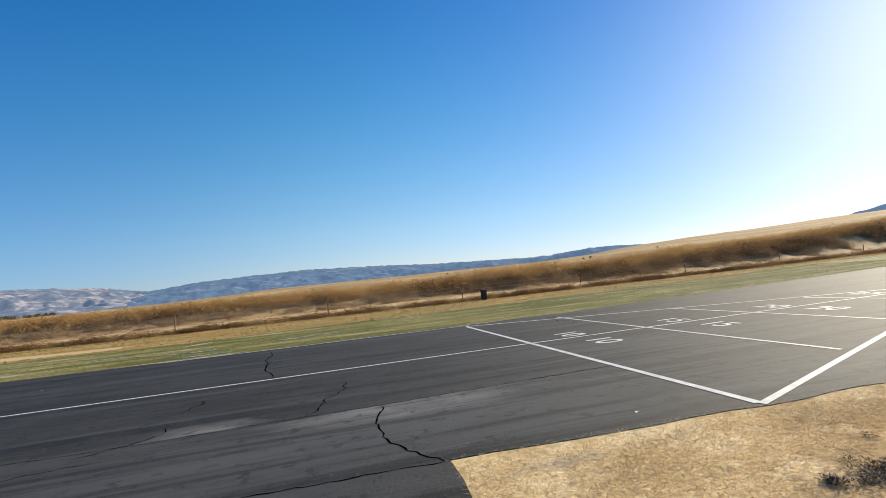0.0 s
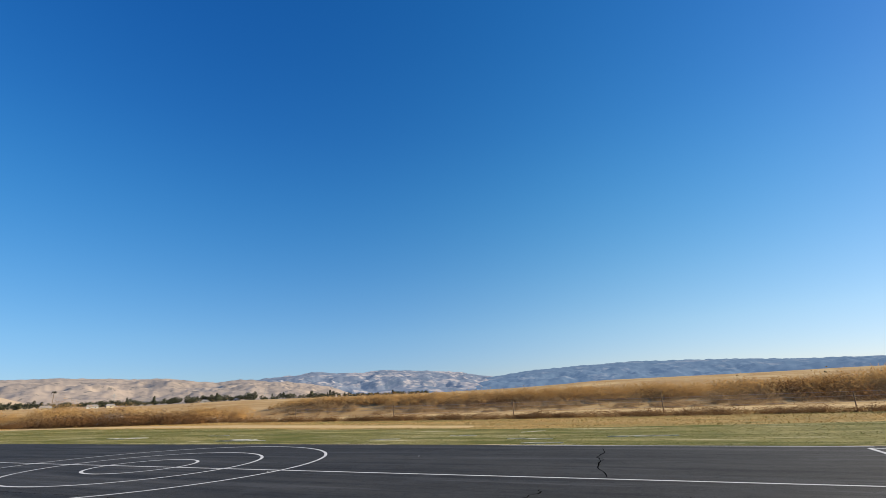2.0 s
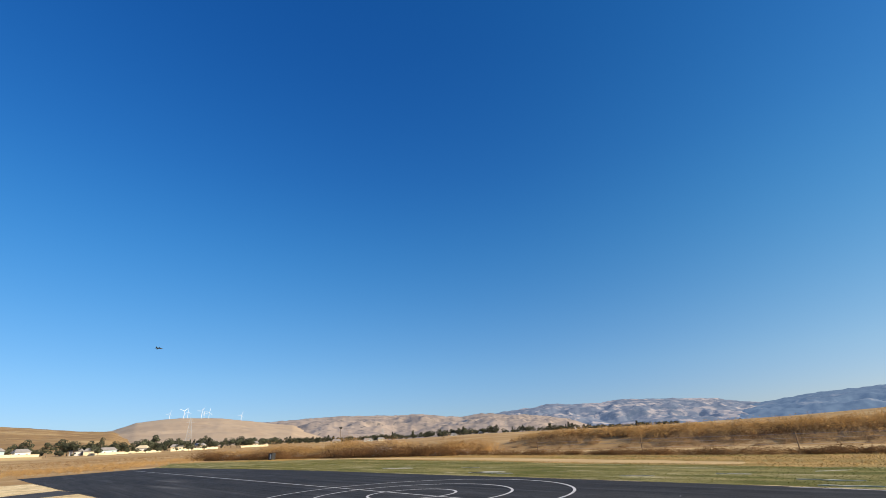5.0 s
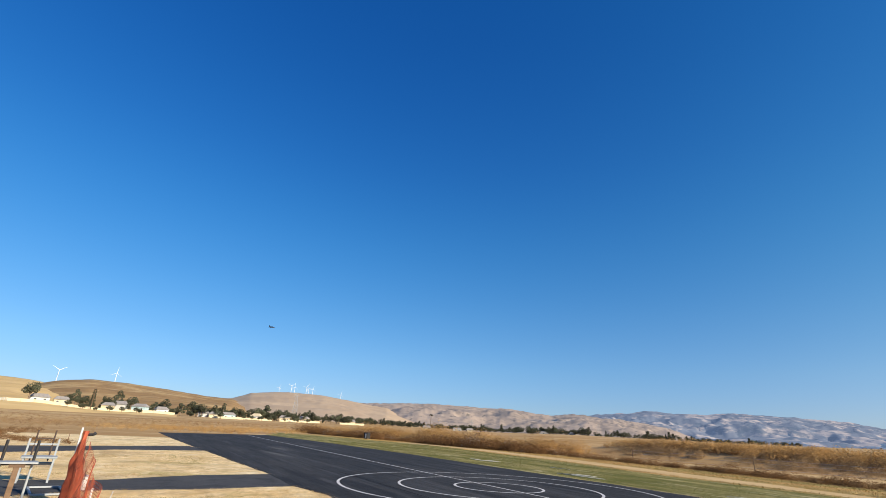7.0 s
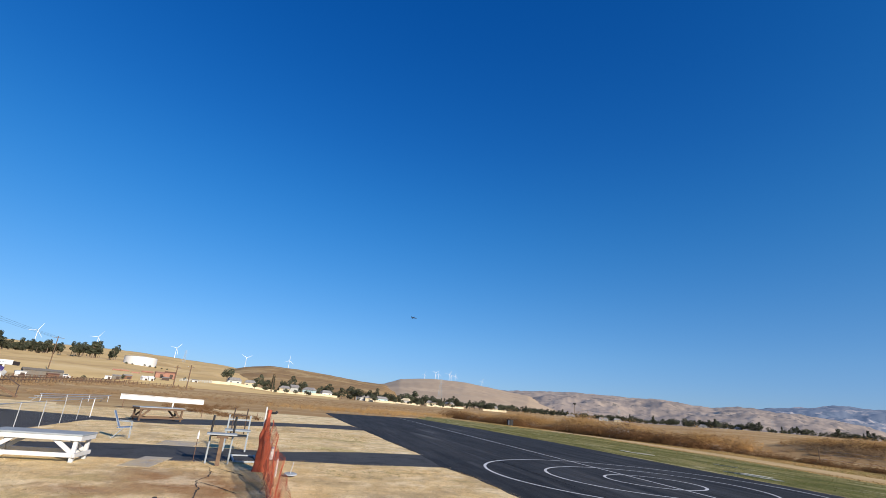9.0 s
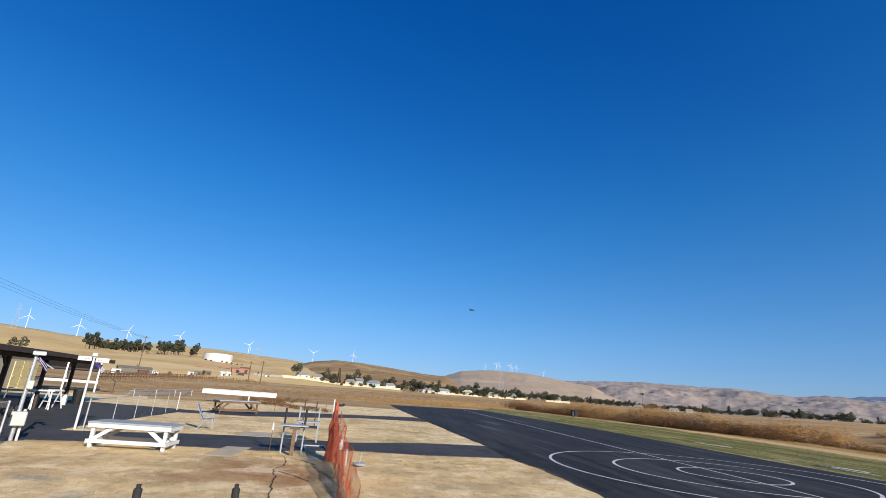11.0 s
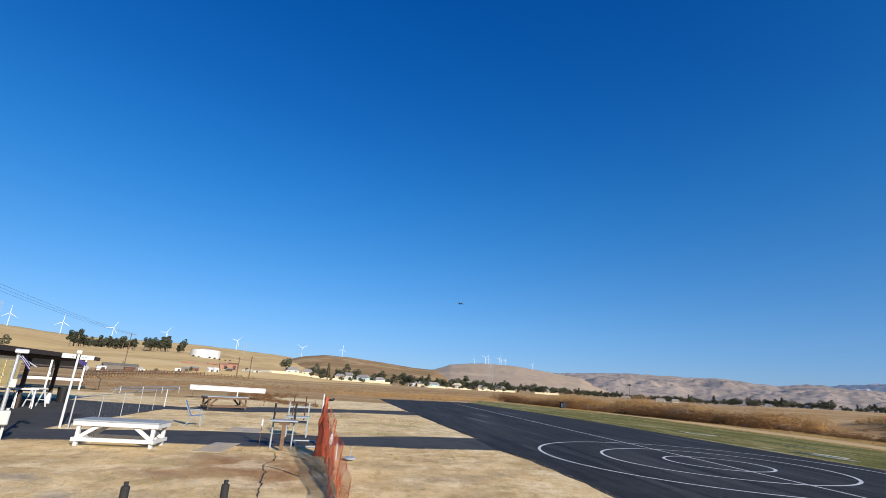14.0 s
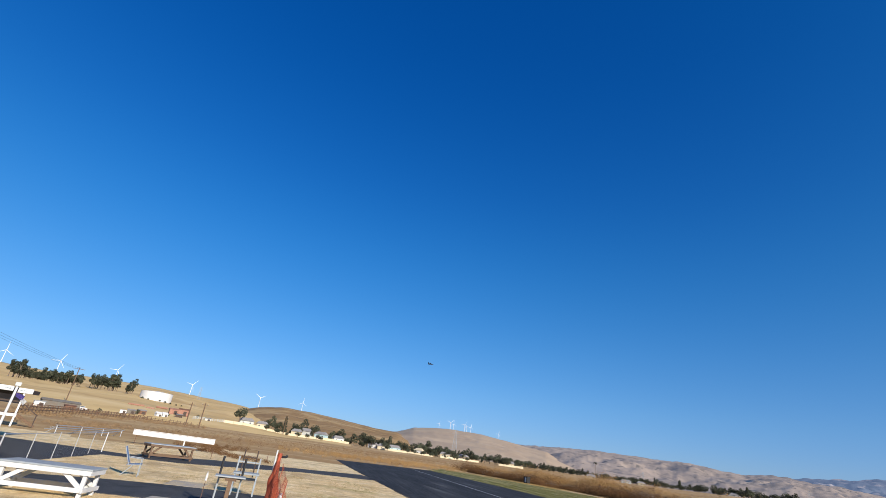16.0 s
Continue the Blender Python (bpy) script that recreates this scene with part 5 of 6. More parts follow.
bmesh.ops.solidify(bm, geom=bm.faces[:], thickness=0.006)
part("pennant", bm, M_WHITE, sp, "limp white pennant")

# ---------------------------------------------------------------- meter post with boxes
mp = thing("meter_post", pose(-14.9, -9.83, 0, 0, 0, 125), "grey steel post with a pale electrical box and a lamp", "post")
part("post", rodded((0, 0, 0), (0, 0, 2.28), 0.05, 0.045, 12), M_STEEL, mp)
part("strut", boxed((0.06, 0.06, 0.8), (0.12, 0.02, 0.4)), M_GREYPLASTIC, mp)
elb = part("electrical_box", boxed((0.34, 0.20, 0.36), (0.02, -0.12, 0.57), bevel=0.015), M_GREYPLASTIC, mp, "pale grey weatherproof box")
part("box_door", boxed((0.30, 0.012, 0.32), (0.02, -0.225, 0.57), bevel=0.004), M_GREYPLASTIC, elb)
part("small_box", boxed((0.14, 0.10, 0.22), (0.06, -0.08, 1.45), bevel=0.008), M_GREYPLASTIC, mp)
lamp = part("lamp_head", boxed((0.30, 0.18, 0.09), (0.05, -0.10, 2.30), (10, 0, 0), 0.015), M_WHITE, mp)
part("bracket", rodded((0.0, 0, 2.18), (0.46, 0.02, 1.90), 0.02), M_GREYMETAL, mp)
bm = bmesh.new()
grid = [[bm.verts.new((0.05 + 0.24 * u + 0.04 * v, -0.06 + 0.03 * math.sin(u * 7 + v * 3), 2.24 - 0.24 * u - (0.16 + 0.06 * u) * v)) for v in (0, 0.33, 0.66, 1)] for u in [i / 8 for i in range(9)]]
for p, q in zip(grid, grid[1:]):
    for i in range(3):
        bm.faces.new((p[i], q[i], q[i + 1], p[i + 1]))
bmesh.ops.solidify(bm, geom=bm.faces[:], thickness=0.004)
flag = part("flag", bm, M_FLAG, mp, "limp purple flag with pale stripes", smooth=True)
for v in (0.3, 0.7):
    bm = bmesh.new()
    line = [Vector((0.07 + 0.22 * u + 0.04 * v, -0.072 + 0.03 * math.sin(u * 7 + v * 3), 2.225 - 0.23 * u - (0.16 + 0.06 * u) * v)) for u in [i / 8 for i in range(9)]]
    for a, b in zip(line, line[1:]):
        bar(bm, a, b, 0.006, 0.014)
    part("stripe", bm, M_GREYPLASTIC, flag)
cab = thing("switch_cabinet", pose(-13.7, -10.0, 0, 0, 0, 127), "grey switch cabinet on two steel posts", "cabinet")
for x in (-0.22, 0.22):
    part("post", rodded((x, 0.04, 0), (x, 0.04, 1.15), 0.03), M_STEEL, cab)
body = part("body", boxed((0.62, 0.16, 0.40), (0, -0.07, 0.93), bevel=0.012), M_GREYMETAL, cab)
part("door", boxed((0.56, 0.012, 0.34), (0, -0.156, 0.93), bevel=0.004), M_GREYPLASTIC, body)

# ---------------------------------------------------------------- pit shelter
SH = pose(-29.23, -17.22, 0, 0, 0, 14.5)          # local x runs along the front posts towards the camera's side
sh = thing("shelter", SH, "open dark timber shelter with a flat roof over the pit area", "shelter")
for i in range(6):
    for y in (0.0, -5.2):
        part("post", boxed((0.15, 0.15, 2.36), (3.95 * i, y, 1.18), bevel=0.006), M_DARKWOOD, sh)
        part("post_foot", boxed((0.20, 0.20, 0.55 if y == 0 else 0.2), (3.95 * i, y, 0.275 if y == 0 else 0.1), bevel=0.006), M_WHITE if i == 0 else M_DARKWOOD, sh)
part("beam", boxed((25.2, 0.14, 0.24), (9.4, 0.0, 2.36)), M_DARKWOOD, sh)
part("beam", boxed((25.2, 0.14, 0.24), (9.4, -5.2, 2.55)), M_DARKWOOD, sh)
for i in range(18):
    part("rafter", barred((-2.6 + 1.42 * i, 0.75, 2.44), (-2.6 + 1.42 * i, -5.9, 2.70), 0.05, 0.14), M_DARKWOOD, sh)
roof = part("roof", bar(bmesh.new(), (9.4, 0.95, 2.53), (9.4, -6.1, 2.80), 26.4, 0.05), M_ROOFGREY, sh, "thin dark corrugated roof")
part("fascia", boxed((26.5, 0.035, 0.20), (9.4, 0.97, 2.49), bevel=0.004), M_DARKWOOD, roof)
part("fascia_end", barred((-3.84, 0.95, 2.47), (-3.84, -6.1, 2.74), 0.035, 0.18), M_DARKWOOD, roof)
for x, z in ((0.0, 0.0), (3.95, 0.0), (7.9, 0.0), (11.85, 0.0)):
    part("knee_brace", barred((x + 0.08, 0, 1.85), (x + 0.55, 0, 2.30), 0.06, 0.10), M_DARKWOOD, sh)
part("side_rail", boxed((0.05, 5.0, 0.10), (0, -2.6, 0.62)), M_WHITE, sh)


def in_shelter(x, y, z=0.009, turn=0):
    return SH @ pose(x, y, z, 0, 0, turn)


store = thing("storage_building", in_shelter(-10.6, -8.3), "cream storage building with pale yellow doors behind the shelter", "building")
part("wall", boxed((9.6, 3.0, 2.5), (0, 0, 1.25), bevel=0.01), M_CREAM, store)
part("roof", boxed((9.9, 3.3, 0.12), (0, 0, 2.56)), M_ROOFGREY, store)
for x in (-4.1, -2.7, -1.3):
    d = part("door", boxed((1.3, 0.06, 2.1), (x, 1.52, 1.06), bevel=0.006), M_YELLOW, store, "pale yellow door")
    part("door_handle", boxed((0.04, 0.06, 0.14), (x + 0.5, 1.57, 1.05)), M_STEEL, d)
    for z in (0.5, 1.1, 1.7):
        part("door_rib", boxed((1.2, 0.02, 0.05), (x, 1.558, z)), M_YELLOW, d)


def trestle(m, label, mat=M_WHITE):
    t = thing("folding_trestle", m, label, "trestle", "white trestles under the shelter")
    for y in (-0.32, 0.32):
        part("leg", barred((-0.28, y, 0.0), (0.0, y, 0.82), 0.05, 0.035), mat, t)
        part("leg", barred((0.28, y, 0.0), (0.0, y, 0.82), 0.05, 0.035), mat, t)
    part("top_bar", boxed((0.07, 0.86, 0.07), (0, 0, 0.84), bevel=0.006), mat, t)
    part("spreader", boxed((0.36, 0.03, 0.04), (0, 0.32, 0.32)), mat, t)
    part("spreader", boxed((0.36, 0.03, 0.04), (0, -0.32, 0.32)), mat, t)
    return t


tr = trestle(in_shelter(2.9, 0.35, turn=60), "white folding trestle on the asphalt")
copy_thing(tr, in_shelter(4.2, 0.3, turn=25))


def folding_table(m, label, mat):
    t = thing("folding_table", m, label, "table", "tables under the shelter")
    part("tabletop", boxed((1.8, 0.75, 0.05), (0, 0, 0.74), bevel=0.01), mat, t)
    for s in (-1, 1):
        part("leg_frame", rod(rodded((s * 0.7, -0.3, 0), (s * 0.45, 0.3, 0.72), 0.016), (s * 0.7, 0.3, 0), (s * 0.45, -0.3, 0.72), 0.016), M_BLACK, t)
    return t


ft = folding_table(in_shelter(-1.9, -2.0, turn=8), "blue-grey folding table with crossed black legs", M_BLUE)
copy_thing(ft, in_shelter(1.3, -3.2, turn=-4))
copy_thing(ft, in_shelter(12.4, -1.3, turn=3))
mower = thing("equipment_cart", in_shelter(8.3, 0.5, turn=10), "low dark wheeled equipment cart in the shade", "cart")
part("body", boxed((1.2, 0.6, 0.35), (0, 0, 0.45), bevel=0.05), M_BLACK, mower)
part("handle", rod(rodded((-0.6, -0.22, 0.5), (-1.1, -0.22, 1.0), 0.018), (-1.1, -0.22, 1.0), (-1.1, 0.22, 1.0), 0.018), M_STEEL, mower)
for x in (-0.4, 0.4):
    for y in (-0.33, 0.33):
        w = part("wheel", rodded((x, y - 0.05, 0.2), (x, y + 0.05, 0.2), 0.2, None, 18), M_RUBBER, mower)
        part("rim", rodded((x, y - 0.056, 0.2), (x, y + 0.056, 0.2), 0.1, None, 12), M_WHITE, w)


def wheelie_bin(m, label, mat, h=0.95):
    t = thing("waste_bin", m, label, "bin")
    bm = bmesh.new()
    bmesh.ops.create_cone(bm, cap_ends=True, segments=20, radius1=0.23, radius2=0.29, depth=h * 0.92, matrix=pose(0, 0, h * 0.46))
    part("body", bm, mat, t)
    bm = bmesh.new()
    bmesh.ops.create_cone(bm, cap_ends=True, segments=20, radius1=0.31, radius2=0.28, depth=h * 0.08, matrix=pose(0, 0, h * 0.955))
    part("rim", bm, mat, t)
    return t


wheelie_bin(pose(-30.6, -17.35, 0.009), "black plastic waste bin beside the shelter post", M_BIN, 0.8)
field_bin = thing("waste_bin", pose(12.6, 39.6, 0, 0, 0, 18) @ Matrix.Diagonal((0.8, 0.8, 0.95, 1)), "dark square waste barrel standing before the brush", "bin")
bm = bmesh.new()
bmesh.ops.create_cone(bm, cap_ends=True, segments=4, radius1=0.30, radius2=0.36, depth=0.86, matrix=pose(0, 0, 0.43, 0, 0, 45))
bmesh.ops.bevel(bm, geom=[e for e in bm.edges], offset=0.03, segments=2, affect="EDGES")
part("body", bm, M_BIN, field_bin)
part("lid", boxed((0.56, 0.56, 0.07), (0, 0, 0.88), (3, 0, 0), 0.02), M_BIN, field_bin)

# ---------------------------------------------------------------- raised stand with stairs
st = thing("viewing_stand", pose(-47.6, -28.3, 0, 0, 0, 118), "raised timber viewing stand with white beams and brown steps", "stand")
part("deck", boxed((4.4, 3.2, 0.10), (0.0, 0, 0.95)), M_WOOD, st)
for y in (-1.6, 1.6):
    part("beam", boxed((4.6, 0.08, 0.22), (0.0, y, 0.86)), M_WHITE, st)
    for x in (-2.5, -0.15, 2.2):
        part("post", boxed((0.13, 0.13, 2.75), (x, y, 1.375)), M_WHITE, st)
    part("handrail", boxed((4.4, 0.06, 0.10), (0.0, y, 1.9)), M_DARKWOOD, st)
    part("top_plate", boxed((4.4, 0.08, 0.14), (0.0, y, 2.70)), M_DARKWOOD, st)
part("back_panel", boxed((4.2, 0.04, 0.85), (0.0, 1.5, 2.15)), M_ROOFGREY, st, "grey wind panel")
part("roof", boxed((5.0, 3.8, 0.08), (0.0, 0, 2.82)), M_ROOFGREY, st)
for i in range(5):
    part("step", boxed((0.28, 1.1, 0.05), (2.45 + 0.27 * i, 0.9, 0.83 - 0.19 * i)), M_WOOD, st)
for y in (0.38, 1.42):
    part("stringer", barred((2.3, y, 0.86), (3.75, y, 0.06), 0.05, 0.2), M_WOOD, st)
    part("stair_rail", barred((2.3, y, 1.85), (3.7, y, 0.95), 0.05, 0.08), M_DARKWOOD, st)
    part("stair_post", boxed((0.07, 0.07, 0.95), (3.62, y, 0.475)), M_DARKWOOD, st)


# ---------------------------------------------------------------- starting stands
def starting_stand(m, label, top_mat, leg_mat, fork_mat, h=0.84):
    t = thing("starting_stand", m, label, "stand", "model starting stands")
    part("tabletop", boxed((0.80, 0.50, 0.04), (0, 0, h - 0.02), bevel=0.006), top_mat, t)
    part("pedestal", boxed((0.11, 0.11, h - 0.04), (-0.02, 0.16, (h - 0.04) / 2), bevel=0.006), leg_mat, t)
    part("pedestal_brace", boxed((0.30, 0.10, 0.08), (-0.02, 0.16, h - 0.08)), leg_mat, t)
    for s in (-1, 1):
        part("rear_leg", rodded((s * 0.30, -0.26, 0.0), (s * 0.30, -0.26, h), 0.026), fork_mat, t)
        f = part("fork", rodded((s * 0.30, -0.26, h - 0.02), (s * 0.30, -0.26, 1.28), 0.032), M_BLACK, t, "black foam-padded upright")
        part("foam_cap", rodded((s * 0.30, -0.26, 1.26), (s * 0.30, -0.26, 1.30), 0.036, 0.03), M_BLACK, f)
    part("cross_bar", boxed((0.6, 0.03, 0.05), (0, -0.26, h - 0.08)), M_DARKWOOD, t)
    return t


starting_stand(pose(-15.69, -2.64, 0, 0, 0, -80), "grey-topped wooden starting stand with black padded uprights", M_GREYMETAL, M_WOOD, M_GREYMETAL)
s2 = thing("starting_stand", pose(-19.54, -2.8, 0.009, 0, 0, -82), "pale blue-grey metal starting frame with a low shelf", "stand", "model starting stands")
for sx in (-1, 1):
    for sy in (-1, 1):
        part("leg", boxed((0.05, 0.05, 1.18 if sy < 0 else 0.7), (sx * 0.36, sy * 0.3, 0.59 if sy < 0 else 0.35)), M_GREYTOP, s2)
    part("upright", rodded((sx * 0.22, -0.3, 0.55), (sx * 0.22, -0.3, 1.42), 0.022), M_DARKWOOD, s2)
part("shelf", boxed((0.86, 0.70, 0.05), (0, 0, 0.68), bevel=0.006), M_GREYTOP, s2)
part("lower_shelf", boxed((0.78, 0.64, 0.04), (0, 0, 0.50)), M_BLACK, s2)
part("cross_bar", boxed((0.78, 0.04, 0.05), (0, -0.3, 1.02)), M_GREYTOP, s2)
part("fork_bar", boxed((0.48, 0.04, 0.04), (0, -0.3, 1.18)), M_DARKWOOD, s2)
gf = thing("ground_frame", pose(-17.26, -2.12, 0.009, 0, 0, 12), "flat pale steel frame lying on the walkway", "frame")
for a, b in (((-0.8, -0.35, 0.03), (0.8, -0.35, 0.03)), ((-0.8, 0.35, 0.03), (0.8, 0.35, 0.03)), ((-0.8, -0.35, 0.03), (-0.8, 0.35, 0.03)), ((0.8, -0.35, 0.03), (0.8, 0.35, 0.03))):
    part("rail", barred(a, b, 0.05, 0.04), M_GREYMETAL, gf)
part("end_board", boxed((0.05, 0.5, 0.34), (-0.1, 0.62, 0.17), (0, 14, 0)), M_WHITE, gf, "white board standing on edge")
sh2 = thing("small_bottle", pose(-16.22, -3.37, 0, 0, 0, 0), "white fuel bottle on a short peg by the stand", "bottle")
part("peg", rodded((0, 0, 0), (0, 0, 0.62), 0.008), M_RUST, sh2)
part("bottle", rod(rodded((0, 0, 0.6), (0, 0, 0.78), 0.03, None, 12), (0, 0, 0.78), (0, 0, 0.83), 0.012, None, 8), M_WHITE, sh2)

# ---------------------------------------------------------------- orange safety net on its post
net = thing("safety_net", pose(-14.98, -1.39, 0), "sagging orange safety netting bunched on a white post", "net")
part("post", rodded((0, -0.10, 0), (0, -0.10, 1.66), 0.022, None, 10), M_WHITE, net)
part("hook", rod(rodded((0, 0.0, 1.50), (0.02, 0.16, 1.51), 0.03), (0.02, 0.16, 1.51), (0.0, 0.19, 1.55), 0.035), M_BLACK, net, "black bracket")
bm = bmesh.new()
cols, rows_n = 22, 34
grid = []
for i in range(rows_n + 1):
    z = 0.01 + 1.58 * i / rows_n
    ringv = []
    for j in range(cols):
        a = math.tau * j / cols
        fold = 1 + 0.16 * math.sin(a * 5 + z * 2) + 0.35 * noise.noise(Vector((math.cos(a) * 1.5, math.sin(a) * 1.5, z * 3.2)))
        rad = 0.6 * (0.30 - 0.15 * z + 0.05 * noise.noise(Vector((z * 4, 2, 1)))) * fold
        ringv.append(bm.verts.new((0.05 + rad * math.cos(a), 0.0 + rad * 1.1 * math.sin(a) + 0.02 * math.sin(z * 4), z)))
    grid.append(ringv)
for i in range(rows_n):
    for j in range(cols):
        bm.faces.new((grid[i][j], grid[i][(j + 1) % cols], grid[i + 1][(j + 1) % cols], grid[i + 1][j]))
part("bunched_net", bm, M_ORANGE, net, "crumpled orange plastic mesh", smooth=True)
bm = bmesh.new()
steps, ups = 84, 16
NET_AT = Vector((-14.98, -1.39, 0))


def net_fold(u, v):
    r = 15.0 - 6.6 * u
    foot = Vector((*at_azimuth(95.55 - 2.2 * u, r), 0.01))
    head = Vector((*at_azimuth(95.25 - 1.7 * u, r), 0.05 + 1.40 * (1 - u) ** 1.1 + 0.30 * u))
    p = foot.lerp(head, v) - NET_AT
    q = Vector((u * 9, v * 3, 2.5))
    return p + Vector((0.06 * noise.noise(q + Vector((5, 0, 0))), 0.10 * noise.noise(q) + 0.05 * noise.noise(q * 2.3), 0.05 * v * noise.noise(q * 1.6)))


def net_point(u, v):
    r = 15.0 - 6.6 * u
    foot = Vector((*at_azimuth(95.1 - 2.6 * u, r), 0.01))
    head = Vector((*at_azimuth(94.8 - 3.3 * u ** 1.3, r), 0.05 + 1.3 * (1 - u) ** 1.2 + 0.38 * u))
    p = foot.lerp(head, v) - NET_AT
    sway = 0.02 * math.sin(u * 21 + v * 3) + 0.05 * noise.noise(Vector((u * 10, v * 2.5, 7)))
    return p + Vector((0.02 * math.sin(v * 9), sway * (0.4 + v), 0.03 * math.sin(u * 26) * v))


def strand(pts, w):
    prev = None
    for i, p in enumerate(pts):
        q = pts[min(i + 1, len(pts) - 1)] - pts[max(i - 1, 0)]
        s = q.cross(Vector((0.4, 0.9, 0.1))).normalized() * w
        cur = (bm.verts.new(p - s), bm.verts.new(p + s))
        if prev:
            bm.faces.new((prev[0], prev[1], cur[1], cur[0]))
        prev = cur


for j in range(ups + 1):
    strand([net_point(i / steps, j / ups) for i in range(steps + 1)], 0.006)
for i in range(0, steps + 1):
    strand([net_point(i / steps, j / 9) for j in range(10)], 0.0065)
part("loose_net", bm, M_ORANGE, net, "open orange mesh sagging to the ground")
bm = bmesh.new()
cols_n, rows_m = 60, 14
grid = [[bm.verts.new(net_fold(i / cols_n, j / rows_m)) for j in range(rows_m + 1)] for i in range(cols_n + 1)]
for i in range(cols_n):
    for j in range(rows_m):
        bm.faces.new((grid[i][j], grid[i + 1][j], grid[i + 1][j + 1], grid[i][j + 1]))
bmesh.ops.solidify(bm, geom=bm.faces[:], thickness=0.012)
part("folded_net", bm, M_NETFOLD, net, "densely folded orange mesh", smooth=True)
disc = thing("stake_plate", pose(-14.24, -0.66, 0), "white stake with a grey round plate beside the net", "stake")
part("stake", rodded((0, -0.25, 0), (0, -0.25, 0.42), 0.025), M_WHITE, disc)
part("plate", rodded((0.02, 0.12, 0.07), (0.022, 0.12, 0.095), 0.17, 0.155, 24), M_GREYMETAL, disc)
part("pin", rodded((0.02, 0.1, 0.0), (0.0, 0.16, 0.36), 0.01), M_STEEL, disc)
disc2 = thing("stake_plate", pose(-20.87, -1.73, 0.0), "small grey plate on a peg beside the walkway", "stake")
part("plate", rodded((0, 0, 0.05), (0, 0, 0.08), 0.24, 0.22, 20), M_GREYMETAL, disc2)
part("pin", rodded((0, 0.02, 0), (0.02, 0.05, 0.32), 0.01), M_STEEL, disc2)

# ---------------------------------------------------------------- black pilot-station posts
post = thing("barrier_post", pose(-5.71, -2.42, 0), "black capped barrier post standing in dry grass", "post", "black barrier posts")
part("tube", rodded((0, 0, -0.02), (0, 0, 0.85), 0.042, 0.041, 16), M_RUBBER, post)
part("collar", rodded((0, 0, 0.845), (0, 0, 0.865), 0.044, 0.036, 16), M_RUBBER, post)
part("cap", rod(rodded((0, 0, 0.86), (0, 0, 0.89), 0.022, None, 12), (0, 0, 0.89), (0, 0, 0.905), 0.026, 0.022, 12), M_RUBBER, post, "dull black stub on top")
for k, z in enumerate((0.12, 0.36, 0.60)):
    part("wrap", rodded((0, 0, z), (0, 0, z + 0.035), 0.0445, 0.044, 16), M_BLACK, post, "band of black tape")
copy_thing(post, pose(-6.01, -1.53, 0, 0, 0, 40))

# ---------------------------------------------------------------- slabs, hose, pegs
slab = link_mesh("concrete_slab", boxed((2.1, 0.75, 0.06), (0, 0, 0), bevel=0.01), M_CONCRETE)
slab.matrix_world = pose(-15.63, -4.39, -0.018, 0, 0, 0)
tagged(slab, "pale concrete slab set flush in the dry grass", "slab", "concrete slabs")
slab2 = link_mesh("concrete_slab", boxed((1.7, 1.25, 0.06), (0, 0, 0), bevel=0.01), M_CONCRETE)
slab2.matrix_world = pose(-20.88, -4.96, -0.018, 0, 0, 4)
tagged(slab2, "pale concrete slab beside the walkway", "slab", "concrete slabs")
for pts, w in (([(-15.3, -2.75), (-14.4, -2.5), (-13.6, -2.42), (-12.8, -2.5), (-11.9, -2.25), (-11, -2.12), (-9.5, -1.85)], 0.018), ([(-12.8, -2.5), (-12.3, -1.95), (-11.6, -1.45)], 0.018),
               ([(-15.2, -2.6), (-14.6, -2.1), (-13.9, -1.6)], 0.02)):
    crack(pts, w, M_ASH, "soil_crack", "dark dry crack in the earth", 0.03, 0.012, 0.15)
for x, y in ((-39, -8.2), (-42, -6.5), (-45.5, -5.2)):
    pg = link_mesh("fence_peg", rodded((0, 0, -0.02), (0, 0, 0.55), 0.02), M_RUST)
    pg.location = (x, y, 0)
    tagged(pg, "thin rusty steel peg in the field", "peg", "rusty pegs")

# wire fence along the dirt track
wf = thing("wire_fence", pose(0, 44.6, 0), "old wire fence with thin weathered posts by the track", "fence")
xs = [-38 + 12.5 * i for i in range(10)]
for x in xs:
    part("post", rodded((x, 0.3 * math.sin(x), -0.1), (x + rng.uniform(-0.05, 0.05), 0.3 * math.sin(x), rng.uniform(1.15, 1.4)), 0.04, None, 6), M_WOOD, wf)
for z in (0.5, 0.9, 1.2):
    bm = bmesh.new()
    for a, b in zip(xs, xs[1:]):
        rod(bm, (a, 0.3 * math.sin(a), z), (b, 0.3 * math.sin(b), z), 0.006, None, 4)
    part("wire", bm, M_STEEL, wf)
cb = thing("box_marker", pose(-94.0, 36.2, 0, 0, 0, 20), "small dark box with a pale panel by the brush", "box")
part("body", boxed((1.0, 0.8, 1.15), (0, 0, 0.575), bevel=0.02), M_BIN, cb)
part("panel", boxed((0.36, 0.03, 0.8), (0.1, -0.42, 0.55)), M_WHITE, cb)

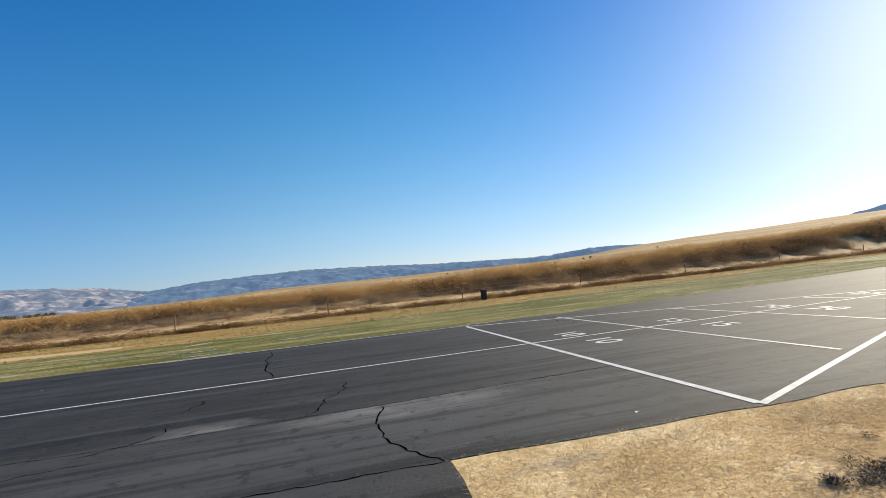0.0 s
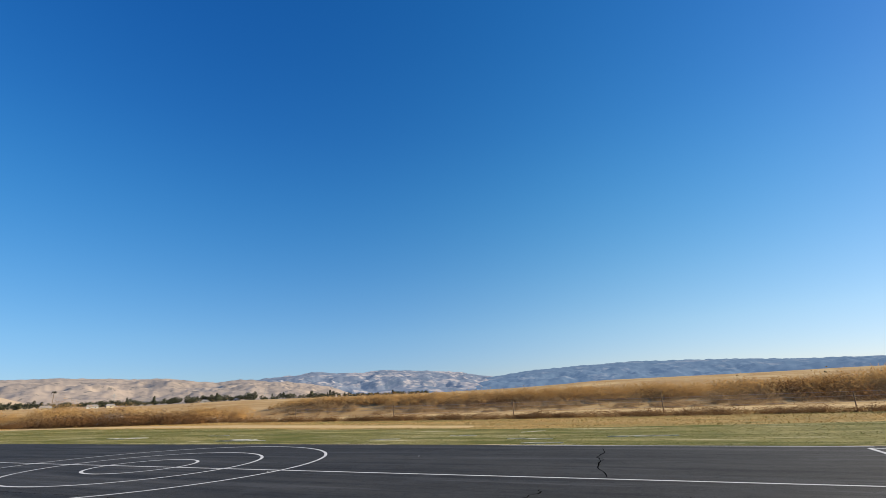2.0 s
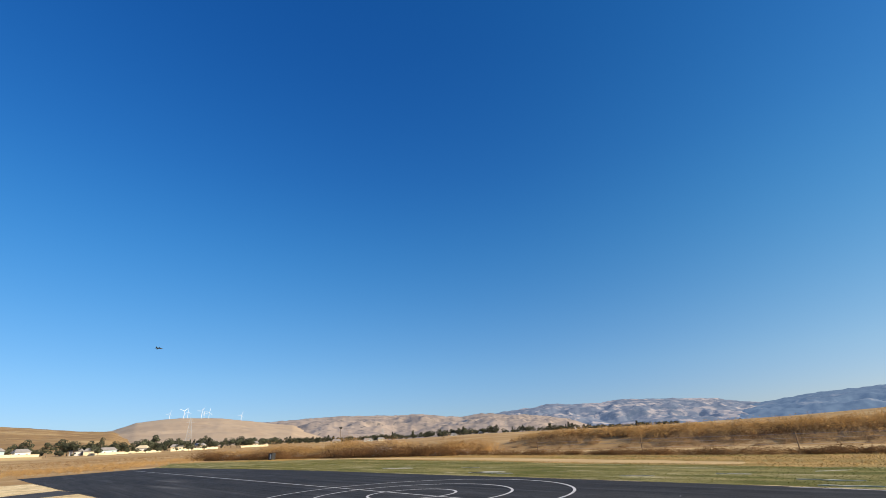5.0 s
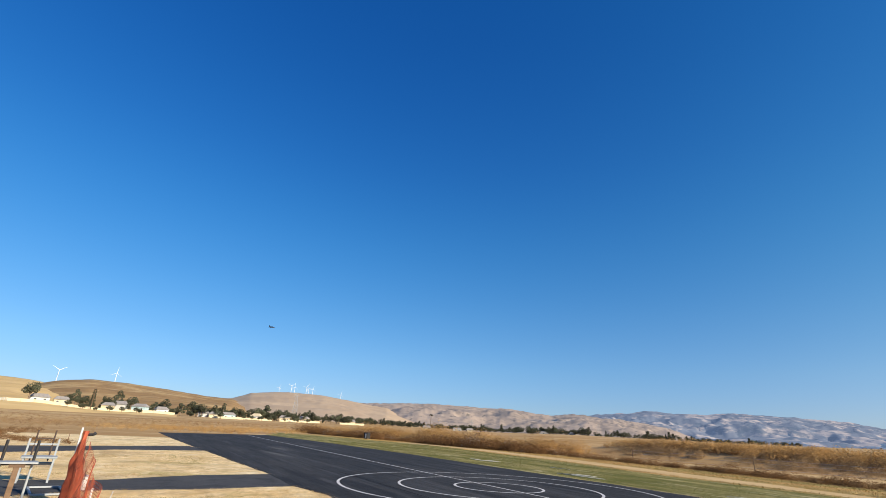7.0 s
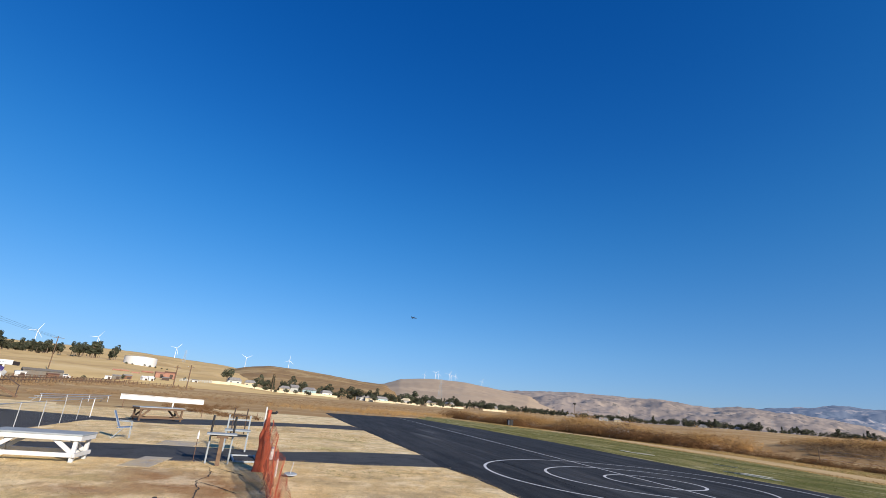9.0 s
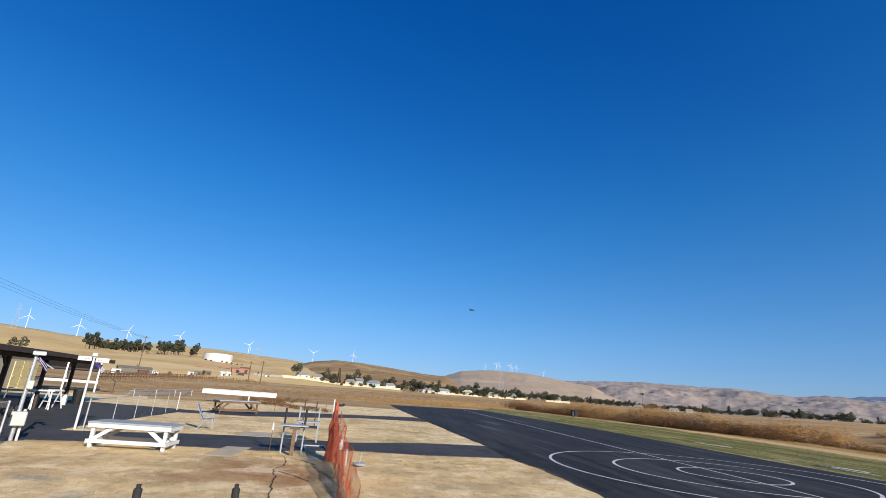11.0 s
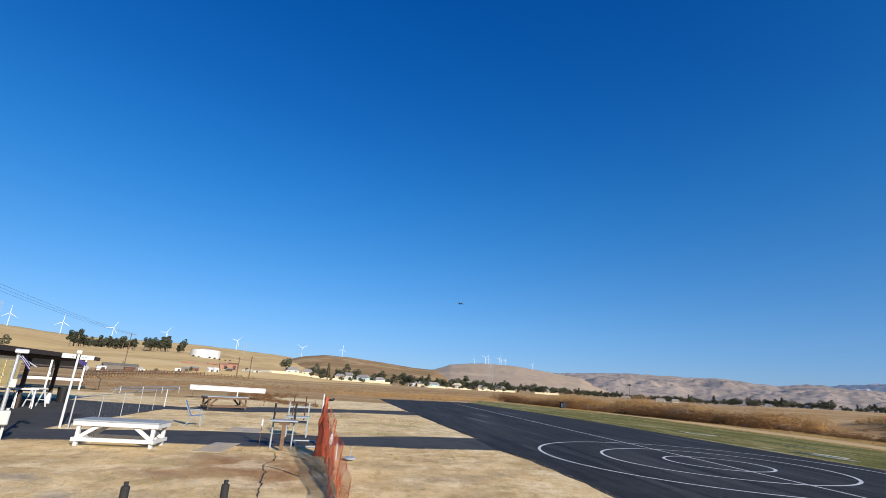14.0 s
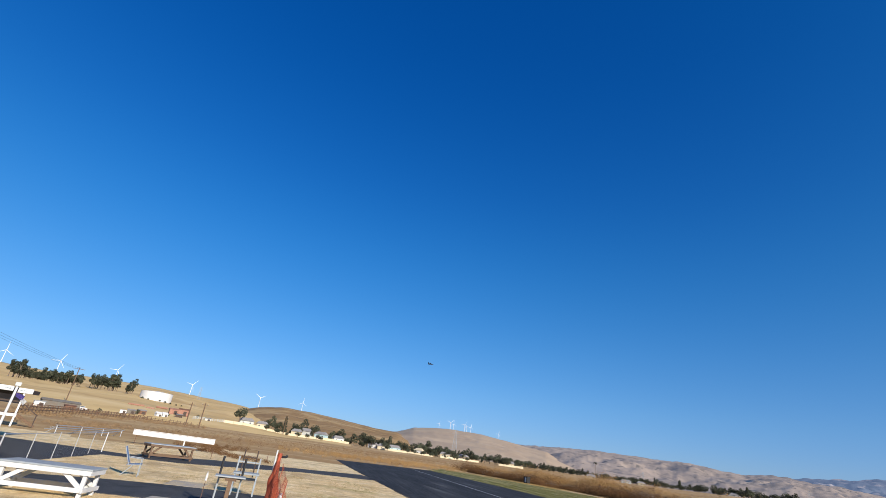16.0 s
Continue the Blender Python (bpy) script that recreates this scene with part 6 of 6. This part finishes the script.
# ---------------------------------------------------------------- wall and houses
def wall_run(a0, r0, a1, r1, k, group="cream garden wall"):
    pts = []
    for i in range(k + 1):
        az, r = a0 + (a1 - a0) * i / k, r0 + (r1 - r0) * i / k
        x, y = at_azimuth(az, r)
        pts.append(Vector((x, y, field_z(x, y) - 0.3)))
    t = thing("garden_wall", Matrix.Translation(pts[0]), "long cream rendered wall before the houses", "wall", group)
    for p, q in zip(pts, pts[1:]):
        a, b = p - pts[0], q - pts[0]
        part("wall_panel", barred(a + Vector((0, 0, 0.8)), b + Vector((0, 0, 0.8)), 0.25, 1.6), M_CREAM, t)
        part("pier", boxed((0.5, 0.5, 1.75), (a.x, a.y, a.z + 0.875)), M_CREAM, t)
    return t


wall_run(101.67, 325, 88.51, 340, 14)
wall_run(85.2, 352, 79.2, 368, 8)
wall_run(78.4, 372, 74.2, 392, 6)
wall_run(72.0, 400, 69.4, 412, 4)


def house(az, r, w, d, h, wall_mat, roof_mat, label, turn=0.0, group="houses behind the wall", sink=0.3, rise=0.32):
    x, y = at_azimuth(az, r)
    t = thing("house", pose(x, y, field_z(x, y) - sink, 0, 0, az + turn), label, "house", group)
    part("wall", boxed((w, d, h), (0, 0, h / 2)), wall_mat, t)
    bm = bmesh.new()
    e = 0.5
    rz = h + d * rise
    vs = [bm.verts.new(v) for v in ((-w / 2 - e, -d / 2 - e, h - 0.1), (w / 2 + e, -d / 2 - e, h - 0.1), (w / 2 + e, d / 2 + e, h - 0.1), (-w / 2 - e, d / 2 + e, h - 0.1),
                                    (-w / 2 + d * 0.18, 0, rz), (w / 2 - d * 0.18, 0, rz))]
    for f in ((0, 1, 5, 4), (2, 3, 4, 5), (1, 2, 5), (3, 0, 4), (3, 2, 1, 0)):
        bm.faces.new([vs[i] for i in f])
    part("roof", bm, roof_mat, t)
    k = max(1, int(w / 3.4))
    for i in range(k):
        xx = -w / 2 + (i + 0.5) * w / k
        win = part("window", boxed((1.2, 0.12, 0.9), (xx, -d / 2 - 0.03, h * 0.55)), M_WHITE, t)
        part("pane", boxed((1.0, 0.04, 0.7), (xx, -d / 2 - 0.10, h * 0.55)), M_GLASS, win)
    return t


HOUSES = [(99.5, 352, 10, 7, 2.9, M_GREYPLASTIC, M_ROOFGREY), (97.89, 350, 8, 6, 3.0, M_CREAM, M_ROOFGREY), (94.22, 346, 7, 6, 3.0, M_CREAM, M_ROOFGREY), (93.31, 366, 9, 7, 4.6, M_GREYPLASTIC, M_ROOFGREY),
          (91.6, 352, 9, 6, 3.4, M_TEAL, M_ROOFGREY), (89.77, 356, 8, 6, 3.0, M_WHITE, M_ROOFGREY), (85.9, 384, 7, 6, 3.4, M_WHITE, M_ROOFGREY), (84.9, 380, 7, 6, 3.0, M_CREAM, M_ROOFGREY), (83.6, 376, 10, 6, 3.2, M_TEAL, M_ROOFGREY),
          (80.8, 380, 7, 6, 3.6, M_WHITE, M_CREAM), (77.9, 402, 9, 6, 3.4, M_CREAM, M_ROOFGREY), (75.9, 410, 8, 6, 3.6, M_CREAM, M_ROOFGREY), (70.9, 430, 9, 6, 3.2, M_CREAM, M_ROOFGREY),
          (62.4, 470, 9, 6, 2.4, M_CREAM, M_ROOFGREY), (59.0, 480, 9, 5, 2.2, M_GREYPLASTIC, M_ROOFGREY), (57.6, 486, 7, 5, 2.2, M_CREAM, M_ROOFGREY), (49.5, 520, 7, 6, 1.7, M_GREYPLASTIC, M_ROOFGREY), (46.4, 540, 8, 6, 1.7, M_GREYPLASTIC, M_ROOFGREY)]
for az, r, w, d, h, wm, rm in HOUSES:
    tone = {M_WHITE: "white", M_CREAM: "cream", M_TEAL: "pale teal", M_GREYPLASTIC: "pale grey"}[wm]
    house(az, r, w * 0.85, d * 0.85, h * 0.85, wm, rm, f"low {tone} house among garden trees", rng.uniform(-25, 25))

# ranch yard under the golden slope
def slope_r(az, el, near=120.0):
    """The distance at which the ground stands at an angle over or under the eye's level."""
    r = near
    while r < 700:
        x, y = at_azimuth(az, r)
        if math.degrees(math.atan2(field_z(x, y) - EYE.z, r)) >= el:
            break
        r += 2.0
    return r


def shed(az, el, w, d, h, wall_mat, roof_mat, label, turn=0.0, gable=0.25):
    """A plain farm shed: walls, a low gable roof with eaves, one wide door."""
    r = slope_r(az, el)
    x, y = at_azimuth(az, r)
    t = thing("shed", pose(x, y, field_z(x, y) - 0.2, 0, 0, az + turn), label, "shed", "ranch buildings")
    part("wall", boxed((w, d, h), (0, 0, h / 2)), wall_mat, t)
    bm = bmesh.new()
    a, b, top = w / 2 + 0.2, d / 2 + 0.2, h + d * gable
    lo = [bm.verts.new(v) for v in ((-a, -b, h - 0.02), (a, -b, h - 0.02), (a, b, h - 0.02), (-a, b, h - 0.02), (-a, 0, top), (a, 0, top))]
    for f in ((0, 1, 5, 4), (2, 3, 4, 5), (1, 2, 5), (3, 0, 4), (3, 2, 1, 0)):
        bm.faces.new([lo[k] for k in f])
    part("roof", bm, roof_mat, t)
    part("door", boxed((min(1.6, w * 0.4), 0.06, h * 0.75), (w * 0.18, -d / 2 - 0.03, h * 0.375)), M_DARKWOOD, t, "dark sliding door")


for row_ in ((117.2, -0.22, 3.0, 1.8, 1.7, M_WHITE, M_GREYPLASTIC, "white stock trailer beside the corral", 8, 0.1), (115.7, -0.2, 11.5, 4.0, 2.3, M_BARN, M_BARN, "long low grey ranch barn", 10, 0.2),
             (114.9, -0.25, 3.2, 2.4, 1.6, M_RUST, M_RUST, "rusty lean-to at the end of the barn", 10, 0.15), (110.7, 0.15, 2.6, 1.6, 1.5, M_WHITE, M_WHITE, "small white box trailer in the yard", -6, 0.05),
             (110.05, 0.2, 3.4, 2.4, 1.6, M_BARN, M_ROOFGREY, "low grey tool shed in the yard", 0, 0.2), (109.2, 0.25, 3.6, 2.4, 1.8, M_RUST, M_ROOFGREY, "brown weathered feed shed in the yard", 12, 0.25),
             (107.75, 0.3, 2.5, 2.2, 1.4, M_WHITE, M_WHITE, "small white gabled shelter tent", 30, 0.4), (107.2, 0.32, 2.5, 2.2, 1.4, M_WHITE, M_WHITE, "small white gabled shelter tent", 26, 0.4),
             (106.5, 0.7, 4.6, 3.2, 2.6, M_ROOFRED, M_ROOFRED, "faded red barn with a low roof", 8, 0.22), (105.6, 0.65, 5.0, 3.0, 3.2, M_ROOFRED, M_RUST, "taller rusty red barn with dark door", -4, 0.25),
             (105.9, 0.45, 3.4, 2.4, 1.5, M_DARKWOOD, M_ROOFGREY, "dark open-fronted livestock stall", 0, 0.15), (103.2, 0.55, 3.0, 2.0, 1.3, M_GREYPLASTIC, M_ROOFGREY, "pale grey shed behind the boards", 0, 0.2)):
    shed(*row_)
# a parked pickup beside the barn
r = slope_r(114.15, -0.15)
x, y = at_azimuth(114.15, r)
truck = thing("pickup_truck", pose(x, y, field_z(x, y), 0, 0, 114.15 + 14), "white pickup truck parked by the barn", "truck")
part("body", boxed((4.6, 1.8, 0.75), (0, 0, 0.75), bevel=0.12), M_WHITE, truck)
cabin = part("cabin", boxed((1.9, 1.65, 0.62), (0.5, 0, 1.4), bevel=0.16), M_WHITE, truck)
part("window", boxed((1.5, 1.69, 0.36), (0.5, 0, 1.44), bevel=0.05), M_GLASS, cabin)
for x in (-1.45, 1.45):
    for y in (-0.82, 0.82):
        part("wheel", rodded((x, y - 0.1, 0.36), (x, y + 0.1, 0.36), 0.36, None, 14), M_RUBBER, truck)


def corral(a0, r0, a1, r1, n, height, mat, label, rails):
    x0, y0 = at_azimuth(a0, r0)
    z0 = field_z(x0, y0)
    t = thing("corral_fence", pose(x0, y0, z0), label, "fence", "corral fences")
    last = None
    for i in range(n):
        x, y = at_azimuth(a0 + (a1 - a0) * i / (n - 1), r0 + (r1 - r0) * i / (n - 1))
        p = Vector((x - x0, y - y0, field_z(x, y) - z0))
        tall = height * rng.uniform(0.85, 1.2)
        part("post", boxed((0.18, 0.18, tall + 0.2), (p.x, p.y, p.z + tall / 2 - 0.1)), mat, t)
        if last:
            for u in rails:
                part("rail", barred(last + Vector((0, 0, height * u)), p + Vector((0, 0, height * u)), 0.06, 0.14), mat, t)
        last = p


corral(118.4, 112, 110.4, 206, 34, 1.5, M_WOOD, "long weathered corral fence at the hill's foot", (0.45, 0.85))
corral(117.6, 150, 108.2, 240, 26, 1.4, M_RUST, "rusty pipe corral behind the weathered fence", (0.5, 0.95))
corral(110.8, 214, 104.6, 250, 20, 1.2, M_WOOD, "low board fence before the ranch sheds", (0.4, 0.8))
corral(104.6, slope_r(104.6, 0.5), 101.6, slope_r(101.6, 0.62), 14, 1.3, M_GREYPLASTIC, "pale board fence running to the garden wall", (0.25, 0.6, 0.95))
for az, el, l in ((109.85, 0.98, 9), (107.6, 1.05, 7), (108.6, 0.85, 5)):
    r = slope_r(az, el)
    x, y = at_azimuth(az, r)
    rp = link_mesh("pipe_stack", boxed((l, 3, 1.1), (0, 0, 0.4), bevel=0.4), M_ROOFRED)
    rp.matrix_world = pose(x, y, field_z(x, y), 0, 0, az)
    tagged(rp, "long low heap of rusty red material", "heap", "rusty heaps on the slope")
weeds = []
for _ in range(420):
    az = rng.uniform(103, 119)
    r = np.interp(az, [103, 110, 119], [235, 200, 118]) + rng.uniform(-30, 45)
    x, y = at_azimuth(az, r)
    weeds.append((x, y, field_z(x, y)))
scrub("yard_weeds", weeds, [rng.uniform(0.25, 0.75) for _ in weeds], 1.6, 60, 0.12, M_TWIG, "brown weeds round the corrals")
for az, el, s_ in ((109.55, 0.2, 0.34), (112.6, -0.1, 0.28), (104.2, 0.6, 0.3), (106.9, 0.35, 0.26)):
    r = slope_r(az, el)
    x, y = at_azimuth(az, r)
    plant("spreading", x, y, field_z(x, y) - 0.2, s_, az * 9, "small trees in the ranch yard")


def utility_pole(az, r, h, label, arm=2.4):
    x, y = at_azimuth(az, r)
    t = thing("utility_pole", pose(x, y, field_z(x, y) - 0.3, 0, 0, az), label, "utility pole", "utility poles")
    part("pole", rodded((0, 0, 0), (0, 0, h), 0.24, 0.17, 8), M_WOOD, t)
    c = part("crossarm", boxed((arm, 0.16, 0.16), (0, 0, h - 0.8)), M_WOOD, t)
    for s in (-0.45, 0, 0.45):
        part("insulator", rodded((s * arm, 0, h - 0.72), (s * arm, 0, h - 0.45), 0.07), M_GREYPLASTIC, c)
    return t


utility_pole(103.84, 215, 9.5, "brown timber utility pole at the ranch")
utility_pole(105.08, 222, 9.0, "brown timber utility pole at the ranch")
utility_pole(95.57, 330, 11.0, "timber utility pole beside the houses")
utility_pole(115.4, 300, 16.5, "tall timber pole carrying the wires over the slope", 5.0)
x1, y1 = at_azimuth(115.4, 300)
ztop = field_z(x1, y1) + 15.4
wires = thing("overhead_wires", pose(x1, y1, ztop), "thin dark overhead wires dipping between poles", "wires")
for off in (-1.8, 0.0, 1.8):
    bm = bmesh.new()
    end = Vector((*at_azimuth(135.0, 150), 26.0 + off * 0.3)) - Vector((x1, y1, ztop))
    pts = []
    for i in range(25):
        u = i / 24
        p = end * u
        p.z -= 6.0 * u * (1 - u)
        p += Vector((0, off, 0))
        pts.append(p)
    for a, b in zip(pts, pts[1:]):
        rod(bm, a, b, 0.03, None, 4)
    part("wire", bm, M_BLACK, wires)


def lattice_tower(az, r, h, w, label):
    x, y = at_azimuth(az, r)
    z = max(field_z(x, y), ground_z(x, y))
    t = thing("lattice_tower", pose(x, y, z - 0.5, 0, 0, az), label, "pylon", "lattice towers")
    bm = bmesh.new()
    lv = 9
    for sx in (-1, 1):
        for sy in (-1, 1):
            rod(bm, (sx * w / 2, sy * w / 2, 0), (sx * w * 0.1, sy * w * 0.1, h), 0.28, 0.18, 4)
    for i in range(lv):
        u, v = i / lv, (i + 1) / lv
        a, b = w / 2 * (1 - 0.8 * u), w / 2 * (1 - 0.8 * v)
        for s in (-1, 1):
            rod(bm, (-a, s * a, h * u), (b, s * b, h * v), 0.14, None, 4)
            rod(bm, (a, s * a, h * u), (-b, s * b, h * v), 0.14, None, 4)
            rod(bm, (s * a, -a, h * u), (s * b, b, h * v), 0.14, None, 4)
    part("mast", bm, M_GREYMETAL, t)
    for z_, l in ((0.78, 1.5), (0.88, 1.2), (0.97, 0.9)):
        part("arm", barred((-w * l / 2, 0, h * z_), (w * l / 2, 0, h * z_), 0.3, 0.3), M_GREYMETAL, t)
    return t


lattice_tower(77.0, 1000, 38, 9, "grey steel lattice pylon before the ridge")
lattice_tower(43.7, 1400, 36, 9, "grey steel lattice pylon in the valley")
lattice_tower(104.67, 1500, 34, 8, "grey steel lattice mast on the golden hill")
lattice_tower(125.6, 1500, 60, 9, "grey steel lattice mast on the golden hill")
lattice_tower(57.4, 1300, 30, 8, "grey steel lattice pylon in the valley")

# water tank on the slope
xt, yt = at_azimuth(108.44, 600)
zt = field_z(xt, yt) - 1.0
tank = thing("water_tank", pose(xt, yt, zt), "wide white cylindrical water tank on the hillside", "tank")
bm = bmesh.new()
bmesh.ops.create_cone(bm, cap_ends=True, segments=64, radius1=15, radius2=15, depth=9.0, matrix=pose(0, 0, 4.5))
part("shell", bm, M_WHITE, tank)
bm = bmesh.new()
bmesh.ops.create_cone(bm, cap_ends=True, segments=64, radius1=15.3, radius2=1.0, depth=1.2, matrix=pose(0, 0, 9.6))
part("roof", bm, M_WHITE, tank)
for az, s in ((109.59, 0.5), (109.06, 0.35), (108.01, 0.4), (107.53, 0.4), (107.04, 0.35), (106.47, 0.3), (105.98, 0.3)):
    x, y = at_azimuth(az, 575)
    plant("round", x, y, field_z(x, y) - 0.4, s, az * 11, "shrubs round the tank")


# ---------------------------------------------------------------- wind turbines
def wind_turbine(h, label):
    t = thing("wind_turbine", pose(0, 0, 0), label, "wind turbine", "wind turbines on the ridges")
    part("tower", rodded((0, 0, -6), (0, 0, h), 1.5, 0.9, 14), M_TURBINE, t)
    part("nacelle", boxed((2.6, 7.0, 2.8), (0, 1.0, h + 1.0), bevel=0.5), M_TURBINE, t)
    hub = part("hub", rodded((0, -3.6, h + 1.0), (0, -2.4, h + 1.0), 0.7, 1.5, 14), M_TURBINE, t)
    for i in range(3):
        bm = bmesh.new()
        a = math.tau * i / 3
        prev = None
        for k in range(9):
            u = k / 8
            r = 0.8 + 31 * u
            c = (2.0 * (1 - 0.72 * u)) * (0.55 if k == 0 else 1.0)
            th = 0.6 * (1 - 0.8 * u)
            ring = []
            for cx, cy in ((-0.35, 0), (0, th / 2), (0.65, 0), (0, -th / 2)):
                lx = c * cx
                ring.append(bm.verts.new((math.cos(a) * lx + math.sin(a) * r, -3.0 + cy, h + 1.0 - math.sin(a) * lx + math.cos(a) * r)))
            if prev:
                for q in range(4):
                    bm.faces.new((prev[q], prev[(q + 1) % 4], ring[(q + 1) % 4], ring[q]))
            prev = ring
        part("blade", bm, M_TURBINE, hub)
    return t


TURB = [(124.8, 2200, 1.0, 14, H1, 260, 2300, 0.55, 9.0), (121.0, 2200, 1.0, 0, H1, 260, 2300, 0.55, 9.0), (117.0, 2200, 1.0, 24, H1, 260, 2300, 0.55, 9.0), (112.4, 2200, 0.95, 30, H1, 260, 2300, 0.55, 9.0),
        (105.6, 2200, 0.92, 40, H1, 260, 2300, 0.55, 9.0), (98.75, 1490, 0.62, 60, H2, 520, 1500, 0.8, 5.0), (94.27, 1500, 0.52, 5, H2, 520, 1500, 0.8, 5.0), (78.95, 2480, 0.55, 20, H3, 800, 2500, 0.8, 9.0),
        (77.7, 2480, 0.75, 50, H3, 800, 2500, 0.8, 9.0), (77.35, 2500, 0.62, 0, H3, 800, 2500, 0.8, 9.0), (76.1, 2480, 0.75, 35, H3, 800, 2500, 0.8, 9.0), (75.85, 2500, 0.62, 80, H3, 800, 2500, 0.8, 9.0), (75.4, 2480, 0.62, 10, H3, 800, 2500, 0.8, 9.0),
        (72.3, 2480, 0.55, 25, H3, 800, 2500, 0.8, 9.0)]
first = wind_turbine(46, "white three-bladed wind turbine on a grass ridge")
for i, (az, r, s, spin, tab, r0, rc, pw, ro) in enumerate(TURB):
    x, y = at_azimuth(az, r)
    s *= 0.88
    m = pose(x, y, hill_height(tab, r0, rc, az, r, pw, ro), 0, 0, az + (i * 37 % 50) - 25) @ Matrix.Diagonal((s, s, s, 1))
    if i:
        keep = first.matrix_basis.copy()
        first.matrix_basis = Matrix()
        t = copy_thing(first, m)
        first.matrix_basis = keep
        for c in t.children:
            if c.name.startswith("hub"):
                for b in c.children:
                    b.matrix_basis = pose(0, 0, 47.0) @ pose(0, 0, 0, 0, spin, 0) @ pose(0, 0, -47.0)
    else:
        first.matrix_basis = m

# ---------------------------------------------------------------- model jet in the air
az, el, dist = 80.8, 9.95, 150.0
jx, jy = at_azimuth(az, dist * math.cos(radians(el)))
jet = thing("model_jet", pose(jx, jy, 2 + dist * math.sin(radians(el)), 10, -32, az + 62), "dark grey model jet banking in flight", "model aircraft")
bm = bmesh.new()
prev = None
for y, r in ((-0.85, 0.01), (-0.6, 0.07), (-0.2, 0.11), (0.3, 0.12), (0.75, 0.10), (0.95, 0.07)):
    ring = [bm.verts.new((r * math.cos(math.tau * i / 12), y, r * 1.1 * math.sin(math.tau * i / 12))) for i in range(12)]
    if prev:
        for i in range(12):
            bm.faces.new((prev[i], prev[(i + 1) % 12], ring[(i + 1) % 12], ring[i]))
    prev = ring
part("fuselage", bm, M_JET, jet)


def fin(name, pts, thick):
    bm = bmesh.new()
    f = bm.faces.new([bm.verts.new(p) for p in pts])
    bmesh.ops.solidify(bm, geom=[f], thickness=thick)
    part(name, bm, M_JET, jet)


for s in (-1, 1):
    fin("wing", ((s * 0.08, -0.05, 0), (s * 0.78, 0.38, 0.0), (s * 0.78, 0.55, 0.0), (s * 0.08, 0.55, 0)), 0.03)
    fin("tailplane", ((s * 0.06, 0.70, 0), (s * 0.42, 0.92, 0.0), (s * 0.42, 1.03, 0.0), (s * 0.06, 0.98, 0)), 0.02)
fin("tail_fin", ((0, 0.55, 0.1), (0, 0.88, 0.46), (0, 1.02, 0.46), (0, 0.98, 0.08)), 0.02)
part("canopy", boxed((0.12, 0.4, 0.10), (0, -0.25, 0.11), bevel=0.04), M_GLASS, jet)

# small pale scraps blown onto the asphalt
for x, y, a in ((3.77, 5.77, 30), (-11.48, 12.34, 50), (-8.34, 16.31, 5)):
    bm = bmesh.new()
    f = bm.faces.new([bm.verts.new(v) for v in ((-0.04, -0.01, 0), (0.035, -0.018, 0.01), (0.05, 0.014, 0.003), (-0.02, 0.02, 0.012))])
    bmesh.ops.solidify(bm, geom=[f], thickness=0.002)
    scrap = link_mesh("paper_scrap", bm, M_WHITE)
    scrap.matrix_world = pose(x, y, 0.014, 0, 0, a)
    tagged(scrap, "small crumpled white scrap lying on the asphalt", "scrap", "scraps on the runway")
